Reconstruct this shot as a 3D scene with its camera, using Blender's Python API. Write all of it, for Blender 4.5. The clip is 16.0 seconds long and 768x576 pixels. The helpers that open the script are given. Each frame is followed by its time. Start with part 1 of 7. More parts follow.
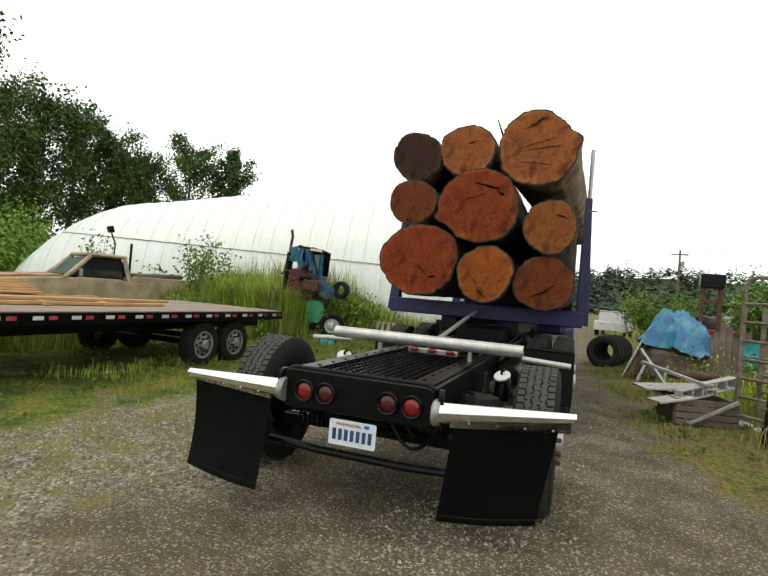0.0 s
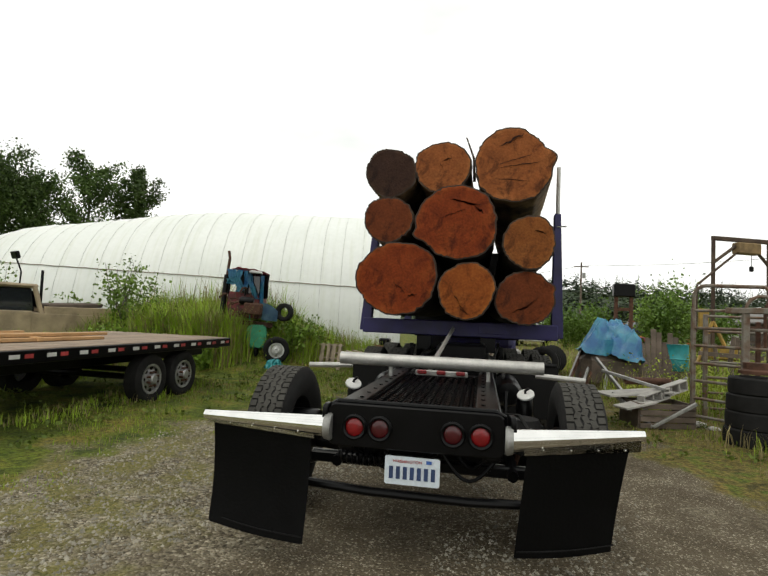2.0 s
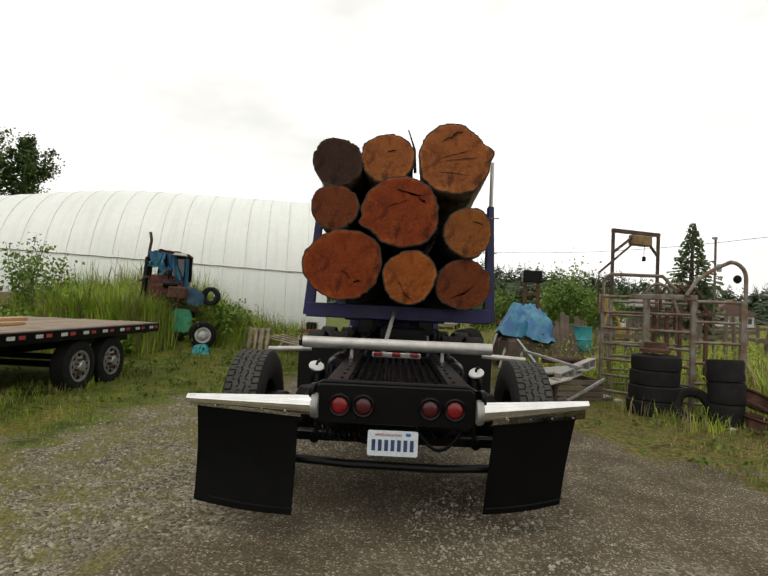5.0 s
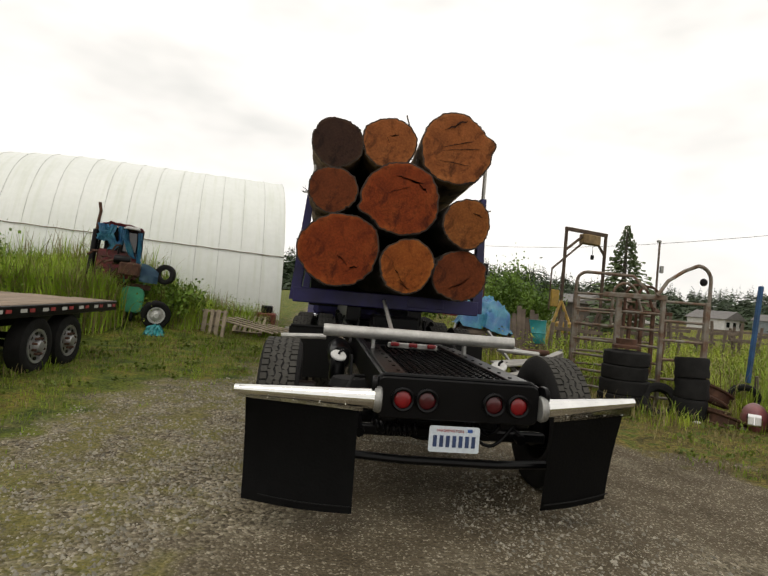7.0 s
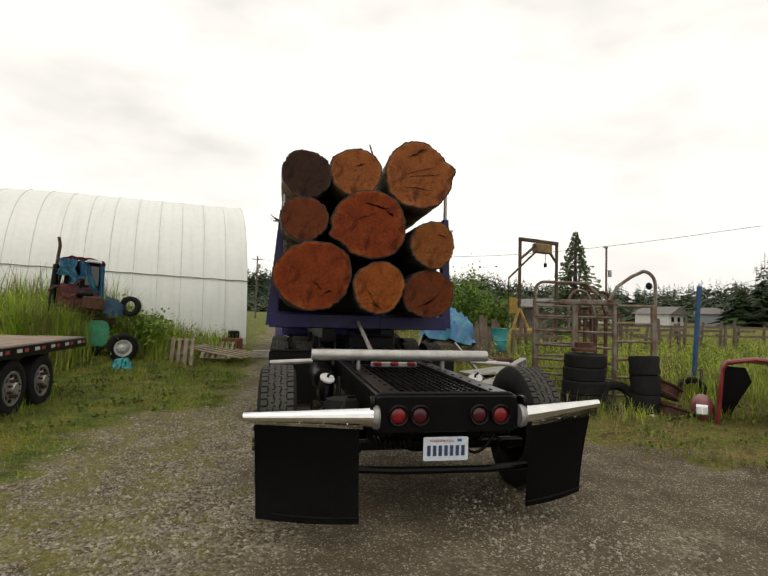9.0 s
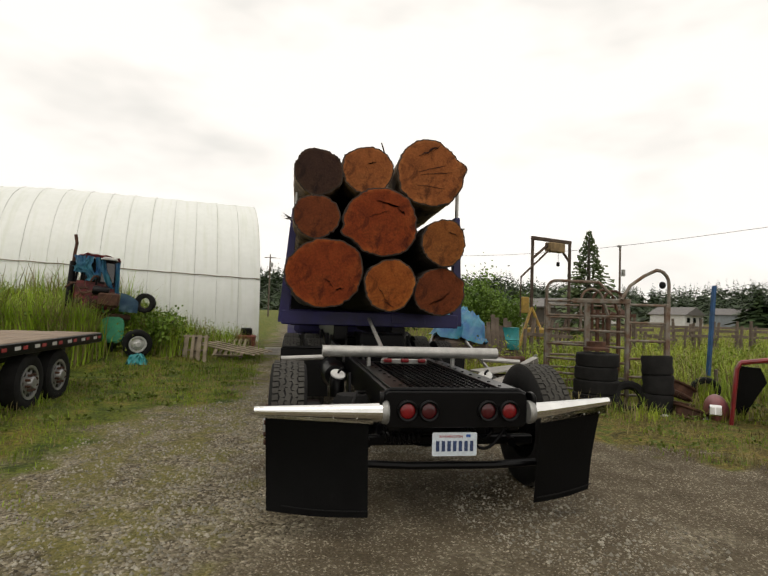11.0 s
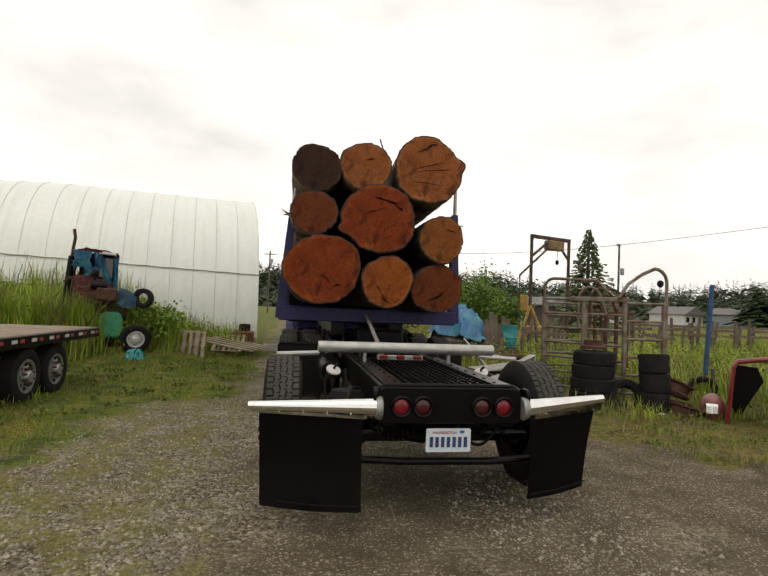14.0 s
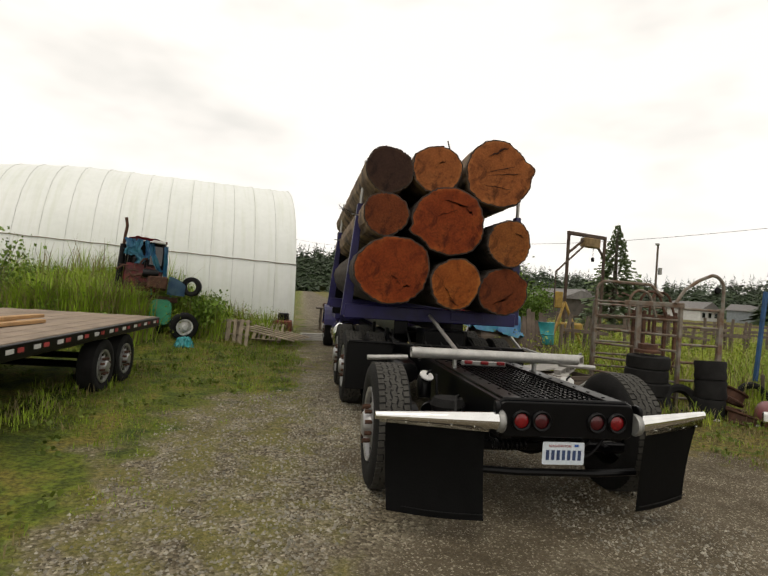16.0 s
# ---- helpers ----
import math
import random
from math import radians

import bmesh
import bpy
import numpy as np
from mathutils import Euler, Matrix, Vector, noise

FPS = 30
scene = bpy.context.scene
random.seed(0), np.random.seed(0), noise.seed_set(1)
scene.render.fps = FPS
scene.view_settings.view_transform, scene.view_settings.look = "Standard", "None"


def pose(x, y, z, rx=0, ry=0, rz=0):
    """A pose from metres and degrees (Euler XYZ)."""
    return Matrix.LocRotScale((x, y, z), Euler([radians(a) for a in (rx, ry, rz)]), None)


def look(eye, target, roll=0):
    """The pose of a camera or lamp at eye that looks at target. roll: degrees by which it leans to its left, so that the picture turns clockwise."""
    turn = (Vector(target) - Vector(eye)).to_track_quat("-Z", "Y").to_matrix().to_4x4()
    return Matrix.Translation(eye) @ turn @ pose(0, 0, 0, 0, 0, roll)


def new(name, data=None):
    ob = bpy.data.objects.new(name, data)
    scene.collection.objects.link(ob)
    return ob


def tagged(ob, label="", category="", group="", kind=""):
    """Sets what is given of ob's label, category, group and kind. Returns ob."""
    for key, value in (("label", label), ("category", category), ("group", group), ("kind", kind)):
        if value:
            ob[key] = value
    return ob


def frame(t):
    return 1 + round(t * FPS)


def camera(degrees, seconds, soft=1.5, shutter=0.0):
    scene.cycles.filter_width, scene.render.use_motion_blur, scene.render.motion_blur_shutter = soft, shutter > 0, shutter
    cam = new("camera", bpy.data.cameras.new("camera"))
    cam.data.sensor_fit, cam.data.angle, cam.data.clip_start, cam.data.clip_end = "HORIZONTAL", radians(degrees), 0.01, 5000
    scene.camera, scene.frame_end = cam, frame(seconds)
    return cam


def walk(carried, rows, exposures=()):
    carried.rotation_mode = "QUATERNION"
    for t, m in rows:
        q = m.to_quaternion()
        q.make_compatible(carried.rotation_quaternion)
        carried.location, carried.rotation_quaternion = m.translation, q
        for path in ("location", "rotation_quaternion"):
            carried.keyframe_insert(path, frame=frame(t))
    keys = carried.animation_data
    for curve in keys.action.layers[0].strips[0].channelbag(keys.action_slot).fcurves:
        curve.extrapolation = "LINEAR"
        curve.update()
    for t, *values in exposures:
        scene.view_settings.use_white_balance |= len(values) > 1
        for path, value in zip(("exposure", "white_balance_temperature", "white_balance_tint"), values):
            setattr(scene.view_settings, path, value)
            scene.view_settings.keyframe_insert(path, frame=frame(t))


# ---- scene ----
cam = camera(71.6, 16.0)
PATH = [
    (0, (1.189, -2.986, 1.453), (0.513, -1.104, 1.473), 4.80),
    (0.5, (0.986, -3.241, 1.542), (0.113, -1.441, 1.526), 5.21),
    (1, (0.821, -3.546, 1.566), (-0.091, -1.765, 1.566), 4.82),
    (1.5, (0.615, -3.314, 1.536), (-0.171, -1.478, 1.643), -0.46),
    (2, (0.335, -2.964, 1.43), (-0.03, -1.0, 1.54), 2.47),
    (2.5, (0.151, -2.927, 1.425), (0.084, -0.931, 1.521), 3.74),
    (3, (0.166, -3.025, 1.406), (0.099, -1.028, 1.491), 4.64),
    (3.5, (0.3, -3.264, 1.462), (0.329, -1.267, 1.554), 2.94),
    (4, (0.249, -3.286, 1.444), (0.22, -1.288, 1.535), 2.67),
    (4.2, (0.209, -3.28, 1.429), (0.166, -1.282, 1.497), 2.52),
    (6.3, (-0.643, -3.078, 1.427), (-0.56, -1.08, 1.491), 2.60),
    (6.5, (-0.729, -2.99, 1.403), (-0.49, -1.006, 1.472), 1.87),
    (7, (-0.867, -3.077, 1.404), (-0.64, -1.091, 1.431), 4.89),
    (7.5, (-0.88, -3.238, 1.425), (-0.562, -1.266, 1.52), 1.87),
    (8, (-0.998, -3.297, 1.425), (-0.631, -1.332, 1.504), -0.32),
    (8.5, (-1.136, -3.342, 1.468), (-0.737, -1.384, 1.551), 0.67),
    (9, (-1.125, -3.386, 1.478), (-0.743, -1.424, 1.566), 1.49),
    (9.2, (-1.113, -3.411, 1.473), (-0.751, -1.447, 1.578), 1.76),
    (11.3, (-1.116, -3.42, 1.459), (-0.779, -1.45, 1.54), 1.82),
    (11.5, (-1.119, -3.424, 1.465), (-0.766, -1.457, 1.545), 1.94),
    (12, (-1.091, -3.384, 1.458), (-0.66, -1.432, 1.509), 3.10),
    (12.5, (-1.075, -3.375, 1.457), (-0.61, -1.43, 1.503), 3.47),
    (13, (-1.083, -3.367, 1.452), (-0.624, -1.42, 1.495), 2.81),
    (13.5, (-1.102, -3.397, 1.457), (-0.662, -1.448, 1.554), 2.24),
    (14, (-1.082, -3.421, 1.449), (-0.744, -1.451, 1.522), 2.23),
    (14.5, (-1.134, -3.443, 1.458), (-0.848, -1.465, 1.508), 3.28),
    (15, (-1.396, -3.451, 1.453), (-0.976, -1.496, 1.487), 1.90),
    (15.5, (-1.765, -3.554, 1.561), (-1.443, -1.581, 1.527), 4.22),
    (16, (-1.871, -3.424, 1.611), (-1.569, -1.447, 1.628), 3.82),
]
walk(cam, [(t, look(eye, target, roll)) for t, eye, target, roll in PATH], [(0, 0.4, 6700, 3), (0.5, 0.28, 6700, 3), (1.0, 0.3, 6700, 3), (1.5, 0.2, 6750, 4), (3.5, 0.02, 6850, 7), (9, -0.1, 7100, 10), (16, -0.08, 7150, 10)])

# ---- light ----
world = bpy.data.worlds.new("overcast")
scene.world = world
world.use_nodes = True
wn, wl = world.node_tree.nodes, world.node_tree.links
sky = wn.new("ShaderNodeTexSky")
sky.sky_type, sky.sun_disc = "NISHITA", False
sky.sun_elevation, sky.sun_rotation = radians(52), radians(205)
wtc = wn.new("ShaderNodeTexCoord")
wmap = wn.new("ShaderNodeMapping")
wmap.inputs["Scale"].default_value = (1.0, 1.0, 2.6)
wmap.inputs["Location"].default_value = (1.3, 0.4, 0.2)
wno = wn.new("ShaderNodeTexNoise")
wno.inputs["Scale"].default_value, wno.inputs["Detail"].default_value = 2.3, 4
wra = wn.new("ShaderNodeValToRGB")
wra.color_ramp.elements[0].position, wra.color_ramp.elements[0].color = 0.33, (0.91, 0.93, 0.95, 1)
wra.color_ramp.elements[1].position, wra.color_ramp.elements[1].color = 0.48, (1.16, 1.16, 1.18, 1)
wmul = wn.new("ShaderNodeMixRGB")
wmul.inputs[0].default_value = 0.97
wscale = wn.new("ShaderNodeVectorMath")
wscale.operation = "SCALE"
wscale.inputs["Scale"].default_value = 0.1
wl.new(wtc.outputs["Generated"], wmap.inputs[0])
wl.new(wmap.outputs[0], wno.inputs["Vector"])
wl.new(wno.outputs[0], wra.inputs[0])
wl.new(sky.outputs[0], wscale.inputs[0])
wl.new(wscale.outputs[0], wmul.inputs[1])
wl.new(wra.outputs[0], wmul.inputs[2])
wl.new(wmul.outputs[0], wn["Background"].inputs[0])
wn["Background"].inputs[1].default_value = 1.0
sun = new("sun", bpy.data.lights.new("sun", "SUN"))
sun.data.energy, sun.data.angle, sun.data.color = 0.6, radians(25), (1, 0.97, 0.92)
sun.matrix_world = look((0, 0, 0), (0.28, 0.45, -1.0))

# ---- building helpers ----
UP = Vector((0, 0, 1))


def material(name, color, rough=0.7, metal=0.0, dark=0.6, scale=6.0, fine=60.0, bump=0.15, spread=0.0, coat=0.0, tint=None):
    """A painted, worn or natural surface: broad stains, fine grain, relief."""
    m = bpy.data.materials.new(name)
    m.use_nodes = True
    n, l = m.node_tree.nodes, m.node_tree.links
    b = n["Principled BSDF"]
    tc = n.new("ShaderNodeTexCoord")
    big, small = n.new("ShaderNodeTexNoise"), n.new("ShaderNodeTexNoise")
    big.inputs["Scale"].default_value, big.inputs["Detail"].default_value = scale, 5
    small.inputs["Scale"].default_value, small.inputs["Detail"].default_value = fine, 3
    ramp = n.new("ShaderNodeValToRGB")
    low = tint if tint else tuple(c * dark for c in color)
    ramp.color_ramp.elements[0].position, ramp.color_ramp.elements[0].color = 0.36, (*low, 1)
    ramp.color_ramp.elements[1].position, ramp.color_ramp.elements[1].color = 0.62, (*color, 1)
    mix = n.new("ShaderNodeMixRGB")
    mix.blend_type = "MULTIPLY"
    mix.inputs[0].default_value = 0.35
    l.new(tc.outputs["Object"], big.inputs["Vector"])
    l.new(tc.outputs["Object"], small.inputs["Vector"])
    l.new(big.outputs[0], ramp.inputs[0])
    l.new(ramp.outputs[0], mix.inputs[1])
    l.new(small.outputs[0], mix.inputs[2])
    last = mix
    if spread:
        info, geo = n.new("ShaderNodeObjectInfo"), n.new("ShaderNodeNewGeometry")
        add, hsv, mr = n.new("ShaderNodeMath"), n.new("ShaderNodeHueSaturation"), n.new("ShaderNodeMapRange")
        add.operation = "ADD"
        l.new(info.outputs["Random"], add.inputs[0])
        l.new(geo.outputs["Random Per Island"], add.inputs[1])
        mr.inputs[1].default_value, mr.inputs[2].default_value = 0.0, 2.0
        mr.inputs[3].default_value, mr.inputs[4].default_value = 1 - spread, 1 + spread
        l.new(add.outputs[0], mr.inputs[0])
        l.new(mr.outputs[0], hsv.inputs["Value"])
        l.new(last.outputs[0], hsv.inputs["Color"])
        last = hsv
    l.new(last.outputs[0], b.inputs["Base Color"])
    b.inputs["Roughness"].default_value, b.inputs["Metallic"].default_value = rough, metal
    b.inputs["Coat Weight"].default_value = coat
    if bump:
        bp = n.new("ShaderNodeBump")
        bp.inputs["Strength"].default_value, bp.inputs["Distance"].default_value = bump, 0.01
        l.new(small.outputs[0], bp.inputs["Height"])
        l.new(bp.outputs[0], b.inputs["Normal"])
    return m


def leafy(name, color, tint, gloss=0.6):
    m = material(name, color, gloss, tint=tint, scale=0.6, fine=4, bump=0, spread=0.45)
    b = m.node_tree.nodes["Principled BSDF"]
    b.inputs["Subsurface Weight"].default_value = 0.0
    b.inputs["Specular IOR Level"].default_value = 0.25
    return m


BLACK = material("black_paint", (0.004, 0.004, 0.0045), 0.3, dark=0.6, scale=5, bump=0.08)
RUBBER = material("tyre_rubber", (0.02, 0.0195, 0.019), 0.82, dark=0.7, scale=8, bump=0.25)
TREAD = material("dusty_tread", (0.075, 0.072, 0.064), 0.9, dark=0.75, scale=8, bump=0.3)
FLAP = material("flap_rubber", (0.004, 0.004, 0.004), 0.55, dark=0.8, scale=3, bump=0.12)
CHROME = material("chrome", (0.82, 0.82, 0.8), 0.07, 1.0, dark=0.9, bump=0.0)
ALU = material("dull_aluminium", (0.56, 0.55, 0.52), 0.45, 0.6, dark=0.8, scale=9, bump=0.1)
STEEL = material("galvanised_steel", (0.42, 0.42, 0.4), 0.5, 0.7, dark=0.7, scale=14)
RIM = material("wheel_silver", (0.5, 0.5, 0.5), 0.4, 0.6, dark=0.7, scale=12)
BLUE = material("blue_paint", (0.011, 0.007, 0.1), 0.5, dark=0.6, scale=4, bump=0.05, coat=0.05)
RUST = material("rusty_steel", (0.13, 0.06, 0.035), 0.85, 0.2, dark=0.5, scale=9, bump=0.3)
DARKRED = material("dark_red_paint", (0.24, 0.012, 0.018), 0.4, dark=0.6, scale=4, bump=0.05, coat=0.4)
WHITEP = material("weathered_white_paint", (0.72, 0.72, 0.69), 0.55, dark=0.8, scale=5)
LENS = material("red_lens", (0.07, 0.003, 0.006), 0.3, dark=0.75, scale=20, bump=0.1, coat=0.15)
LENSHOT = material("bright_red_lens", (0.23, 0.004, 0.007), 0.3, dark=0.8, scale=30, bump=0.05, coat=0.15)
AMBER = material("amber_lens", (0.75, 0.2, 0.01), 0.2, dark=0.8, scale=30, coat=0.6)
PLATE = material("plate_face", (0.72, 0.8, 0.86), 0.4, dark=0.92, scale=12, bump=0)
INK = material("plate_ink", (0.03, 0.06, 0.16), 0.5, bump=0)
REDINK = material("red_print", (0.5, 0.06, 0.06), 0.5, bump=0)
BLUEINK = material("blue_print", (0.05, 0.16, 0.55), 0.5, bump=0)
PLANK = material("weathered_plank", (0.33, 0.25, 0.18), 0.85, dark=0.75, scale=3, fine=45, bump=0.3, spread=0.22)
FRESH = material("fresh_lumber", (0.58, 0.34, 0.15), 0.75, dark=0.75, scale=3, fine=40, bump=0.2, spread=0.2)
PALLET = material("pallet_wood", (0.44, 0.36, 0.26), 0.85, dark=0.6, scale=4, fine=50, bump=0.25, spread=0.3)
OLDWOOD = material("old_grey_wood", (0.17, 0.13, 0.1), 0.9, dark=0.6, scale=4, fine=40, bump=0.3, spread=0.25)
TAN = material("tan_truck_paint", (0.46, 0.36, 0.22), 0.55, dark=0.6, scale=3, bump=0.08)
RUSTTAN = material("rusted_tan_paint", (0.34, 0.16, 0.07), 0.65, tint=(0.45, 0.34, 0.2), scale=3, bump=0.1)
TARP = material("blue_tarp", (0.03, 0.15, 0.36), 0.4, tint=(0.06, 0.3, 0.4), scale=3, fine=20, bump=0.3)
GREEN = material("green_plastic", (0.05, 0.42, 0.22), 0.45, dark=0.75, scale=5)
TEAL = material("teal_paint", (0.03, 0.36, 0.38), 0.5, dark=0.7, scale=5)
YELLOW = material("yellow_paint", (0.42, 0.26, 0.04), 0.55, dark=0.6, scale=6)
CONCRETE = material("pale_concrete", (0.52, 0.5, 0.46), 0.9, dark=0.75, scale=5, bump=0.3)
DARKGLASS = material("dark_window", (0.02, 0.025, 0.028), 0.08, dark=0.8, bump=0, coat=0.5)
CHROME.node_tree.nodes["Mix (Legacy)"].inputs[0].default_value = 0.04
for dull in (BLACK, RUBBER, TREAD, FLAP):
    dull.node_tree.nodes["Principled BSDF"].inputs["Specular IOR Level"].default_value = 0.16



def link(name, bm, mat, parent=None, label="", smooth=False):
    me = bpy.data.meshes.new(name)
    bm.normal_update()
    bm.to_mesh(me)
    bm.free()
    for m in (mat if isinstance(mat, (list, tuple)) else [mat]):
        me.materials.append(m)
    if smooth:
        for p in me.polygons:
            p.use_smooth = True
        me.set_sharp_from_angle(angle=radians(38))
    ob = new(name, me)
    if parent:
        ob.parent = parent
    if label:
        ob["label"] = label
    return ob


def part(name, bm, mat, parent, label="", smooth=False):
    return link(name, bm, mat, parent, label, smooth)


def thing(name, label, category, m=None, group="", kind=""):
    ob = new(name)
    ob.empty_display_size = 0.2
    if m is not None:
        ob.matrix_basis = m
    return tagged(ob, label, category, group, kind)


def box(size, at=(0, 0, 0), bevel=0.0, turn=None, bm=None, mi=0):
    """A block with bevelled edges, centred at `at`."""
    own = bmesh.new()
    bmesh.ops.create_cube(own, size=1.0, matrix=Matrix.Diagonal((*size, 1)))
    if bevel:
        bmesh.ops.bevel(own, geom=own.edges[:], offset=bevel, segments=1, affect="EDGES", clamp_overlap=True)
    own.transform(Matrix.Translation(at) @ (turn if turn is not None else Matrix()))
    return merge(bm, own, mi)


def merge(bm, own, mi=0):
    for f in own.faces:
        f.material_index = mi
    if bm is None:
        return own
    me = bpy.data.meshes.new("tmp")
    own.to_mesh(me)
    own.free()
    bm.from_mesh(me)
    bpy.data.meshes.remove(me)
    return bm


def ring_solid(profile, seg=24, bm=None, m=None, mi=0):
    """Turns a closed or open profile of (radius, along) round the local x axis."""
    own = bmesh.new()
    rows = []
    for r, a in profile:
        if r < 1e-5:
            rows.append([own.verts.new((a, 0, 0))])
        else:
            rows.append([own.verts.new((a, r * math.cos(2 * math.pi * k / seg), r * math.sin(2 * math.pi * k / seg))) for k in range(seg)])
    for p, q in zip(rows, rows[1:]):
        for k in range(seg):
            a, b = p[k % len(p)], p[(k + 1) % len(p)]
            c, d = q[(k + 1) % len(q)], q[k % len(q)]
            vs = []
            for v in (a, b, c, d):
                if v not in vs:
                    vs.append(v)
            if len(vs) > 2:
                own.faces.new(vs)
    bmesh.ops.recalc_face_normals(own, faces=own.faces[:])
    if m is not None:
        own.transform(m)
    return merge(bm, own, mi)


def pipe(points, r, seg=10, bm=None, mi=0, r_end=None):
    """A round bar along a bent line, with closed ends."""
    own = bmesh.new()
    pts = [Vector(p) for p in points]
    rows = []
    side = None
    for i, p in enumerate(pts):
        d = (pts[min(i + 1, len(pts) - 1)] - pts[max(i - 1, 0)]).normalized()
        if side is None:
            side = d.cross(UP if abs(d.z) < 0.9 else Vector((1, 0, 0))).normalized()
        side = (side - d * side.dot(d)).normalized()
        up = d.cross(side)
        rr = r if r_end is None else r + (r_end - r) * i / (len(pts) - 1)
        rows.append([own.verts.new(p + rr * (math.cos(2 * math.pi * k / seg) * side + math.sin(2 * math.pi * k / seg) * up)) for k in range(seg)])
    for a, b in zip(rows, rows[1:]):
        for k in range(seg):
            own.faces.new((a[k], a[(k + 1) % seg], b[(k + 1) % seg], b[k]))
    own.faces.new(rows[0][::-1])
    own.faces.new(rows[-1])
    bmesh.ops.recalc_face_normals(own, faces=own.faces[:])
    return merge(bm, own, mi)


def arc(center, r, a0, a1, n, u, v):
    return [Vector(center) + r * (math.cos(radians(a0 + (a1 - a0) * k / n)) * Vector(u) + math.sin(radians(a0 + (a1 - a0) * k / n)) * Vector(v)) for k in range(n + 1)]


def plate(outline, thick, m, bm=None, bevel=0.0, mi=0):
    """A flat plate of the outline in local x, z, of that thickness along local y."""
    own = bmesh.new()
    f = own.faces.new([own.verts.new((x, 0, z)) for x, z in outline])
    r = bmesh.ops.extrude_face_region(own, geom=[f])
    bmesh.ops.translate(own, verts=[v for v in r["geom"] if isinstance(v, bmesh.types.BMVert)], vec=(0, thick, 0))
    bmesh.ops.recalc_face_normals(own, faces=own.faces[:])
    if bevel:
        bmesh.ops.bevel(own, geom=own.edges[:], offset=bevel, segments=1, affect="EDGES", clamp_overlap=True)
    own.transform(m)
    return merge(bm, own, mi)


def round_rect(w, h, r, n=4):
    out = []
    for cx, cz, a in ((w / 2 - r, h / 2 - r, 0), (-w / 2 + r, h / 2 - r, 90), (-w / 2 + r, -h / 2 + r, 180), (w / 2 - r, -h / 2 + r, 270)):
        out += [(cx + r * math.cos(radians(a + 90 * k / n)), cz + r * math.sin(radians(a + 90 * k / n))) for k in range(n + 1)]
    return out


def tread_blocks(r, width, count, rows, bm, lift=0.012):
    """Raised lugs round a tyre whose axle is local x."""
    for j in range(rows):
        x = (j + 0.5) / rows * width - width / 2
        shoulder = j in (0, rows - 1)
        for k in range(count):
            a = 2 * math.pi * (k + 0.5 * (j % 2)) / count
            lean = 0.08 if shoulder else 0.3 * (-1) ** k
            t = Matrix.Rotation(a, 4, "X") @ Matrix.Translation((x, 0, r + lift * 0.3)) @ Matrix.Rotation(lean, 4, "Z")
            box((width / rows * (0.92 if shoulder else 0.8), 2 * math.pi * r / count * (0.78 if shoulder else 0.98), lift * 1.2), bm=bm, turn=t, mi=1)
    return bm


def tyre_mesh(r, width, hole, count=44, rows=5, bm=None, m=None):
    w = width / 2
    own = ring_solid([(hole, -w * 0.75), (hole + 0.05, -w * 0.95), (r * 0.8, -w), (r * 0.94, -w * 0.94), (r * 0.985, -w * 0.8), (r, 0), (r * 0.985, w * 0.8), (r * 0.94, w * 0.94), (r * 0.8, w), (hole + 0.05, w * 0.95), (hole, w * 0.75), (hole, -w * 0.75)], 40)
    if count:
        tread_blocks(r * 0.985, width * 0.82, count, rows, own)
    if m is not None:
        own.transform(m)
    return merge(bm, own) if bm else own


def wheel(parent, at, r=0.51, width=0.28, out=-1, dish=0.06, hole=0.29, lugs=10, hubs=True, rim_mat=None, count=58):
    """tyre > rim, hub_nut. out: -1 when the outer face looks to local -x."""
    t = part("tyre", tyre_mesh(r, width, hole, count), [RUBBER, TREAD], parent, smooth=True)
    t.matrix_basis = Matrix.Translation(at)
    w = width / 2
    bm = ring_solid([(hole + 0.012, out * w * 0.82), (hole + 0.012, out * w * 0.95), (hole - 0.02, out * w * 0.9), (hole - 0.03, out * (w * 0.9 - dish)), (hole * 0.62, out * (w * 0.9 - dish * 0.4)), (hole * 0.4, out * w * 0.85), (hole * 0.36, out * (w * 0.9 + 0.04)), (hole * 0.3, out * (w * 0.9 + 0.055)), (0, out * (w * 0.9 + 0.055))], 32)
    rim = part("rim", bm, rim_mat or RIM, t, smooth=True)
    if hubs:
        for k in range(8):
            a = 2 * math.pi * k / 8
            bm = ring_solid([(0, 0), (0.032, 0), (0.032, 0.006), (0, 0.006)], 10, None, Matrix.Translation((out * (w * 0.9 - dish * 0.55) + (0 if out > 0 else -0.008), hole * 0.78 * math.cos(a), hole * 0.78 * math.sin(a))))
            part("hand_hole", bm, BLACK, t)
        for k in range(lugs):
            a = 2 * math.pi * (k + 0.5) / lugs
            bm = ring_solid([(0, 0), (0.018, 0), (0.018, 0.05), (0.01, 0.06), (0, 0.06)], 6, None, Matrix.Translation((out * (w * 0.9 - dish * 0.2) - (0.06 if out < 0 else 0), hole * 0.5 * math.cos(a), hole * 0.5 * math.sin(a))))
            part("wheel_nut", bm, RUST, t)
    return t


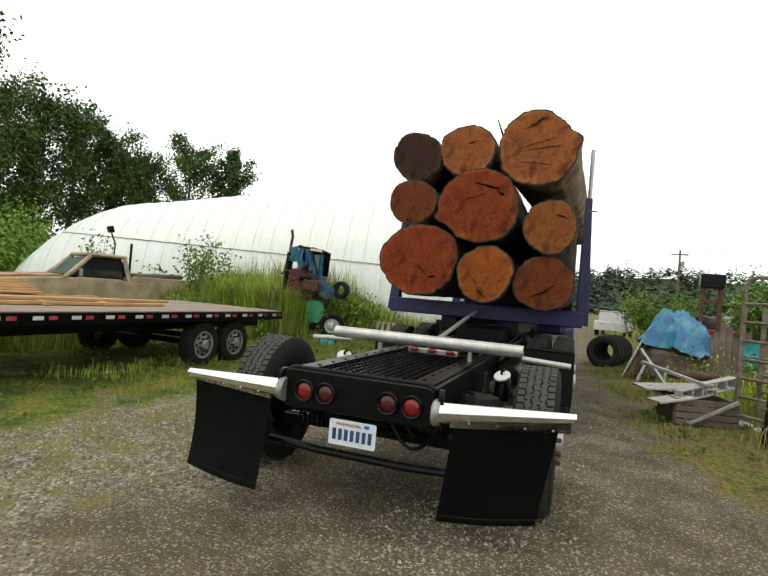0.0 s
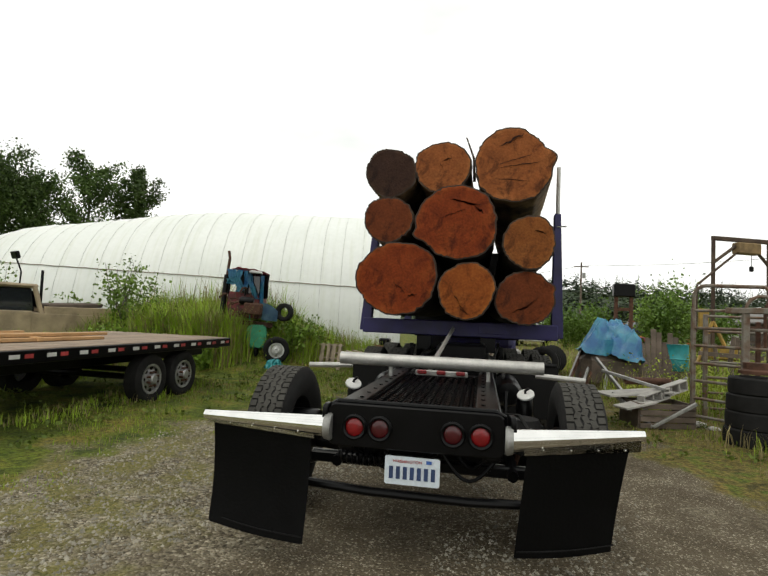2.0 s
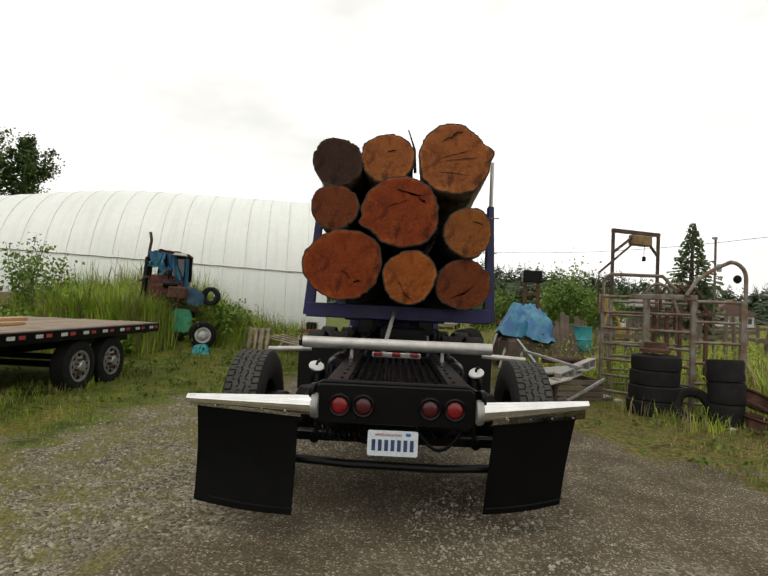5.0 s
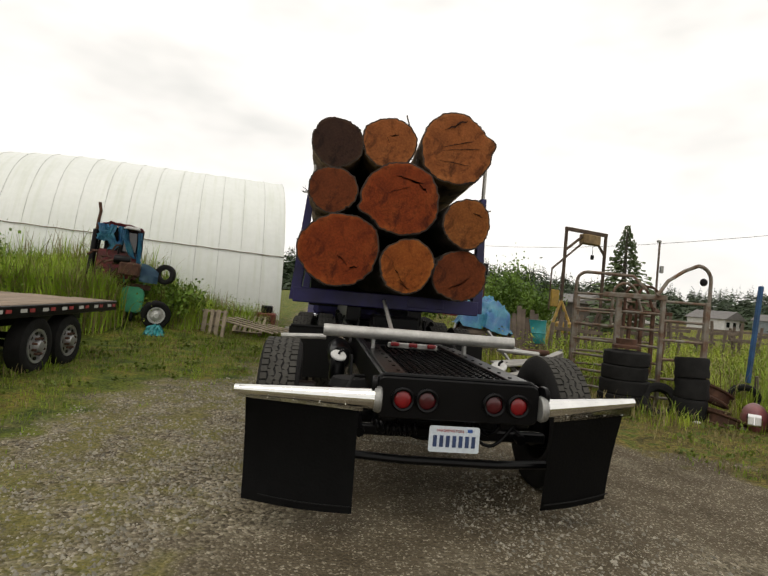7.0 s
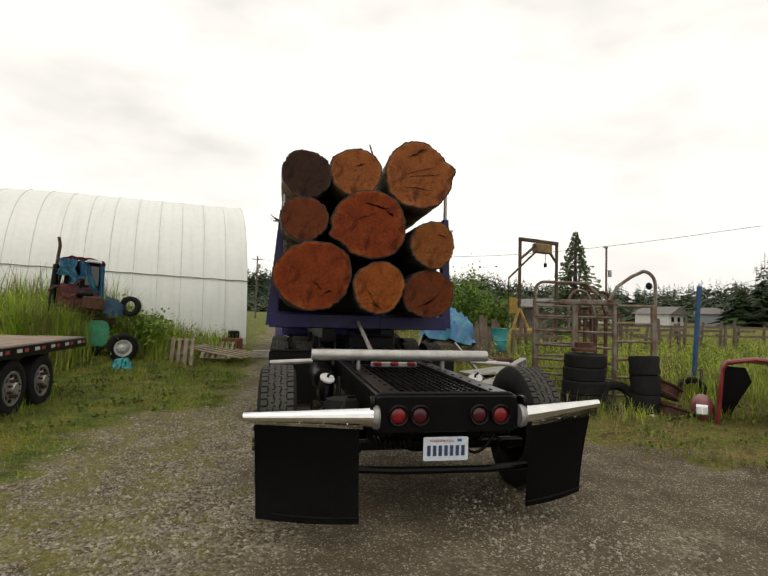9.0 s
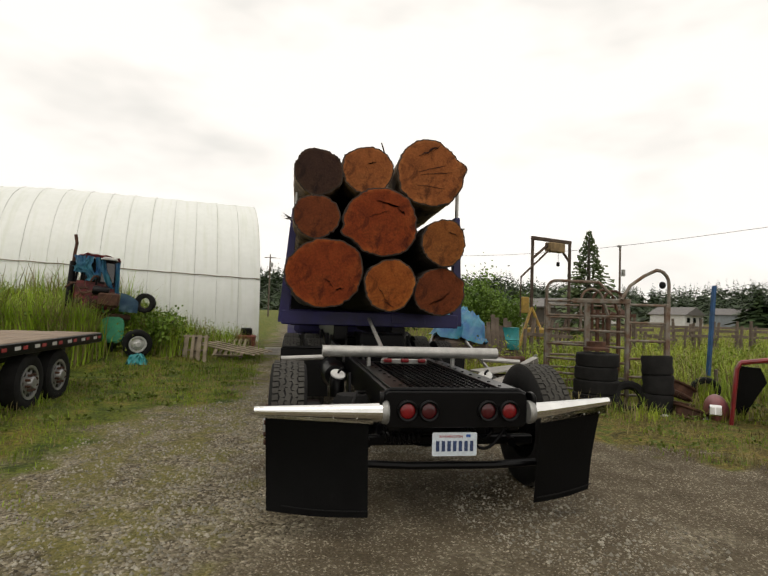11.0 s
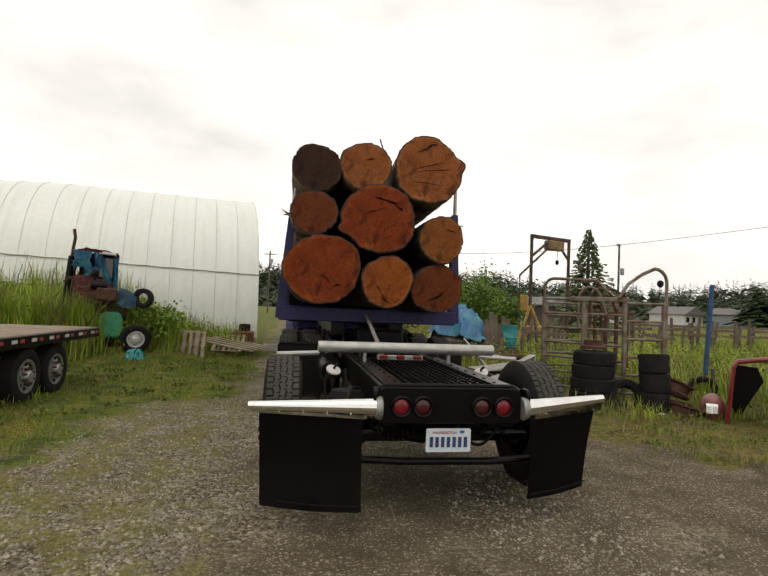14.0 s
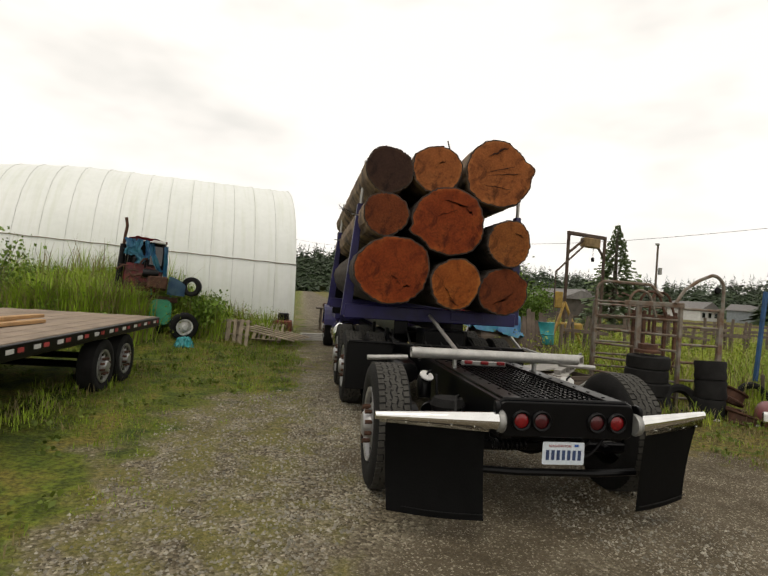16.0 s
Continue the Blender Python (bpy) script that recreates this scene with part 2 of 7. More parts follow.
# ---- ground ----
def verge(x, y):
    """How far a place lies inside the grass, in metres: below zero on the gravel."""
    left_edge = min(-3.25 if y < 3.4 else -3.25 + (y - 3.4) * 0.8, -1.75)
    if y < -0.8:
        left_edge -= (-0.8 - y) * 0.3
    right_edge = max(1.6, 2.2 - 0.08 * (y - 2.6)) if y > 2.6 else 2.2 + (2.6 - y) * 0.72
    return max(left_edge - x, x - right_edge) if y < 17 else max(-1.9 - x, x - 2.2)


def height(x, y):
    g = verge(x, y)
    z = 0.025 * noise.noise((x * 0.7, y * 0.7, 0)) + 0.012 * noise.noise((x * 3, y * 3, 5))
    if g > 0:
        z += 0.035 * min(g, 1)
    if x < -3 and y > 8.0:
        z += 0.95 * min(1, (y - 8.0) / 2.4) * min(1, (-3 - x) / 3) * max(0, min(1, (x + 11) / 2)) * math.exp(-max(0, y - 14) / 6)
    if y > 60 or abs(x) > 60:
        z = 0.0
    return z


def steps(a, b, near0, near1, fine, growth):
    out = [near0]
    while out[-1] < near1:
        out.append(out[-1] + fine)
    d = fine
    while out[-1] < b:
        d *= growth
        out.append(out[-1] + d)
    d = fine
    while out[0] > a:
        d *= growth
        out.insert(0, out[0] - d)
    return out


def ground():
    xs, ys = steps(-900, 900, -8, 8, 0.16, 1.16), steps(-700, 1500, -3.5, 13, 0.16, 1.16)
    verts = [(x, y, height(x, y)) for y in ys for x in xs]
    nx = len(xs)
    faces = [(j * nx + i, j * nx + i + 1, (j + 1) * nx + i + 1, (j + 1) * nx + i) for j in range(len(ys) - 1) for i in range(nx - 1)]
    me = bpy.data.meshes.new("ground")
    me.from_pydata(verts, [], faces)
    at = me.attributes.new("verge", "FLOAT", "POINT")
    at.data.foreach_set("value", [max(-2.0, min(2.0, verge(x, y))) for x, y, z in verts])
    me.polygons.foreach_set("use_smooth", [True] * len(faces))
    m = bpy.data.materials.new("gravel_and_turf")
    m.use_nodes = True
    n, l = m.node_tree.nodes, m.node_tree.links
    b = n["Principled BSDF"]
    tc, att = n.new("ShaderNodeTexCoord"), n.new("ShaderNodeAttribute")
    att.attribute_name = "verge"

    def tex(kind, scale, detail=4):
        t = n.new(kind)
        t.inputs["Scale"].default_value = scale
        if kind == "ShaderNodeTexNoise":
            t.inputs["Detail"].default_value = detail
        l.new(tc.outputs["Object"], t.inputs["Vector"])
        return t

    def ramp(src, stops):
        r = n.new("ShaderNodeValToRGB")
        while len(r.color_ramp.elements) < len(stops):
            r.color_ramp.elements.new(0.5)
        for e, (p, c) in zip(r.color_ramp.elements, stops):
            e.position, e.color = p, (*c, 1)
        l.new(src, r.inputs[0])
        return r

    def mixed(kind, fac, a, c):
        x = n.new("ShaderNodeMixRGB")
        x.blend_type = kind
        if isinstance(fac, float):
            x.inputs[0].default_value = fac
        else:
            l.new(fac, x.inputs[0])
        l.new(a, x.inputs[1])
        l.new(c, x.inputs[2])
        return x.outputs[0]

    stones = tex("ShaderNodeTexVoronoi", 46)
    small = tex("ShaderNodeTexVoronoi", 85)
    patches, broad, fine = tex("ShaderNodeTexNoise", 0.9, 6), tex("ShaderNodeTexNoise", 2.2, 6), tex("ShaderNodeTexNoise", 26, 4)
    grit = tex("ShaderNodeTexNoise", 140, 3)
    # loose angular stones, grey with brown and pale ones among them
    grey = ramp(stones.outputs["Color"], [(0.1, (0.05, 0.041, 0.026)), (0.42, (0.155, 0.134, 0.092)), (0.7, (0.26, 0.233, 0.17)), (0.92, (0.5, 0.465, 0.375))])
    # packed dirt with a few pale stones trodden in
    dirt = ramp(grit.outputs[0], [(0.3, (0.07, 0.056, 0.035)), (0.7, (0.165, 0.134, 0.09))])
    pale = ramp(small.outputs["Color"], [(0.3, (0.1, 0.084, 0.056)), (0.72, (0.155, 0.133, 0.094)), (0.84, (0.56, 0.52, 0.42))])
    dirt = mixed("MIX", 0.55, dirt.outputs[0], pale.outputs[0])
    sep0, band = n.new("ShaderNodeSeparateXYZ"), n.new("ShaderNodeMapRange")
    l.new(tc.outputs["Object"], sep0.inputs[0])
    band.inputs[1].default_value, band.inputs[2].default_value = -0.6, -1.9
    band.inputs[3].default_value, band.inputs[4].default_value = -0.14, 0.2
    l.new(sep0.outputs[0], band.inputs[0])
    drift = n.new("ShaderNodeMath")
    l.new(patches.outputs[0], drift.inputs[0])
    l.new(band.outputs[0], drift.inputs[1])
    loose = ramp(drift.outputs[0], [(0.44, (0, 0, 0)), (0.62, (1, 1, 1))])
    gravel = mixed("MIX", loose.outputs[0], dirt, grey.outputs[0])
    tone = ramp(broad.outputs[0], [(0.32, (0.56, 0.52, 0.45)), (0.66, (1.06, 1.04, 1.0))])
    gravel = mixed("MULTIPLY", 1.0, gravel, tone.outputs[0])
    tufts = n.new("ShaderNodeMath")
    l.new(tex("ShaderNodeTexNoise", 3.1, 8).outputs[0], tufts.inputs[0])
    l.new(band.outputs[0], tufts.inputs[1])
    moss = ramp(tufts.outputs[0], [(0.6, (0, 0, 0)), (0.78, (0.8, 0.8, 0.8))])
    straw = ramp(fine.outputs[0], [(0.3, (0.07, 0.075, 0.014)), (0.7, (0.22, 0.19, 0.05))])
    gravel = mixed("MIX", moss.outputs[0], gravel, straw.outputs[0])
    turf = ramp(broad.outputs[0], [(0.34, (0.04, 0.075, 0.008)), (0.5, (0.115, 0.15, 0.014)), (0.64, (0.18, 0.155, 0.03))])
    sep, side = n.new("ShaderNodeSeparateXYZ"), n.new("ShaderNodeMapRange")
    l.new(tc.outputs["Object"], sep.inputs[0])
    side.inputs[1].default_value, side.inputs[2].default_value = 0.0, 1.0
    side.inputs[3].default_value, side.inputs[4].default_value = 0.12, 0.72
    l.new(sep.outputs[0], side.inputs[0])
    dry = ramp(tex("ShaderNodeTexNoise", 5.5, 7).outputs[0], [(0.36, (0.075, 0.05, 0.018)), (0.5, (0.2, 0.14, 0.045)), (0.62, (0.09, 0.12, 0.016))])
    turf_mix = mixed("MIX", side.outputs[0], turf.outputs[0], dry.outputs[0])
    turf = mixed("MULTIPLY", 0.8, turf_mix, ramp(fine.outputs[0], [(0.35, (0.3, 0.3, 0.3)), (0.65, (1.3, 1.3, 1.3))]).outputs[0])
    add, sc = n.new("ShaderNodeMath"), n.new("ShaderNodeMath")
    sc.operation, sc.inputs[1].default_value = "MULTIPLY_ADD", 3.4
    sc.inputs[2].default_value = -1.7
    l.new(tex("ShaderNodeTexNoise", 1.3, 6).outputs[0], sc.inputs[0])
    l.new(att.outputs["Fac"], add.inputs[0])
    l.new(sc.outputs[0], add.inputs[1])
    fac = ramp(add.outputs[0], [(0.0, (0, 0, 0)), (0.35, (1, 1, 1))])
    l.new(mixed("MIX", fac.outputs[0], gravel, turf), b.inputs["Base Color"])
    b.inputs["Roughness"].default_value = 0.93
    b.inputs["Specular IOR Level"].default_value = 0.25
    bp = n.new("ShaderNodeBump")
    bp.inputs["Strength"].default_value, bp.inputs["Distance"].default_value = 1.0, 0.02
    l.new(stones.outputs["Distance"], bp.inputs["Height"])
    bp.invert = True
    l.new(bp.outputs[0], b.inputs["Normal"])
    me.materials.append(m)
    return tagged(new("ground", me), "grey gravel yard with worn green grass verges", "ground", kind="structure")


ground()


# ---- hoop house ----
def hoop_house():
    m = Matrix.Translation((-2.08, 13.0, 0.1)) @ Matrix.Rotation(radians(10.5), 4, "Z")
    house = thing("hoop_house", "long white plastic-covered hoop greenhouse with a seam along its wall", "greenhouse", m)
    length, half, top, bays = 15.7, 4.6, 5.02, 25
    film = material("white_film", (0.79, 0.815, 0.775), 0.45, tint=(0.75, 0.78, 0.735), scale=0.7, fine=7, bump=0.05)
    n, l = film.node_tree.nodes, film.node_tree.links
    b = n["Principled BSDF"]
    n["Mix (Legacy)"].inputs[0].default_value = 0.12
    # streaks of green grime running down the film
    tc, mp, no, rp, mx = n.new("ShaderNodeTexCoord"), n.new("ShaderNodeMapping"), n.new("ShaderNodeTexNoise"), n.new("ShaderNodeValToRGB"), n.new("ShaderNodeMixRGB")
    mp.inputs["Scale"].default_value = (5.0, 0.25, 0.25)
    no.inputs["Scale"].default_value, no.inputs["Detail"].default_value = 1.6, 6
    rp.color_ramp.elements[0].position, rp.color_ramp.elements[0].color = 0.3, (0.78, 0.8, 0.68, 1)
    rp.color_ramp.elements[1].position, rp.color_ramp.elements[1].color = 0.5, (1, 1, 1, 1)
    mx.blend_type = "MULTIPLY"
    mx.inputs[0].default_value = 0.35
    old = b.inputs["Base Color"].links[0].from_socket
    l.new(tc.outputs["Object"], mp.inputs[0])
    l.new(mp.outputs[0], no.inputs["Vector"])
    l.new(no.outputs[0], rp.inputs[0])
    l.new(old, mx.inputs[1])
    l.new(rp.outputs[0], mx.inputs[2])
    l.new(mx.outputs[0], b.inputs["Base Color"])

    def rise(f):
        s = max(0, min(1, (f - 0.36) / 0.55))
        e = max(0, (f - 0.8) / 0.2)
        return (1.0 - 0.17 * s * s * (3 - 2 * s)) * math.sqrt(1 - 0.72 * e * e)

    def hoop(k, n=22):
        a = math.pi * k / n
        c, s = math.cos(a), math.sin(a)
        return half - half * math.copysign(abs(c) ** 0.8, c), top * abs(s) ** 0.72

    bm = bmesh.new()
    rows = []
    for i in range(bays * 4 + 1):
        sag = 0.012 * (1 - abs(math.cos(math.pi * i / 4)) ** 0.6)
        rows_i = []
        for k in range(23):
            y, z = hoop(k)
            rows_i.append(bm.verts.new((-length * i / (bays * 4), y + (half - y) / half * sag, z * (1 - sag / top) * rise(i / (bays * 4)))))
        rows.append(rows_i)
    for p, q in zip(rows, rows[1:]):
        for k in range(22):
            bm.faces.new((p[k], q[k], q[k + 1], p[k + 1]))
    part("film_cover", bm, film, house, smooth=True)
    for end in (0.0, -length):
        bm = bmesh.new()
        bm.faces.new([bm.verts.new((end, hoop(k)[0], hoop(k)[1] * rise(-end / length))) for k in range(23)])
        bmesh.ops.solidify(bm, geom=bm.faces[:], thickness=0.02)
        part("end_wall", bm, film, house)
    ribm = material("rib_film", (0.7, 0.72, 0.67), 0.6, bump=0)
    for i in range(bays + 1):
        x = -length * i / bays
        bm = pipe([(x, hoop(k)[0] - 0.008 * (1 if k < 11 else -1), (hoop(k)[1] + 0.006) * rise(i / bays)) for k in range(0, 23)], 0.005, 5)
        part("rib", bm, ribm, house)
    cord = []
    for i in range(65):
        f = i / 64
        zc = 2.18 + 0.45 * f
        s = min(0.98, zc / (top * rise(f))) ** (1 / 0.72)
        cord.append((-length * f, half - half * math.sqrt(1 - s * s) ** 0.8 - 0.014, zc + 0.008 * math.sin(i * 2.1)))
    part("seam_batten", pipe(cord[:60], 0.014, 6), material("seam_cord", (0.3, 0.25, 0.17), 0.8, scale=9), house, "brown batten along the film")
    part("base_board", box((length, 0.04, 0.3), (-length / 2, -0.01, 0.15), 0.01), PALLET, house)
    return house


hoop_house()


# ---- log truck ----
def log_truck():
    truck = thing("log_truck", "black log truck with a blue log rack, parked on gravel", "truck", Matrix())
    for s in (-1, 1):
        bm = box((0.09, 9.4, 0.27), (s * 0.42, 4.78, 0.79), 0.012)
        part("frame_rail", bm, BLACK, truck)
        bm = box((0.13, 1.95, 0.02), (s * 0.385, 1.05, 0.936), 0.004)
        for k in range(9):
            ring_solid([(0, 0), (0.013, 0), (0.013, 0.008), (0, 0.008)], 8, bm, Matrix.Translation((s * 0.36, 0.2 + 0.21 * k, 0.945)) @ Matrix.Rotation(radians(-90), 4, "Y"))
        part("deck_edge", bm, BLACK, truck)
    # expanded-metal grating between the rails
    bm = bmesh.new()
    nx, ny = 11, 52
    for i in range(nx + 1):
        x = -0.315 + 0.63 * i / nx
        pts = [(x + (0.018 if (j + i) % 2 else -0.018), 0.12 + 1.85 * j / ny, 0.925) for j in range(ny + 1)]
        for a, c in zip(pts, pts[1:]):
            d = Vector(c) - Vector(a)
            box((d.length * 1.1, 0.006, 0.012), (Vector(a) + Vector(c)) / 2, 0, Matrix.Rotation(math.atan2(d.y, d.x), 4, "Z"), bm)
    tagged(part("deck_grating", bm, BLACK, truck, "black expanded-metal grating"), kind="stuff")
    part("grating_tray", box((0.66, 1.9, 0.02), (0, 1.05, 0.84), 0.004), BLACK, truck)
    # tail panel with four round lamps
    bm = plate(round_rect(0.99, 0.24, 0.05), 0.05, Matrix.Translation((-0.015, 0.0, 0.815)), bevel=0.008)
    part("tail_panel", bm, BLACK, truck, smooth=True)
    part("tail_panel_lip", pipe([(-0.5, 0.06, 0.8), (-0.5, 0.045, 0.92), (-0.46, 0.04, 0.942), (0.43, 0.04, 0.942), (0.475, 0.045, 0.92), (0.475, 0.06, 0.8)], 0.014, 8), BLACK, truck)
    for i, x in enumerate((-0.35, -0.206, 0.2, 0.35)):
        bm = ring_solid([(0.04, 0.0), (0.07, 0.0), (0.072, 0.014), (0.063, 0.026), (0.052, 0.02), (0.05, 0.0)], 28, None, Matrix.Translation((x, 0.003, 0.808)) @ Matrix.Rotation(radians(-90), 4, "Z"))
        lamp = part("tail_light", bm, BLACK, truck, smooth=True)
        bm = ring_solid([(0.0, 0.019), (0.02, 0.0185), (0.046, 0.014), (0.054, 0.006), (0.054, 0.0)], 24, None, Matrix.Translation((x, 0.003, 0.808)) @ Matrix.Rotation(radians(-90), 4, "Z"))
        part("lens", bm, LENSHOT if i in (0, 3) else LENS, lamp, "round red lens", smooth=True)
    # plate under the tail panel
    bm = plate(round_rect(0.308, 0.155, 0.012), 0.003, Matrix.Translation((-0.018, 0.02, 0.585)))
    np_ = part("number_plate", bm, PLATE, truck, "pale blue and white number plate")
    for k in range(7):
        part("dark_bar", box((0.023, 0.003, 0.068), (-0.018 - 0.117 + 0.039 * k, 0.0175, 0.573)), INK, np_)
    heading = bpy.data.curves.new("plate_heading", "FONT")
    heading.body, heading.size, heading.extrude, heading.align_x = "WASHINGTON", 0.024, 0.001, "CENTER"
    flat = bpy.data.objects.new("plate_heading", heading)
    letters = bpy.data.meshes.new_from_object(flat)
    bpy.data.objects.remove(flat)
    letters.materials.append(REDINK)
    word = new("plate_heading", letters)
    word.parent, word.matrix_basis = np_, Matrix.Translation((-0.045, 0.0175, 0.628)) @ Matrix.Rotation(radians(90), 4, "X")
    word["label"] = "red printed word"
    part("plate_sticker", box((0.03, 0.003, 0.018), (0.075, 0.0175, 0.64)), BLUEINK, np_)
    part("plate_bracket", box((0.26, 0.015, 0.13), (-0.03, 0.045, 0.60), 0.004), BLACK, truck)
    # mud flaps on tapered chrome hangers
    for s in (-1, 1):
        c0, c1 = (s * 0.50, 0.0, 0.80), (-1.33, 0.13, 0.785) if s < 0 else (1.25, 0.27, 0.83)
        own = bmesh.new()
        rows = []
        for k in range(9):
            f = k / 8
            cx, cy, cz = (c0[i] + (c1[i] - c0[i]) * f for i in range(3))
            hh, ww = 0.062 - 0.034 * f, 0.055 - 0.025 * f
            ring = [own.verts.new((cx, cy + ww * math.cos(a), cz + hh * math.sin(a))) for a in [math.pi * 2 * q / 14 for q in range(14)]]
            rows.append(ring)
        for a, c in zip(rows, rows[1:]):
            for q in range(14):
                own.faces.new((a[q], a[(q + 1) % 14], c[(q + 1) % 14], c[q]))
        own.faces.new(rows[0])
        own.faces.new(rows[-1])
        bmesh.ops.recalc_face_normals(own, faces=own.faces[:])
        hang = part("flap_hanger", own, CHROME, truck, "tapered chrome mud flap hanger", smooth=True)
        ex, ey = c1[0], c1[1]

        def hang_y(x):
            return ey * (abs(x) - 0.5) / (abs(ex) - 0.5)

        xa, xb = s * 0.58, ex * 0.98
        bm = bmesh.new()
        quad = [bm.verts.new(v) for v in ((xa, hang_y(xa) - 0.03, 0.728), (xb, hang_y(xb) - 0.016, 0.745), (xb, hang_y(xb) - 0.02, 0.81), (xa, hang_y(xa) - 0.04, 0.79))]
        bm.faces.new(quad)
        bmesh.ops.solidify(bm, geom=bm.faces[:], thickness=0.006)
        for k in range(4):
            x = s * (0.68 + 0.15 * k)
            ring_solid([(0, 0), (0.007, 0), (0.005, 0.005), (0, 0.006)], 8, bm, Matrix.Translation((x, hang_y(x) - 0.036, 0.758)) @ Matrix.Rotation(radians(-90), 4, "Z"))
        part("clamp_strip", bm, CHROME, hang)
        bm = ring_solid([(0, -0.012), (0.07, -0.012), (0.078, 0), (0.07, 0.03), (0, 0.03)], 24, None, Matrix.Translation((s * 0.49, 0.0, 0.8)) @ (Matrix() if s > 0 else Matrix.Rotation(math.pi, 4, "Z")))
        part("hanger_socket", bm, STEEL, hang, smooth=True)
        # flap: a bowed sheet of rubber
        own = bmesh.new()
        grid = []
        for i in range(9):
            for j in range(9):
                u, v = i / 8, j / 8
                x = s * (0.60 + (0.66 if s < 0 else 0.56) * u - 0.03 * v * u)
                y = hang_y(x) - 0.01 + 0.03 * math.sin(v * 2.2) * (0.4 + u) - 0.03 * v
                drop = 0.6 - 0.02 * u if s < 0 else 0.57 - 0.01 * u
                grid.append(own.verts.new((x - 0.06 * v * (s > 0), y - 0.06 * v * v * (s < 0), 0.76 - drop * v - 0.015 * math.sin(u * 3.1) * v)))
        for i in range(8):
            for j in range(8):
                own.faces.new((grid[i * 9 + j], grid[i * 9 + j + 1], grid[i * 9 + 10 + j], grid[i * 9 + 9 + j]))
        bmesh.ops.solidify(own, geom=own.faces[:], thickness=0.01)
        flap = part("mud_flap", own, FLAP, truck, "black rubber mud flap", smooth=True)
        bm = pipe([(s * (0.61 + 0.6 * k / 8) - 0.055 * (s > 0), hang_y(s * (0.61 + 0.62 * k / 8)) - 0.01 + 0.03 * math.sin(2.1) * (0.4 + k / 8) - (0.095 if s < 0 else 0.05), (0.2 if s < 0 else 0.23) + 0.02 * k / 8 - 0.015 * math.sin(k / 8 * 3.1)) for k in range(8)], 0.004, 6)
        part("flap_ridge", bm, FLAP, flap)
        bm = plate(round_rect(0.11, 0.2, 0.04), 0.03, Matrix.Translation((s * 0.5, 0.03, 0.83)) @ Matrix.Rotation(radians(-80 * s), 4, "Z"), bevel=0.004)
        gus = part("hanger_gusset", bm, BLACK, truck)
        for z in (0.79, 0.84, 0.88):
            bm = ring_solid([(0, 0), (0.015, 0), (0.015, 0.01), (0.007, 0.014), (0, 0.014)], 6, None, Matrix.Translation((s * 0.515, 0.04, z)) @ (Matrix() if s > 0 else Matrix.Rotation(math.pi, 4, "Z")))
            part("bolt", bm, STEEL, gus)
    # under the tail: tube, axle, suspension
    for s in (-1, 1):
        chamber = ring_solid([(0, -0.11), (0.06, -0.11), (0.085, -0.06), (0.085, -0.02), (0.095, -0.015), (0.095, 0.015), (0.085, 0.02), (0.08, 0.09), (0.03, 0.12), (0, 0.12)], 20, None, Matrix.Translation((s * 0.36, 0.62, 0.55)) @ Matrix.Rotation(radians(70), 4, "Z"))
        part("brake_chamber", chamber, BLACK, truck, smooth=True)
        part("slack_adjuster", box((0.05, 0.09, 0.2), (s * 0.58, 0.8, 0.5), 0.015, Matrix.Rotation(0.3 * s, 4, "Y")), RUST, truck)
        part("tail_bracket", plate([(-0.04, -0.11), (0.04, -0.11), (0.06, 0.0), (-0.06, 0.0)], 0.03, Matrix.Translation((s * 0.4, 0.3, 0.7)), bevel=0.006), BLACK, truck)
    part("coiled_air_hose", pipe([(-0.48 + 0.28 * k / 84, 0.2 + 0.03 * math.cos(k * 0.62), 0.6 + 0.03 * math.sin(k * 0.62) - 0.02 * math.sin(math.pi * k / 84)) for k in range(85)], 0.009, 6), BLACK, truck, "black coiled air hose", smooth=True)
    for k, (x0, x1, dip) in enumerate(((-0.4, 0.1, 0.12), (0.12, 0.46, 0.16), (0.2, 0.4, 0.1))):
        part("air_hose", pipe([(x0 + (x1 - x0) * q / 10, 0.25 + 0.05 * k, 0.64 - dip * math.sin(math.pi * q / 10)) for q in range(11)], 0.012, 7), BLACK, truck, smooth=True)
    part("rear_cross_tube", pipe([(-0.66, 0.16, 0.43), (-0.3, 0.14, 0.415), (0.3, 0.14, 0.41), (0.62, 0.16, 0.42)], 0.026, 10), BLACK, truck)
    part("under_bar", box((1.5, 0.06, 0.07), (0, 0.5, 0.5), 0.01), BLACK, truck)
    part("axle_beam", pipe([(-1.0, 1.0, 0.51), (-0.5, 1.0, 0.46), (0.5, 1.0, 0.46), (1.0, 1.0, 0.51)], 0.065, 12), BLACK, truck)
    part("tie_rod", pipe([(-0.8, 0.7, 0.47), (0.8, 0.7, 0.47)], 0.025, 8), STEEL, truck)
    for s in (-1, 1):
        wheel(truck, (-1.12 if s < 0 else 1.0, 1.0, 0.51), 0.51, 0.29, s)
        bm = ring_solid([(0, 0), (0.19, 0), (0.2, 0.02), (0.2, 0.2), (0.15, 0.22), (0, 0.22)], 24, None, Matrix.Translation((s * 0.86, 1.0, 0.51)) @ (Matrix() if s > 0 else Matrix.Rotation(math.pi, 4, "Z")))
        part("brake_drum", bm, BLACK, truck, smooth=True)
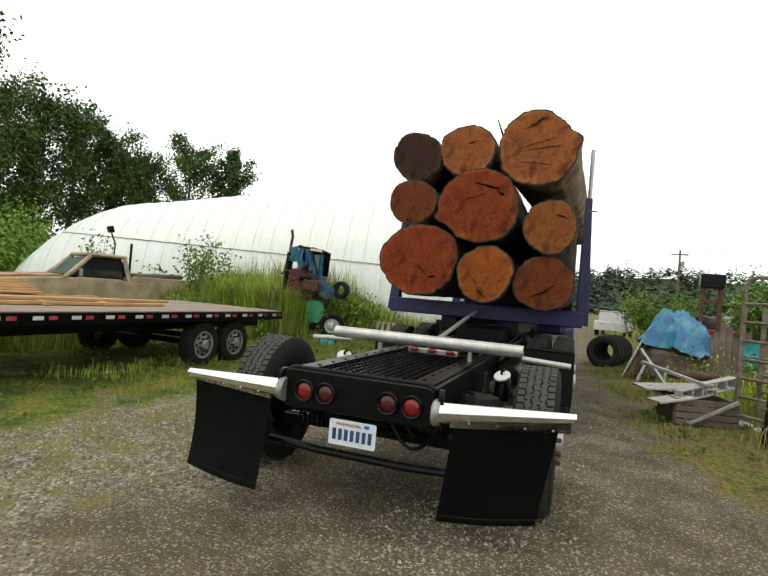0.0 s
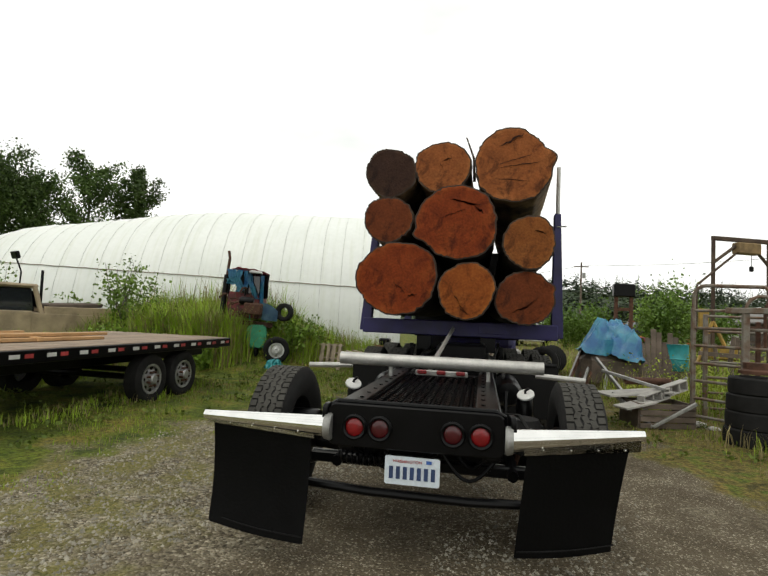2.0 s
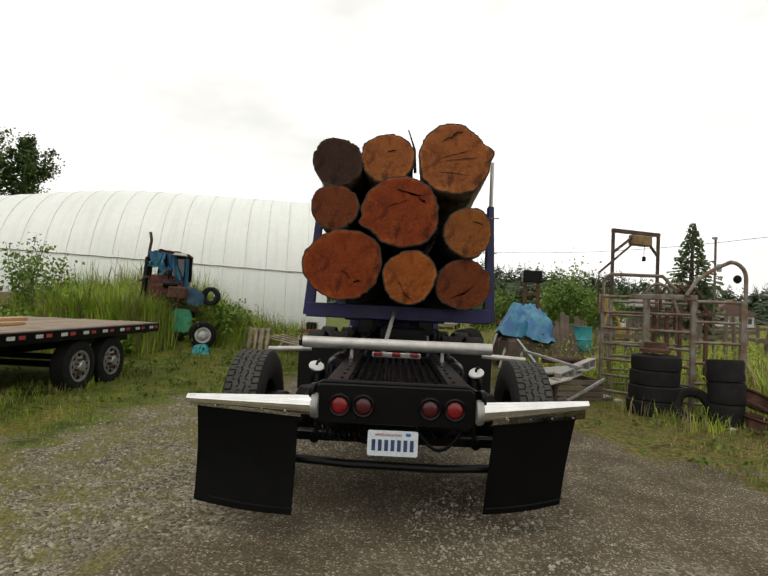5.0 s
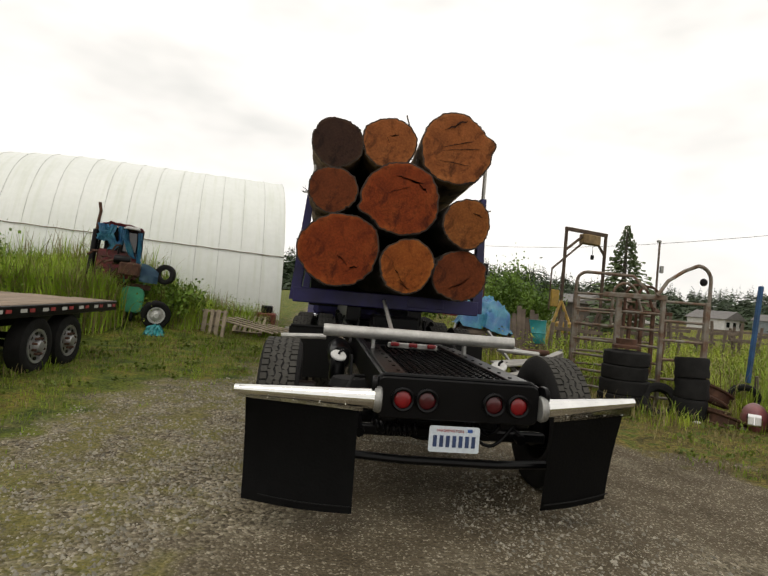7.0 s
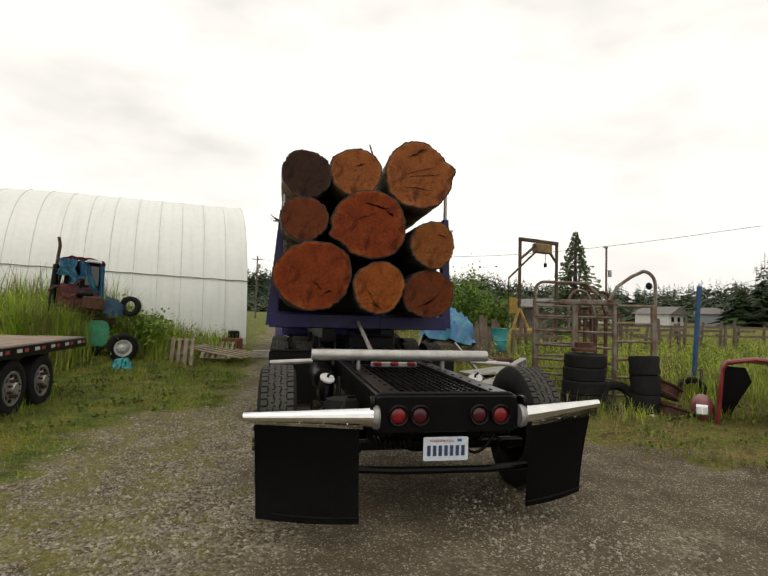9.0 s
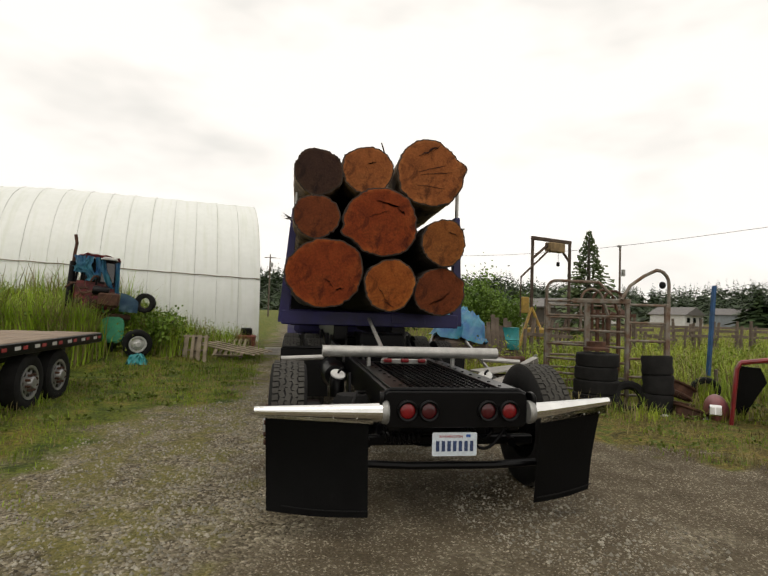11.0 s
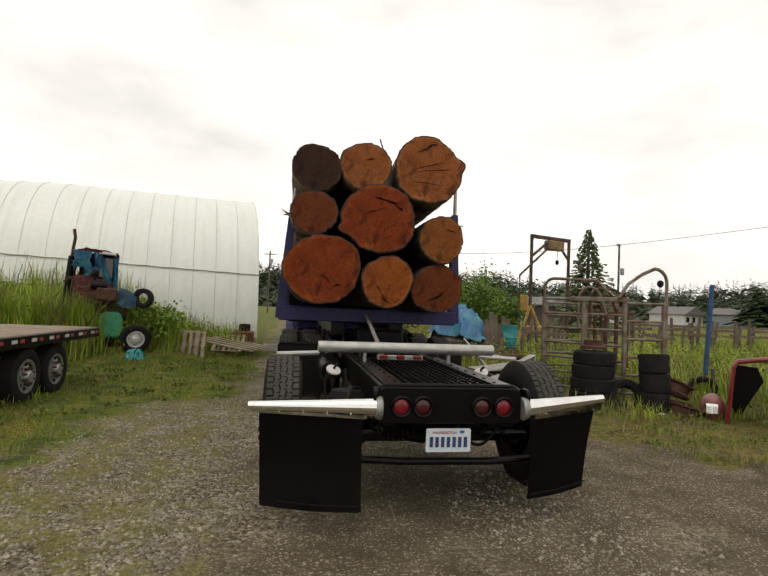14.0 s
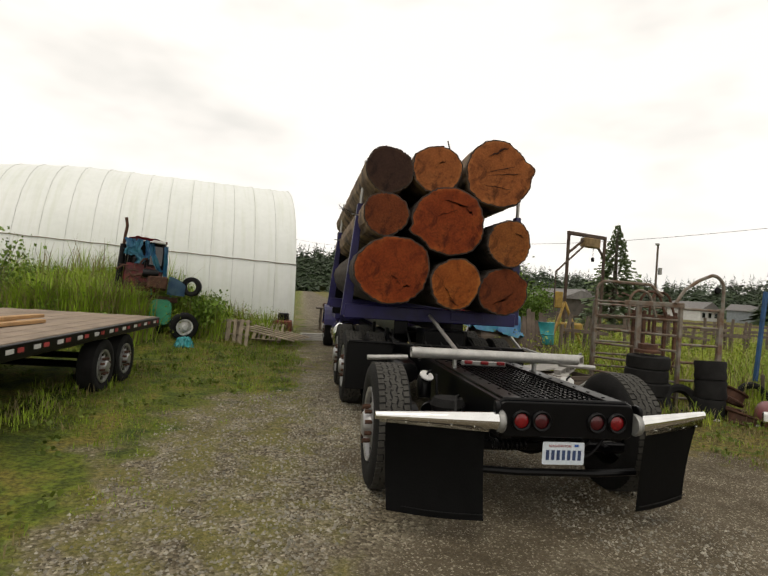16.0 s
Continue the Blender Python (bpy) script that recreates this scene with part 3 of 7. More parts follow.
        bm = ring_solid([(0, 0), (0.09, 0), (0.1, 0.02), (0.1, 0.11), (0.085, 0.15), (0.085, 0.2), (0, 0.2)], 20, None, Matrix.Translation((s * 0.69, 1.15, 0.58)) @ Matrix.Rotation(radians(60), 4, "Z"))
        part("brake_chamber", bm, BLACK, truck, smooth=True)
        bm = ring_solid([(0, 0), (0.06, 0), (0.066, 0.02), (0.066, 0.16), (0.055, 0.2), (0, 0.2)], 24, None, Matrix.Translation((s * 0.69, 1.42, 0.66)) @ Matrix.Rotation(radians(-90), 4, "Y") @ Matrix.Rotation(radians(12), 4, "Z"))
        can = part("air_canister", bm, BLACK, truck, "black canister with a pale round lid", smooth=True)
        axis = Vector((-s * 0.2, -0.5, 0.85)).normalized()
        bm = ring_solid([(0, 0.016), (0.056, 0.014), (0.066, 0.006), (0.067, -0.006), (0, -0.006)], 24, None, Matrix.Translation((s * 0.69, 1.36, 0.875)) @ axis.to_track_quat("X", "Z").to_matrix().to_4x4())
        part("lid", bm, WHITEP, can, "pale round lid", smooth=True)
        knob_at = Vector((s * 0.69, 1.36, 0.875)) + axis * 0.016
        part("lid_knob", pipe([knob_at, knob_at + axis * 0.02, knob_at + axis * 0.025 + Vector((0.03, 0, 0.02))], 0.011, 8), BLACK, can)
        part("air_bag", ring_solid([(0, 0), (0.12, 0), (0.15, 0.06), (0.13, 0.11), (0.15, 0.16), (0.12, 0.22), (0, 0.22)], 20, None, Matrix.Translation((s * 0.62, 0.85, 0.56)) @ Matrix.Rotation(radians(-90), 4, "Y")), RUBBER, truck, smooth=True)
        part("air_hose", pipe([(s * 0.6, 0.55, 0.6), (s * 0.66, 0.5, 0.74), (s * 0.6, 0.7, 0.82), (s * 0.5, 0.95, 0.78)], 0.012, 6), RUBBER, truck)
        part("air_hose", pipe([(s * 0.78, 0.75, 0.55), (s * 0.7, 0.6, 0.66), (s * 0.56, 0.62, 0.7), (s * 0.5, 0.8, 0.72)], 0.016, 6), BLACK, truck)
        bm = plate([(-0.12, 0), (0.16, 0), (0.1, 0.24), (-0.05, 0.26)], 0.025, Matrix.Translation((s * 0.56, 1.5, 0.62)) @ Matrix.Rotation(radians(90), 4, "Z"), bevel=0.004)
        part("suspension_hanger", bm, BLACK, truck)
        part("torque_arm", pipe([(s * 0.55, 0.4, 0.5), (s * 0.55, 1.6, 0.56)], 0.035, 8), BLACK, truck)
    # load stop bar across the frame
    bm = ring_solid([(0.043, -0.83), (0.051, -0.83), (0.051, 0.83), (0.043, 0.83), (0.043, -0.83)], 20, None, Matrix.Translation((0, 1.45, 1.075)))
    part("cross_pipe", bm, ALU, truck, "grey aluminium pipe", smooth=True)
    for s in (-1, 1):
        part("slide_pipe", pipe([(s * 0.8, 1.75, 0.99), (s * 1.2, 1.75, 0.97)], 0.024, 10), ALU, truck)
        part("pipe_bracket", box((0.03, 0.05, 0.16), (s * 0.4, 1.47, 1.0), 0.004), STEEL, truck)
    bm = box((0.46, 0.05, 0.05), (0, 1.79, 0.955), 0.008)
    bar = part("marker_bar", bm, STEEL, truck)
    for x in (-0.17, 0.0, 0.17):
        part("marker_light", box((0.08, 0.035, 0.036), (x, 1.753, 0.966), 0.008), LENSHOT, bar, "small red marker light")
    part("brace_rod", pipe([(-0.13, 2.1, 0.97), (-0.03, 4.1, 1.32)], 0.024, 10), ALU, truck, "shiny steel rod")
    # blue log rack: two bunks with stakes
    for y in (4.25, 8.4):
        bunk = part("bunk", box((2.56, 0.2, 0.2), (0.02, y, 1.32), 0.012), BLUE, truck, "dark blue steel bunk")
        part("bunk_plate", box((0.5, 0.02, 0.12), (0.55, y - 0.112, 1.33), 0.004), BLUE, bunk)
        for s in (-1, 1):
            post = part("stake", plate([(-0.09, 0), (0.06, 0), (0.035 + (0.1 if s < 0 else 0.02), 1.62), (-0.045 + (0.1 if s < 0 else 0.02), 1.62)], 0.13, Matrix.Translation((0.03 + s * 1.25, y - 0.065, 1.25)) @ Matrix.Diagonal((s * -1, 1, 1, 1)), bevel=0.006), BLUE, truck, "dark blue steel stake")
            part("stake_extension", pipe([(-1.12, y, 2.8), (-1.08, y, 3.5)] if s < 0 else [(1.27, y, 2.8), (1.27, y, 3.5)], 0.026, 10), ALU, post, "grey extension tube")
            part("stake_hook", pipe([(s * 1.2 + 0.06, y - 0.06, 2.7), (s * 1.31 + 0.06, y - 0.1, 2.7)], 0.01, 6), STEEL, post)
    part("rack_sill", box((0.2, 4.2, 0.2), (-0.42, 6.3, 1.12), 0.01), BLACK, truck)
    part("rack_sill", box((0.2, 4.2, 0.2), (0.42, 6.3, 1.12), 0.01), BLACK, truck)
    # driving axles with twin wheels
    for y in (4.35, 5.75):
        part("drive_axle", pipe([(-0.9, y, 0.51), (-0.25, y, 0.51), (0.25, y, 0.51), (0.9, y, 0.51)], 0.09, 12), BLACK, truck)
        part("differential", ring_solid([(0, -0.2), (0.14, -0.18), (0.2, 0), (0.14, 0.18), (0, 0.2)], 18, None, Matrix.Translation((0, y, 0.51)) @ Matrix.Rotation(radians(90), 4, "Z")), BLACK, truck, smooth=True)
        for s in (-1, 1):
            wheel(truck, (s * 1.10, y, 0.51), 0.51, 0.27, s, count=48, dish=0.16)
            wheel(truck, (s * 0.77, y, 0.51), 0.51, 0.27, s, hubs=False, count=48)
            part("fender_strut", box((0.05, 0.05, 0.3), (s * 0.6, y, 0.95), 0.005), BLACK, truck)
    part("drive_shaft", pipe([(0, 2.6, 0.62), (0, 9.0, 0.75)], 0.06, 10), BLACK, truck)
    for s in (-1, 1):
        part("walking_beam", plate([(-1.0, -0.08), (1.0, -0.08), (0.85, 0.1), (0.2, 0.2), (-0.2, 0.2), (-0.85, 0.1)], 0.12, Matrix.Translation((s * 0.56, 5.05, 0.55)) @ Matrix.Rotation(radians(90), 4, "Z"), bevel=0.01), BLACK, truck)
        part("spring_pack", box((0.1, 1.5, 0.12), (s * 0.5, 5.05, 0.83), 0.02), BLACK, truck)
        part("air_tank", ring_solid([(0, -0.4), (0.11, -0.38), (0.14, -0.3), (0.14, 0.3), (0.11, 0.38), (0, 0.4)], 18, None, Matrix.Translation((s * 0.62, 2.9, 0.72)) @ Matrix.Rotation(radians(90), 4, "Z")), BLACK, truck, smooth=True)
        part("drive_mud_flap", box((0.62, 0.015, 0.62), (s * 0.93, 3.62, 0.62), 0.003), FLAP, truck)
        part("flap_arm", pipe([(s * 0.42, 3.62, 0.94), (s * 1.22, 3.62, 0.94)], 0.02, 8), BLACK, truck)
    for y in (2.3, 3.4, 6.6, 7.6):
        part("cross_member", box((0.78, 0.1, 0.2), (0, y, 0.8), 0.01), BLACK, truck)
    part("load_scale_box", box((0.6, 0.5, 0.25), (0.1, 3.9, 1.02), 0.03), BLACK, truck)
    for k in range(6):
        x = -0.55 + 0.22 * k
        part("air_line", pipe([(x, 2.3, 0.9), (x + 0.05, 2.9, 1.0), (x - 0.08, 3.5, 0.95), (x, 4.2, 1.08)], 0.014, 6), RUBBER, truck)
    part("fuel_tank", ring_solid([(0, -0.7), (0.3, -0.7), (0.32, -0.66), (0.32, 0.66), (0.3, 0.7), (0, 0.7)], 28, None, Matrix.Translation((-0.85, 8.3, 0.62)) @ Matrix.Rotation(radians(90), 4, "Z")), CHROME, truck, smooth=True)
    part("toolbox", box((0.5, 0.9, 0.5), (0.85, 8.0, 0.65), 0.02), ALU, truck)
    # cab beyond the load
    cab = part("cab", box((2.1, 1.7, 1.9), (0, 10.2, 1.75), 0.12), BLUE, truck, "dark blue cab")
    part("cab_window", box((1.2, 0.02, 0.45), (0, 9.34, 2.3), 0.004), DARKGLASS, cab)
    part("bonnet", box((1.6, 1.8, 1.1), (0, 11.9, 1.25), 0.15), BLUE, truck)
    part("guard", box((2.3, 0.1, 1.9), (0, 9.05, 2.0), 0.02), BLACK, truck)
    for s in (-1, 1):
        wheel(truck, (s * 1.05, 11.9, 0.51), 0.51, 0.29, s, count=0)
        part("front_fender", plate(arc_outline(0.66, 0.56, 10, 170), 0.34, Matrix.Translation((s * 1.05, 11.9, 0.51)) @ Matrix.Rotation(radians(90), 4, "Z") @ Matrix.Translation((0, -0.17, 0))), BLUE, truck)
    return truck


def arc_outline(r1, r0, a0, a1, n=12):
    out = [(r1 * math.cos(radians(a0 + (a1 - a0) * k / n)), r1 * math.sin(radians(a0 + (a1 - a0) * k / n))) for k in range(n + 1)]
    return out + [(r0 * math.cos(radians(a1 + (a0 - a1) * k / n)), r0 * math.sin(radians(a1 + (a0 - a1) * k / n))) for k in range(n + 1)]


log_truck()


# ---- logs ----
def cut_wood(name, color, deep, pale):
    """Sawn log end: soaked heart, paler rim, rings and saw marks, read from the log's own axis."""
    m = bpy.data.materials.new(name)
    m.use_nodes = True
    n, l = m.node_tree.nodes, m.node_tree.links
    b = n["Principled BSDF"]
    tc = n.new("ShaderNodeTexCoord")
    wob, fine = n.new("ShaderNodeTexNoise"), n.new("ShaderNodeTexNoise")
    wob.inputs["Scale"].default_value, wob.inputs["Detail"].default_value = 4.5, 6
    fine.inputs["Scale"].default_value, fine.inputs["Detail"].default_value = 38, 5
    rings = n.new("ShaderNodeTexWave")
    rings.wave_type, rings.rings_direction = "RINGS", "Y"
    rings.inputs["Scale"].default_value, rings.inputs["Distortion"].default_value = 9, 3.0
    saw = n.new("ShaderNodeTexWave")
    saw.bands_direction = "Z"
    saw.inputs["Scale"].default_value, saw.inputs["Distortion"].default_value = 22, 3.5
    grime = n.new("ShaderNodeTexNoise")
    grime.inputs["Scale"].default_value, grime.inputs["Detail"].default_value, grime.inputs["Distortion"].default_value = 2.6, 9, 0.6
    for t in (wob, fine, rings, saw, grime):
        l.new(tc.outputs["Object"], t.inputs["Vector"])
    stain = n.new("ShaderNodeValToRGB")
    e = stain.color_ramp.elements
    e[0].position, e[0].color = 0.28, (*(0.5 * (c + d) for c, d in zip(color, deep)), 1)
    e[1].position, e[1].color = 0.78, (*(0.5 * (c + d) for c, d in zip(color, pale)), 1)
    mid = e.new(0.5)
    mid.color = (*color, 1)
    l.new(wob.outputs[0], stain.inputs[0])
    edge, wave, rim, sap = n.new("ShaderNodeAttribute"), n.new("ShaderNodeMath"), n.new("ShaderNodeValToRGB"), n.new("ShaderNodeMixRGB")
    edge.attribute_name = "edge"
    wave.operation = "MULTIPLY_ADD"
    wave.inputs[1].default_value = 0.5
    l.new(wob.outputs[0], wave.inputs[0])
    l.new(edge.outputs["Fac"], wave.inputs[2])
    re_ = rim.color_ramp.elements
    re_[0].position, re_[0].color = 0.665, (0, 0, 0, 1)
    re_[1].position, re_[1].color = 0.755, (0.85, 0.85, 0.85, 1)
    rim_scale = n.new("ShaderNodeMath")
    rim_scale.operation, rim_scale.inputs[1].default_value = "MULTIPLY", 0.6
    l.new(wave.outputs[0], rim_scale.inputs[0])
    l.new(rim_scale.outputs[0], rim.inputs[0])
    l.new(rim.outputs[0], sap.inputs[0])
    l.new(stain.outputs[0], sap.inputs[1])
    sap.inputs[2].default_value = (*(min(0.75, c * 1.05) for c in pale), 1)
    last = sap.outputs[0]
    # dark weathered blotches
    blot, blot_ramp, blotched = n.new("ShaderNodeTexNoise"), n.new("ShaderNodeValToRGB"), n.new("ShaderNodeMixRGB")
    blot.inputs["Scale"].default_value, blot.inputs["Detail"].default_value, blot.inputs["Distortion"].default_value = 3.4, 10, 1.1
    blot.inputs["Roughness"].default_value = 0.68
    l.new(tc.outputs["Object"], blot.inputs["Vector"])
    be = blot_ramp.color_ramp.elements
    be[0].position, be[0].color = 0.5, (0, 0, 0, 1)
    be[1].position, be[1].color = 0.66, (0.8, 0.8, 0.8, 1)
    l.new(blot.outputs[0], blot_ramp.inputs[0])
    l.new(blot_ramp.outputs[0], blotched.inputs[0])
    l.new(last, blotched.inputs[1])
    blotched.inputs[2].default_value = (*(0.45 * c for c in deep), 1)
    last = blotched.outputs[0]
    for t, amount in ((rings, 0.07), (saw, 0.07), (fine, 0.6), (grime, 0.5)):
        x = n.new("ShaderNodeMixRGB")
        x.blend_type = "MULTIPLY"
        x.inputs[0].default_value = amount
        l.new(last, x.inputs[1])
        l.new(t.outputs[0], x.inputs[2])
        last = x.outputs[0]
    l.new(last, b.inputs["Base Color"])
    b.inputs["Roughness"].default_value = 0.8
    b.inputs["Specular IOR Level"].default_value = 0.2
    bp = n.new("ShaderNodeBump")
    bp.inputs["Strength"].default_value, bp.inputs["Distance"].default_value = 0.5, 0.01
    l.new(fine.outputs[0], bp.inputs["Height"])
    l.new(bp.outputs[0], b.inputs["Normal"])
    return m


BARK = material("log_bark", (0.06, 0.04, 0.028), 0.95, tint=(0.022, 0.016, 0.012), scale=7, fine=30, bump=0.9)
BAREWOOD = material("barkless_wood", (0.3, 0.2, 0.11), 0.85, tint=(0.06, 0.036, 0.022), scale=3.5, fine=25, bump=0.6)
REDCUT = cut_wood("red_cedar_cut", (0.34, 0.058, 0.01), (0.15, 0.021, 0.005), (0.5, 0.12, 0.022))
ORANGECUT = cut_wood("orange_cut", (0.43, 0.11, 0.016), (0.23, 0.047, 0.008), (0.56, 0.19, 0.038))
BROWNCUT = cut_wood("brown_cut", (0.23, 0.052, 0.012), (0.1, 0.022, 0.007), (0.33, 0.09, 0.022))
TANCUT = cut_wood("tan_cut", (0.37, 0.118, 0.024), (0.2, 0.056, 0.014), (0.5, 0.19, 0.05))
DARKCUT = cut_wood("soaked_cut", (0.075, 0.034, 0.022), (0.04, 0.02, 0.015), (0.11, 0.055, 0.03))
PINKCUT = cut_wood("pink_cut", (0.47, 0.145, 0.038), (0.16, 0.045, 0.014), (0.6, 0.22, 0.066))
CRACK = material("crack_dark", (0.05, 0.018, 0.01), 0.95, bump=0.2)


def log(x, z, r, y, cut, label, seed, bark=None, length=6.5, squash=1.0, stub=None, cracks=(), yaw=0.0):
    rnd = random.Random(seed)
    seg, rings = 84, 16
    ph = [rnd.uniform(0, 6.28) for _ in range(5)]

    def rad(a, t):
        w = 1 + 0.035 * math.sin(2 * a + ph[0]) + 0.025 * math.sin(3 * a + ph[1]) + 0.014 * math.sin(5 * a + ph[2]) + 0.01 * math.sin(11 * a + ph[3] + t) + 0.006 * math.sin(19 * a + ph[2])
        if stub:
            d = math.atan2(math.sin(a - radians(stub)), math.cos(a - radians(stub)))
            w += 0.14 * math.exp(-(d / 0.16) ** 2) * math.exp(-t * 3)
        return r * w * (1 - 0.014 * t) + 0.006 * noise.noise((math.cos(a) * 4 + seed, math.sin(a) * 4, t * 3)) + 0.017 * noise.noise((math.cos(a) * 13 + seed, math.sin(a) * 13, t * 4))

    bm = bmesh.new()
    edge = bm.verts.layers.float.new("edge")
    rows = []
    for i in range(rings + 1):
        t = length * (i / rings) ** 1.5
        rows.append([bm.verts.new((squash * rad(a, t) * math.cos(a), t + (0.012 * math.sin(a + ph[4]) if i == 0 else 0), rad(a, t) * math.sin(a))) for a in [2 * math.pi * k / seg for k in range(seg)]])
    for p, q in zip(rows, rows[1:]):
        for k in range(seg):
            bm.faces.new((p[k], q[k], q[(k + 1) % seg], p[(k + 1) % seg])).material_index = 1
    # sawn face in rings, a little dished and torn
    inner = rows[0]
    for v in rows[0]:
        v[edge] = 1.0
    for f in (1 - 0.018 / r, 0.9, 0.75, 0.5, 0.25):
        ring = [bm.verts.new((v.co.x * f, v.co.y * f + 0.008 * noise.noise((v.co.x * 5 * f + seed, v.co.z * 5 * f, 1)) - (0.006 if f < 0.97 else 0), v.co.z * f)) for v in rows[0]]
        for v in ring:
            v[edge] = f
        for k in range(seg):
            bm.faces.new((inner[k], inner[(k + 1) % seg], ring[(k + 1) % seg], ring[k])).material_index = 2 if f > 0.92 else 0
        inner = ring
    bm.faces.new(inner).material_index = 0
    bm.faces.new(rows[-1][::-1]).material_index = 0
    bmesh.ops.recalc_face_normals(bm, faces=bm.faces[:])
    ob = link("log", bm, [cut, bark or BARK, BARK], smooth=True)
    tagged(ob, label, "log", "logs on the truck")
    ob.matrix_basis = Matrix.Translation((x, y, z)) @ Matrix.Rotation(radians(yaw), 4, "Z")
    for k, (cx, cz, ang, ln, wd) in enumerate(cracks):
        c = bmesh.new()
        pts = []
        n = 7
        for i in range(n + 1):
            f = i / n - 0.5
            pts.append((cx + ln * f * math.cos(radians(ang)) + rnd.uniform(-1, 1) * wd * 0.5, cz + ln * f * math.sin(radians(ang)) + rnd.uniform(-1, 1) * wd * 0.5, wd * (1 - (2 * f) ** 2) * rnd.uniform(0.5, 1)))
        up = [c.verts.new((px, -0.016, pz + w / 2 + 0.001)) for px, pz, w in pts]
        lo = [c.verts.new((px, -0.016, pz - w / 2 - 0.001)) for px, pz, w in pts]
        for i in range(n):
            c.faces.new((lo[i], lo[i + 1], up[i + 1], up[i]))
        bmesh.ops.solidify(c, geom=c.faces[:], thickness=0.012)
        part("split", c, CRACK, ob, "dark split in the sawn face")
    return ob


log(-0.715, 1.92, 0.465, 3.5, REDCUT, "thick log with a wet red-brown sawn end", 1, squash=1.07, cracks=[(0.05, -0.12, -40, 0.2, 0.02), (0.14, -0.13, 80, 0.16, 0.012), (0.2, -0.2, 10, 0.1, 0.03)])
log(0.14, 1.79, 0.345, 3.45, ORANGECUT, "log with an orange-brown sawn end split from the rim", 2, cracks=[(-0.1, -0.12, -55, 0.3, 0.016), (-0.02, -0.25, -30, 0.18, 0.012)])
log(0.825, 1.725, 0.335, 3.5, BROWNCUT, "log with a dull brown sawn end and a branch stub", 3, stub=25, cracks=[(-0.03, -0.12, 25, 0.25, 0.02), (0.08, -0.05, 40, 0.18, 0.014)])
log(-0.85, 2.65, 0.30, 3.5, BROWNCUT, "log with a brown sawn end and ragged bark", 4, bark=BAREWOOD, cracks=[(0.05, 0.02, 70, 0.12, 0.008)])
log(0.0, 2.615, 0.445, 3.45, REDCUT, "very thick log with a red-brown torn sawn end", 5, squash=1.13, stub=200, cracks=[(0.1, 0.24, -12, 0.4, 0.025), (0.3, 0.12, -35, 0.22, 0.03), (-0.05, 0.1, 20, 0.3, 0.01)])
log(0.855, 2.385, 0.315, 3.45, TANCUT, "log with a tan sawn end in dark bark", 6, cracks=[(0.12, 0.12, -15, 0.14, 0.02)])
log(-0.84, 3.235, 0.315, 3.5, DARKCUT, "log with a dark soaked sawn end", 7, bark=BAREWOOD, cracks=[(0.02, 0.0, 60, 0.1, 0.008)])
log(-0.195, 3.3, 0.335, 3.5, PINKCUT, "log with a bright orange sawn end", 8, bark=BAREWOOD, cracks=[(0.05, 0.1, 20, 0.12, 0.02), (-0.02, 0.02, -60, 0.12, 0.01)])
log(0.64, 3.305, 0.46, 3.45, PINKCUT, "thickest log, pinkish sawn end with long splits", 9, bark=BAREWOOD, squash=0.98, stub=12, yaw=-3.2, cracks=[(-0.02, 0.3, 30, 0.34, 0.035), (0.08, 0.0, 8, 0.5, 0.014), (0.02, 0.06, 15, 0.42, 0.012), (0.0, -0.18, -5, 0.4, 0.01)])


def twig(points, r, label):
    tagged(link("twig", pipe(points, r, 5, r_end=r * 0.4), BARK), label, "branch", "twigs on the load")


twig([(0.18, 4.2, 3.3), (0.16, 4.1, 3.6), (0.06, 4.05, 3.86)], 0.022, "broken dark branch sticking up between logs")
for k in range(7):
    twig([(-1.1, 5.6 + 0.1 * k, 2.9), (-1.2 - 0.02 * k, 5.5 + 0.12 * k, 2.95 + 0.03 * k), (-1.3 - 0.03 * (k % 3), 5.4 + 0.1 * k, 2.9 + 0.04 * k)], 0.005, "thin broken twig on the side of the load")


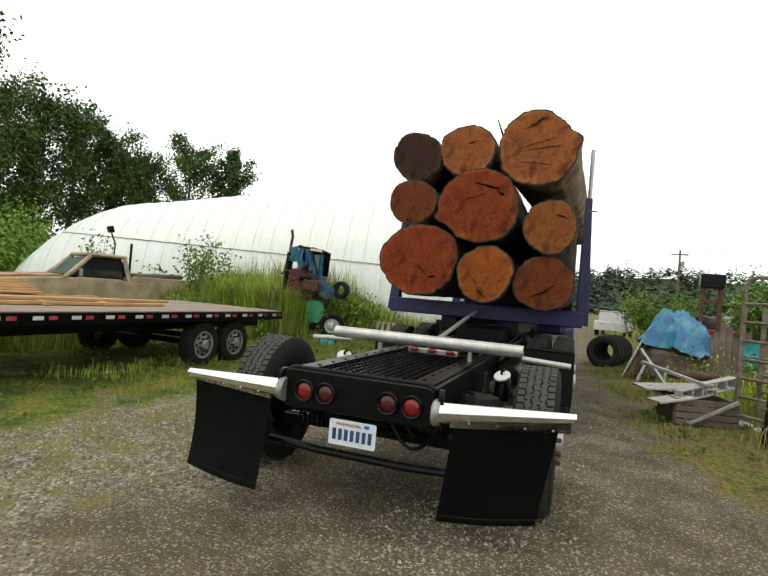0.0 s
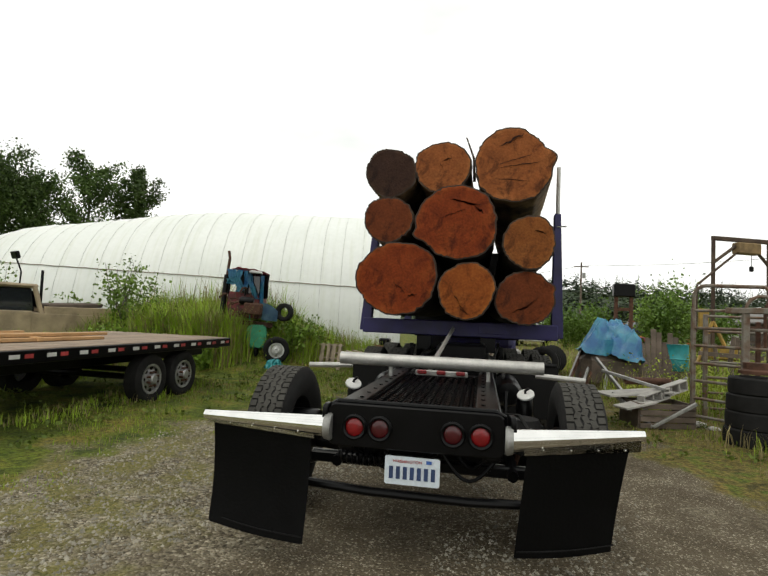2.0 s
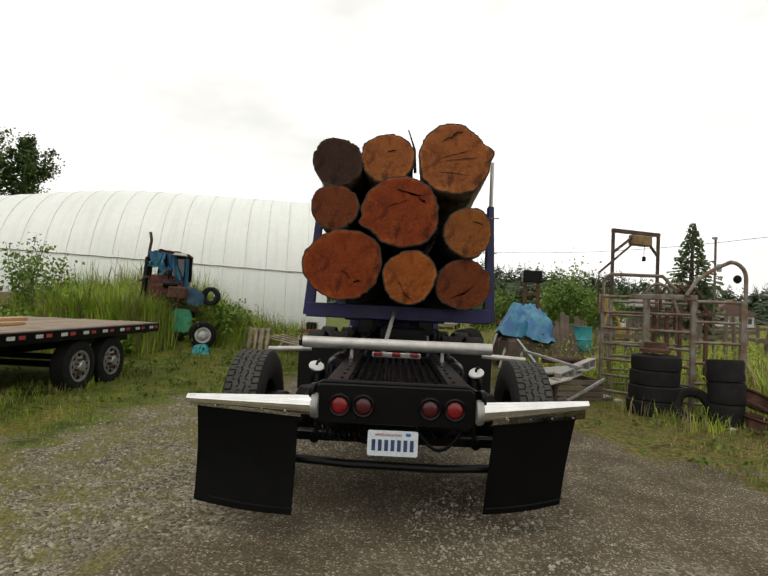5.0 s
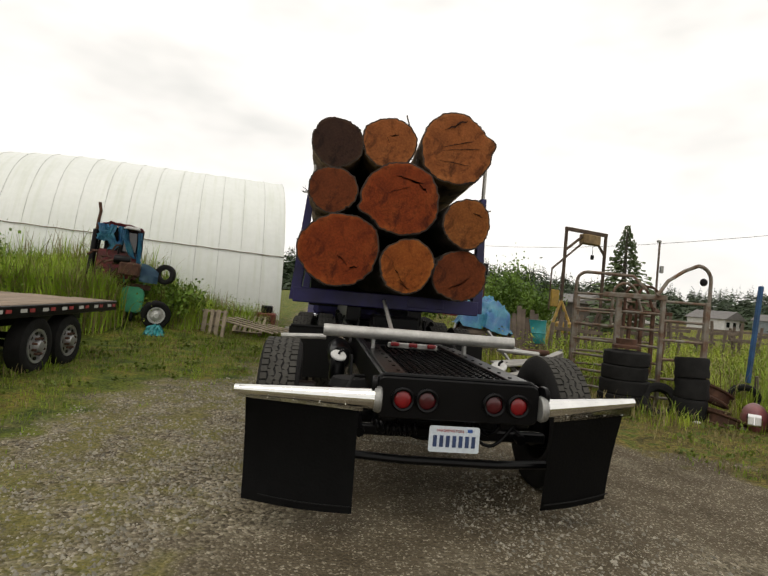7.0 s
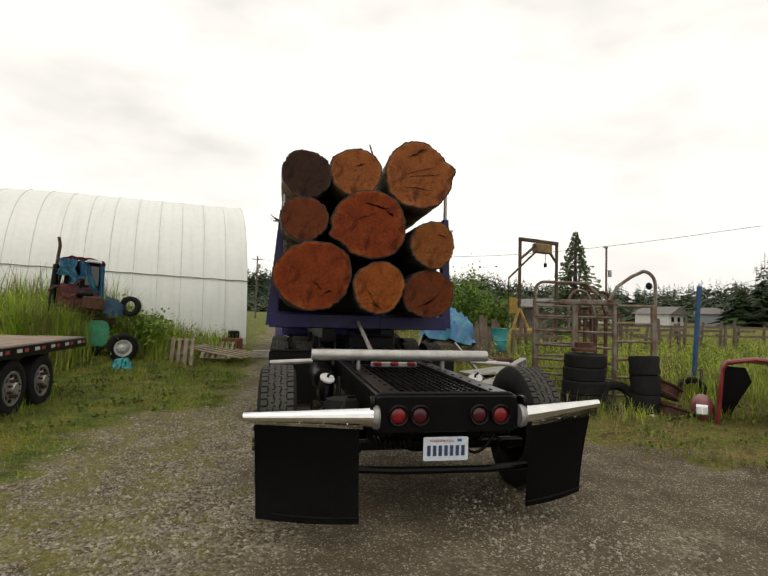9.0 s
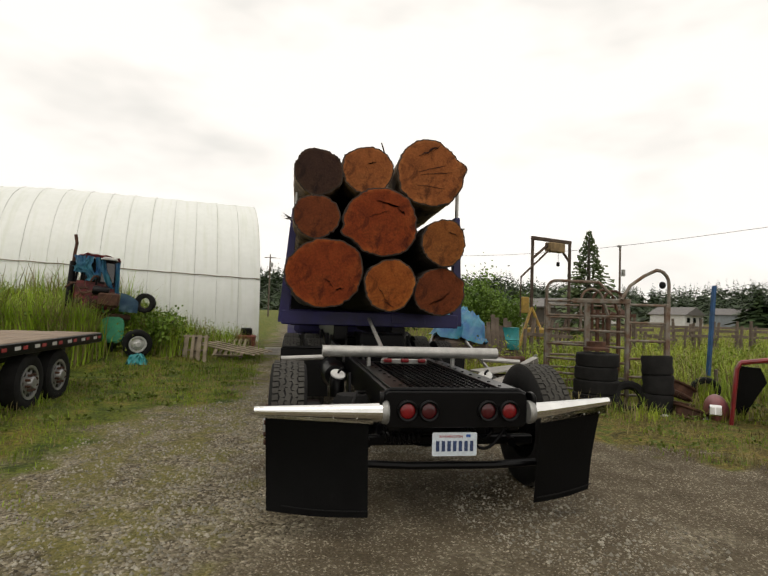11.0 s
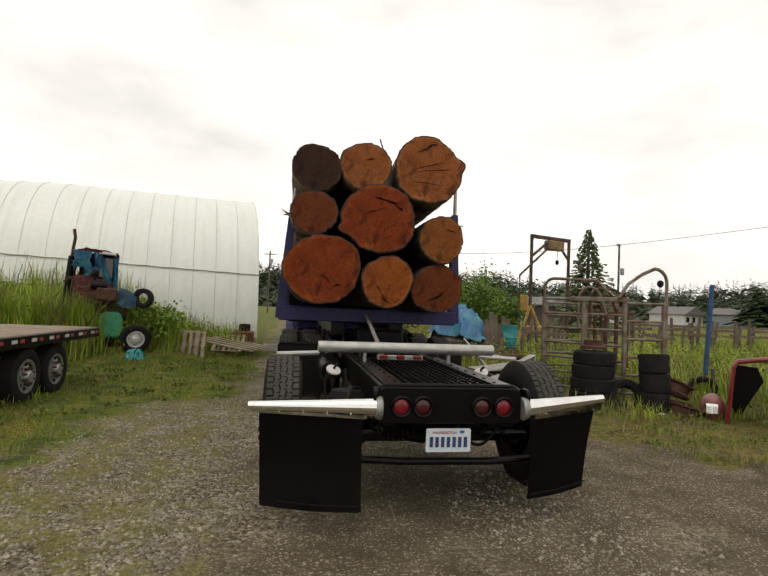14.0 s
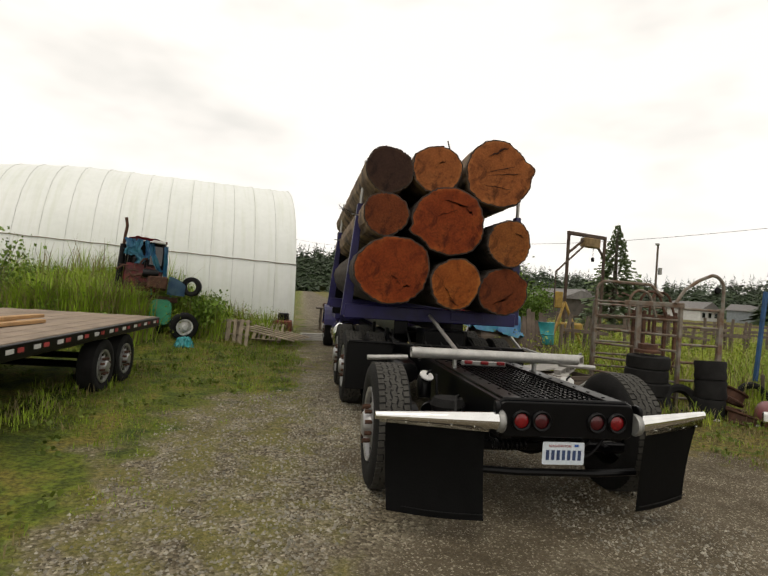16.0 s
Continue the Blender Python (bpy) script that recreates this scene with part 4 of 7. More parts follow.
# ---- flatbed trailer ----
def flatbed_trailer():
    m = Matrix.Translation((-4.5, 0.75, 0)) @ Matrix.Rotation(radians(-1.5), 4, "Z")
    tr = thing("flatbed_trailer", "black flatbed trailer with a plank deck and red-white tape", "trailer", m)
    L, W, z = 5.7, 2.5, 0.91
    for x in (0.0, -W):
        rail = part("side_rail", box((0.07, L, 0.15), (x, L / 2, z - 0.07), 0.008), BLACK, tr)
        if x == 0.0:
            for k in range(24):
                y = 0.12 + k * 0.24
                if k % 2 == 0:
                    part("reflector", box((0.004, 0.13, 0.045), (x + 0.038, y, z - 0.06)), WHITEP, rail, "white reflective tape")
                else:
                    part("reflector", box((0.004, 0.11, 0.045), (x + 0.038, y - 0.06, z - 0.06)), REDINK, rail, "red reflective tape")
            part("side_light", ring_solid([(0, 0.02), (0.025, 0.016), (0.03, 0)], 14, None, Matrix.Translation((x + 0.036, 0.06, z - 0.06))), AMBER, rail, "amber side light")
    for y in (0.0, L):
        part("end_rail", box((W, 0.08, 0.16), (-W / 2, y, z - 0.07), 0.008), BLACK, tr)
    for k in range(11):
        w = W / 11
        part("deck_plank", box((w - 0.008, L - 0.1, 0.045), (-w * (k + 0.5), L / 2, z - 0.008 + 0.003 * (k % 3)), 0.004), PLANK, tr)
    for x in (-0.6, -1.9):
        part("main_beam", box((0.12, L, 0.22), (x, L / 2, z - 0.22), 0.008), BLACK, tr)
    for k in range(6):
        part("cross_member", box((W - 0.1, 0.06, 0.1), (-W / 2, 0.4 + k, z - 0.12), 0.004), BLACK, tr)
    for y in (3.5, 4.32):
        part("axle", pipe([(-2.3, y, 0.38), (-0.2, y, 0.38)], 0.05, 10), BLACK, tr)
        for x, s in ((-0.14, 1), (-2.36, -1)):
            wheel(tr, (x, y, 0.37), 0.37, 0.23, s, dish=0.04, hole=0.21, lugs=8, hubs=True, count=0)
    # front: headboard hoop, tongue and jack
    part("headboard", pipe([(-0.08, 0.0, z), (-0.08, 0.0, z + 0.42), (-0.12, 0.0, z + 0.46), (-0.95, 0.0, z + 0.46), (-1.0, 0.0, z + 0.42), (-1.0, 0.0, z)], 0.028, 8), BLACK, tr)
    part("headboard_post", box((0.12, 0.1, 0.8), (-1.0, -0.06, z + 0.04), 0.01), BLACK, tr)
    part("winch_strap", pipe([(-0.3, -0.03, z + 0.4), (-0.4, -0.05, z + 0.1), (-0.5, -0.05, z + 0.05), (-0.55, -0.04, z + 0.35)], 0.014, 6), RUBBER, tr)
    tongue = part("tongue_beam", box((2.6, 0.12, 0.2), (-2.2, -0.22, z - 0.12), 0.01), BLACK, tr)
    part("logo_plate", box((0.9, 0.006, 0.15), (-1.75, -0.286, z - 0.11), 0.002), BLUEINK, tongue, "blue maker's badge with pale edges")
    part("logo_stripe", box((0.78, 0.006, 0.06), (-1.75, -0.291, z - 0.11), 0.002), WHITEP, tongue)
    part("lower_beam", box((2.2, 0.08, 0.1), (-2.4, -0.2, z - 0.34), 0.006), STEEL, tr)
    part("jack_leg", box((0.1, 0.1, 0.85), (-0.98, -0.26, 0.425), 0.008), BLACK, tr)
    part("jack_foot", box((0.2, 0.2, 0.03), (-0.98, -0.26, 0.02), 0.004), BLACK, tr)
    part("warning_label", box((0.07, 0.004, 0.09), (-0.5, -0.043, z - 0.03)), WHITEP, tr)
    return m, z


TRAILER, DECK = flatbed_trailer()
rnd = random.Random(5)


def board(name, a, b, w, h, mat, label, category, group="", m=None):
    """A sawn board from a to b."""
    a, b = Vector(a), Vector(b)
    d = b - a
    turn = Matrix.Rotation(math.atan2(d.y, d.x), 4, "Z") @ Matrix.Rotation(-math.asin(d.z / d.length), 4, "Y")
    ob = link(name, box((d.length, w, h), bevel=min(w, h) * 0.12), mat)
    ob.matrix_basis = (m or Matrix()) @ Matrix.Translation((a + b) / 2) @ turn
    return tagged(ob, label, category, group)


for k in range(9):
    x = -1.0 - 0.12 * k
    y0 = 0.15 + rnd.uniform(0, 0.3)
    board("lumber", (x, y0, DECK + 0.045 + 0.05 * (k % 2)), (x + rnd.uniform(0.0, 0.35), y0 + rnd.uniform(2.2, 3.1), DECK + 0.045 + 0.05 * (k % 2)), 0.11, 0.045, FRESH, "long fresh-sawn orange board lying on the trailer deck", "lumber", "boards on the trailer", TRAILER)
for k in range(6):
    board("lumber", (-1.55 - 0.1 * k, 0.2, DECK + 0.14 + 0.03 * k), (-1.5 - 0.1 * k, 1.7, DECK + 0.15 + 0.03 * k), 0.2, 0.03, FRESH, "wide orange plank in a pile on the trailer", "lumber", "boards on the trailer", TRAILER)
for k in range(3):
    board("lumber", (-0.75, 0.4 + 0.9 * k, DECK + 0.05), (-1.5, 0.5 + 0.9 * k, DECK + 0.05), 0.09, 0.06, FRESH, "short orange bearer block on the trailer deck", "lumber", "boards on the trailer", TRAILER)


# ---- old pickup, boat ----
def old_pickup():
    m = Matrix.Translation((-11.4, 8.2, 0.04)) @ Matrix.Rotation(radians(246), 4, "Z")
    p = thing("pickup_truck", "old tan pickup truck with rusty bonnet and empty bed", "pickup truck", m)
    side = [(-2.5, 0.55), (2.35, 0.5), (2.42, 0.75), (2.3, 1.05), (0.95, 1.16), (-2.5, 1.12)]
    part("body", plate(side, 1.8, Matrix.Translation((0, -0.9, 0)), bevel=0.03), TAN, p)
    part("bonnet", plate([(0.95, 1.14), (2.32, 1.04), (2.35, 1.09), (1.0, 1.2)], 1.6, Matrix.Translation((0, -0.8, 0.02)), bevel=0.01), RUSTTAN, p, "rusted bonnet")
    for s in (-1, 1):
        pil = [(-0.65, 1.12), (0.95, 1.14), (0.9, 1.2), (0.34, 1.76), (-0.5, 1.78), (-0.65, 1.2)]
        hole = [(-0.5, 1.24), (0.62, 1.24), (0.26, 1.66), (-0.42, 1.68)]
        for a, b in ((pil[1], pil[3]), (pil[0], pil[4])):
            part("pillar", pipe([(a[0], s * 0.86, a[1]), (b[0], s * 0.76, b[1])], 0.06, 8), TAN, p)
        d = part("door", box((1.1, 0.05, 0.6), (0.12, s * 0.9, 0.88), 0.02), TAN, p)
        part("side_window", plate(hole, 0.01, Matrix.Translation((0, s * 0.82, 0)) @ Matrix.Rotation(radians(s * 10), 4, "X") @ Matrix.Translation((0, 0, 0.02))), DARKGLASS, d)
        part("mirror", box((0.06, 0.14, 0.2), (0.62, s * 1.02, 1.3), 0.015), STEEL, p)
    part("roof", box((1.0, 1.62, 0.1), (-0.08, 0, 1.79), 0.04), TAN, p)
    # solid block added to fill the cab, dark like its shaded inside
    part("cab_interior", plate([(-0.56, 1.16), (0.8, 1.16), (0.3, 1.72), (-0.46, 1.74)], 1.4, Matrix.Translation((0, -0.7, 0)), bevel=0.02), DARKGLASS, p, "solid dark block standing in for the shaded cab interior")
    # sky reflected in the greenish windscreen is put into its pale base colour
    part("windscreen", plate([(-0.72, 0), (0.72, 0), (0.64, 0.66), (-0.64, 0.66)], 0.012, Matrix.Translation((0.9, 0, 1.2)) @ Matrix.Rotation(radians(90), 4, "Z") @ Matrix.Rotation(radians(-42), 4, "X")), material("sky_lit_glass", (0.2, 0.26, 0.24), 0.12, dark=0.7, scale=2, bump=0, coat=0.6), p, "greenish windscreen")
    part("rear_window", box((0.012, 1.3, 0.4), (-0.62, 0, 1.48), 0.004), DARKGLASS, p)
    part("dashboard", box((0.3, 1.4, 0.1), (0.75, 0, 1.18), 0.02), BLACK, p)
    part("bed_floor", box((1.75, 1.5, 0.04), (-1.6, 0, 1.125), 0.01), RUST, p)
    for y in (-0.86, 0.86):
        part("bed_side", box((1.8, 0.06, 0.2), (-1.6, y, 1.2), 0.015), TAN, p)
    part("tailgate", box((0.06, 1.7, 0.2), (-2.48, 0, 1.2), 0.015), TAN, p)
    part("bed_load", box((1.4, 1.2, 0.12), (-1.6, 0, 1.34), 0.03, Matrix.Rotation(0.05, 4, "Y")), OLDWOOD, p)
    for x in (1.5, -1.6):
        for s in (-1, 1):
            wheel(p, (x, s * 0.82, 0.36), 0.37, 0.2, s, hole=0.2, dish=0.04, lugs=5, hubs=False, count=0).matrix_basis = Matrix.Translation((x, s * 0.82, 0.3)) @ Matrix.Rotation(radians(90), 4, "Z")
    lamp = part("work_light_pole", pipe([(-0.7, -0.7, 1.15), (-0.75, -0.72, 2.2), (-0.6, -0.7, 2.55)], 0.022, 8), BLACK, p)
    part("work_light", box((0.1, 0.34, 0.2), (-0.58, -0.7, 2.62), 0.02, Matrix.Rotation(0.3, 4, "Y")), BLACK, lamp, "dark floodlight head")
    part("exhaust_post", pipe([(-0.72, 0.6, 1.15), (-0.72, 0.6, 2.2)], 0.035, 8), BLACK, p)


old_pickup()


def small_boat():
    m = Matrix.Translation((-12.7, 5.9, 0.28)) @ Matrix.Rotation(radians(174), 4, "Z") @ Matrix.Rotation(radians(-6), 4, "Y")
    boat = thing("motor_boat", "small white and teal motor boat on blocks", "boat", m)
    L = 5.2
    sect = [(0.0, 0.0), (0.6, 0.12), (0.86, 0.42), (0.94, 0.78), (0.95, 0.86)]
    bm = bmesh.new()
    rows = []
    for i in range(15):
        t = i / 14
        w = math.sin(min(1, t * 1.9) * math.pi / 2) ** 0.75
        row = []
        for s in (-1, 1):
            for x, z in (sect[::-1] if s < 0 else sect):
                row.append(bm.verts.new((L * t, s * x * w, z + 0.1 * (1 - t) ** 2 * (0.3 + z))))
        rows.append(row)
    for a, b in zip(rows, rows[1:]):
        for k in range(9):
            f = bm.faces.new((a[k], b[k], b[k + 1], a[k + 1]))
            f.material_index = 1 if k in (0, 8) else 0
    bmesh.ops.remove_doubles(bm, verts=bm.verts[:], dist=0.002)
    bm.faces.new([v for v in rows[-1] if v.is_valid])
    bmesh.ops.recalc_face_normals(bm, faces=bm.faces[:])
    part("hull", bm, [material("faded_teal_gelcoat", (0.32, 0.5, 0.46), 0.4, scale=3), WHITEP], boat, "teal hull with a white upper strake", smooth=True)
    bm = bmesh.new()
    up = []
    for i in range(9):
        t = i / 14
        w = 0.95 * math.sin(min(1, t * 1.9) * math.pi / 2) ** 0.75
        z = 0.865 + 0.1 * (1 - t) ** 2 * 1.16
        up.append([bm.verts.new((L * t, f * w, z + 0.08 * (1 - f * f))) for f in (-1, -0.5, 0, 0.5, 1)])
    for a, b in zip(up, up[1:]):
        for k in range(4):
            bm.faces.new((a[k], b[k], b[k + 1], a[k + 1]))
    part("foredeck", bm, WHITEP, boat, smooth=True)
    part("boat_windscreen", plate([(-0.8, 0), (0.8, 0), (0.66, 0.34), (-0.66, 0.34)], 0.012, Matrix.Translation((2.95, 0, 0.96)) @ Matrix.Rotation(radians(90), 4, "Z") @ Matrix.Rotation(radians(-30), 4, "X")), DARKGLASS, boat)
    for y in (-0.45, 0.45):
        part("seat", box((0.5, 0.5, 0.6), (3.6, y, 0.85), 0.06), material("grey_vinyl", (0.35, 0.36, 0.34), 0.6), boat)
    part("keel_block", box((0.3, 1.0, 0.6), (1.2, 0, -0.25), 0.02), OLDWOOD, boat)
    part("keel_block", box((0.3, 1.0, 0.6), (4.2, 0, -0.25), 0.02), OLDWOOD, boat)


small_boat()


def tarp_sheet(name, m, w, d, h, label, seed, mat=None, drape=0.5):
    """A crumpled tarpaulin lying over a heap."""
    bm = bmesh.new()
    n = 26
    g = []
    for i in range(n + 1):
        for j in range(n + 1):
            u, v = i / n * 2 - 1, j / n * 2 - 1
            r = max(abs(u), abs(v))
            z = h * (1 - max(0, (r - drape) / (1 - drape)) ** 1.5)
            q = (u * 3 + seed, v * 3, seed)
            z += 0.3 * h * noise.noise((q[0] * 0.8, q[1] * 0.8, q[2])) + 0.2 * h * abs(noise.noise((q[0] * 2.2, q[1] * 2.2, 3))) + 0.06 * h * noise.noise((q[0] * 6, q[1] * 6, 3))
            x = u * w / 2 * (0.82 + 0.18 * noise.noise((v * 2, seed, 1))) + 0.05 * noise.noise((q[0] * 2, q[1] * 2, 9))
            y = v * d / 2 * (0.82 + 0.18 * noise.noise((u * 2, seed, 4))) + 0.05 * noise.noise((q[0] * 2, q[1] * 2, 7))
            g.append(bm.verts.new((x, y, max(0.02, z))))
    for i in range(n):
        for j in range(n):
            a = i * (n + 1) + j
            bm.faces.new((g[a], g[a + n + 1], g[a + n + 2], g[a + 1]))
    ob = link(name, bm, mat or TARP, smooth=True)
    ob.matrix_basis = m
    return tagged(ob, label, "tarpaulin")


tarp_sheet("tarpaulin", pose(-15.4, 7.3, 0.85, 0, 0, 20), 2.2, 1.6, 0.7, "crumpled blue and white tarpaulin heaped behind the boat", 3)


# ---- derelict lorry cab by the hoop house ----
def rag(points, width, seed, n=14, torn=0.35):
    """A torn strip of tarpaulin that hangs along a line, creased and ragged at its edges."""
    pts = [Vector(p) for p in points]
    bm = bmesh.new()
    g = []
    for i in range(n + 1):
        f = i / n * (len(pts) - 1)
        k = min(int(f), len(pts) - 2)
        c = pts[k].lerp(pts[k + 1], f - k)
        row = []
        for j in range(8):
            u = j / 7 - 0.5
            w = width * (1 + torn * noise.noise((i * 0.55, seed, 3 if j < 4 else 8)))
            row.append(bm.verts.new(c + Vector((u * w, 0.05 * noise.noise((u * 7, i * 0.25, seed)) - 0.02, 0.05 * noise.noise((u * 3, i * 0.5, seed + 4))))))
        g.append(row)
    for a, b in zip(g, g[1:]):
        for j in range(7):
            bm.faces.new((a[j], a[j + 1], b[j + 1], b[j]))
    bmesh.ops.solidify(bm, geom=bm.faces[:], thickness=0.004)
    return bm


def lorry_cab():
    m = Matrix.Translation((-5.55, 9.6, 1.06)) @ Matrix.Rotation(radians(14), 4, "Z") @ Matrix.Rotation(radians(4), 4, "Y") @ Matrix.Scale(0.74, 4)
    c = thing("lorry_cab", "derelict dark red lorry cab draped in torn blue tarpaulin", "lorry cab", m)
    shell = material("scuffed_red_black", (0.2, 0.025, 0.028), 0.6, tint=(0.05, 0.022, 0.02), scale=5, bump=0.2)
    part("door_panel", plate([(-0.55, 0.3), (0.5, 0.3), (0.52, 0.95), (0.45, 1.08), (-0.55, 1.12)], 0.06, Matrix.Translation((0, -0.42, 0)), bevel=0.02), shell, c)
    part("back_panel", plate([(-0.55, 0.3), (0.5, 0.3), (0.52, 1.9), (-0.5, 1.9)], 0.05, Matrix.Translation((0, 0.9, 0)), bevel=0.02), BLACK, c)
    part("cab_side", box((0.05, 1.25, 0.75), (-0.55, 0.25, 0.7), 0.02), shell, c)
    part("cab_side", box((0.05, 1.25, 0.7), (0.5, 0.25, 0.66), 0.02), shell, c)
    # black block added to darken the cab's inside behind its windows
    part("seat", box((0.8, 0.5, 0.75), (0, 0.5, 1.0), 0.08), BLACK, c)
    for x, y, lx in ((-0.55, -0.4, -0.47), (0.52, -0.4, 0.44), (0.0, -0.41, 0.0), (-0.55, 0.85, -0.48), (0.52, 0.85, 0.46)):
        part("cab_pillar", pipe([(x, y, 1.02), (x * 0.98, y, 1.4), (lx, y * 0.92, 1.86)], 0.035, 8), BLACK, c)
    bm = bmesh.new()
    g = [[bm.verts.new((-0.56 + 1.1 * i / 9, -0.5 + 1.45 * j / 9, 1.87 + 0.07 * math.sin(math.pi * i / 9) + 0.07 * noise.noise((i * 0.7, j * 0.6, 4)))) for j in range(10)] for i in range(10)]
    for i in range(9):
        for j in range(9):
            bm.faces.new((g[i][j], g[i + 1][j], g[i + 1][j + 1], g[i][j + 1]))
    bmesh.ops.solidify(bm, geom=bm.faces[:], thickness=0.05)
    part("cab_roof", bm, material("faded_red_roof", (0.36, 0.04, 0.05), 0.6, tint=(0.17, 0.02, 0.03), scale=4), c, "dented faded red roof", smooth=True)
    part("visor", plate([(-0.22, 0), (0.22, 0), (0.18, 0.07), (-0.16, 0.09)], 0.2, Matrix.Translation((0.3, -0.66, 1.8)), bevel=0.015), WHITEP, c, "white sun visor")
    part("window_frame", pipe([(0.08, -0.47, 1.1), (0.08, -0.47, 1.76), (0.45, -0.47, 1.72), (0.5, -0.47, 1.1), (0.08, -0.47, 1.1)], 0.025, 8), BLACK, c)
    part("side_glass", box((0.36, 0.012, 0.58), (0.28, -0.45, 1.42), 0.004), DARKGLASS, c)
    for k, (pts, w) in enumerate((
            (((-0.5, -0.52, 1.85), (-0.42, -0.56, 1.6), (-0.48, -0.55, 1.35)), 0.3),
            (((-0.22, -0.52, 1.86), (-0.28, -0.56, 1.55), (-0.12, -0.58, 1.3), (-0.18, -0.58, 1.12)), 0.2),
            (((-0.02, -0.54, 1.84), (0.04, -0.57, 1.5), (0.02, -0.56, 1.3)), 0.14),
            (((0.1, -0.54, 1.78), (0.16, -0.57, 1.5), (0.36, -0.58, 1.05), (0.42, -0.58, 0.96)), 0.17),
            (((0.52, -0.5, 1.75), (0.56, -0.55, 1.3), (0.6, -0.55, 0.8)), 0.13),
            (((-0.55, -0.54, 1.5), (-0.3, -0.58, 1.42), (-0.1, -0.56, 1.2)), 0.22))):
        part("tarp_scrap", rag(pts, w, k * 3.1), TARP, c, "torn blue tarpaulin scrap", smooth=True)
    part("exhaust_stack", pipe([(-0.68, -0.4, 0.2), (-0.66, -0.4, 1.9), (-0.64, -0.41, 2.2), (-0.7, -0.43, 2.45)], 0.045, 10), RUST, c, "rusty exhaust stack")
    part("stack_shield", ring_solid([(0.07, 0.3), (0.09, 0.3), (0.09, 1.65), (0.07, 1.65)], 14, None, Matrix.Translation((-0.67, -0.4, 0)) @ Matrix.Rotation(radians(-90), 4, "Y")), BLACK, c)
    part("engine_block", box((0.55, 0.6, 0.4), (0.42, -0.85, 0.62), 0.05), RUST, c)
    part("air_tank", ring_solid([(0, -0.22), (0.1, -0.22), (0.13, -0.18), (0.13, 0.18), (0.1, 0.22), (0, 0.22)], 16, None, Matrix.Translation((0.2, -1.0, 0.85))), BLACK, c, smooth=True)
    r = random.Random(9)
    bm = bmesh.new()
    for k in range(34):
        a = Vector((r.uniform(-0.5, 0.65), r.uniform(-1.0, -0.5), r.uniform(0.35, 1.1)))
        b = a + Vector((r.uniform(-0.35, 0.35), r.uniform(-0.1, 0.1), r.uniform(-0.22, 0.22)))
        pipe([a, (a + b) / 2 + Vector((0, -0.05, r.uniform(-0.08, 0.12))), b], r.uniform(0.01, 0.035), 6, bm)
    tagged(part("scrap_metal", bm, RUST, c), kind="stuff")
    bm = bmesh.new()
    g = [[bm.verts.new((0.72 + 0.5 * i / 8 + 0.02 * noise.noise((i, j, 1)), -0.95 + 0.06 * noise.noise((i * 0.6, j * 0.6, 6)) + 0.12 * (i / 8 - 0.5) ** 2, 0.3 + (0.55 - 0.22 * (i / 8) ** 2) * j / 8)) for j in range(9)] for i in range(9)]
    for i in range(8):
        for j in range(8):
            bm.faces.new((g[i][j], g[i + 1][j], g[i + 1][j + 1], g[i][j + 1]))
    bmesh.ops.solidify(bm, geom=bm.faces[:], thickness=0.03)
    part("fender", bm, material("dull_blue_paint", (0.06, 0.14, 0.25), 0.5, tint=(0.1, 0.22, 0.3), scale=4), c, "dented dull blue fender", smooth=True)
    part("spare_wheel", tyre_mesh(0.3, 0.2, 0.16, 0, m=Matrix.Translation((1.4, -0.7, 0.62)) @ Matrix.Rotation(radians(70), 4, "Z")), [RUBBER, TREAD], c, smooth=True)
    part("frame_rail", box((1.9, 0.12, 0.16), (0.1, -0.6, 0.14), 0.01), RUST, c)
    part("frame_rail", box((1.9, 0.12, 0.16), (0.1, 0.4, 0.14), 0.01), RUST, c)


lorry_cab()


def loose_tyre(m, r, w, label, hole=None, category="tyre", group="", count=0):
    ob = link("tyre", tyre_mesh(r, w, hole or r * 0.58, count), [RUBBER, TREAD], smooth=True)
    ob.matrix_basis = m
    return tagged(ob, label, category, group)


def rimmed_wheel(m, r, w, label):
    t = thing("wheel", label, "wheel", m)
    wheel(t, (0, 0, 0), r, w, 1, hole=r * 0.55, dish=0.05, hubs=False, rim_mat=WHITEP, count=0)
    return t


rimmed_wheel(Matrix.Translation((-4.45, 9.1, 0.55)) @ Matrix.Rotation(radians(-65), 4, "Z") @ Matrix.Rotation(radians(8), 4, "Y"), 0.31, 0.2, "worn tyre on a white rim standing in tall grass")
tarp_sheet("tarpaulin", pose(-4.35, 8.75, 0.12, 0, 0, 10), 0.5, 0.4, 0.2, "small crumpled teal tarpaulin at the foot of the wheel", 8, TEAL)


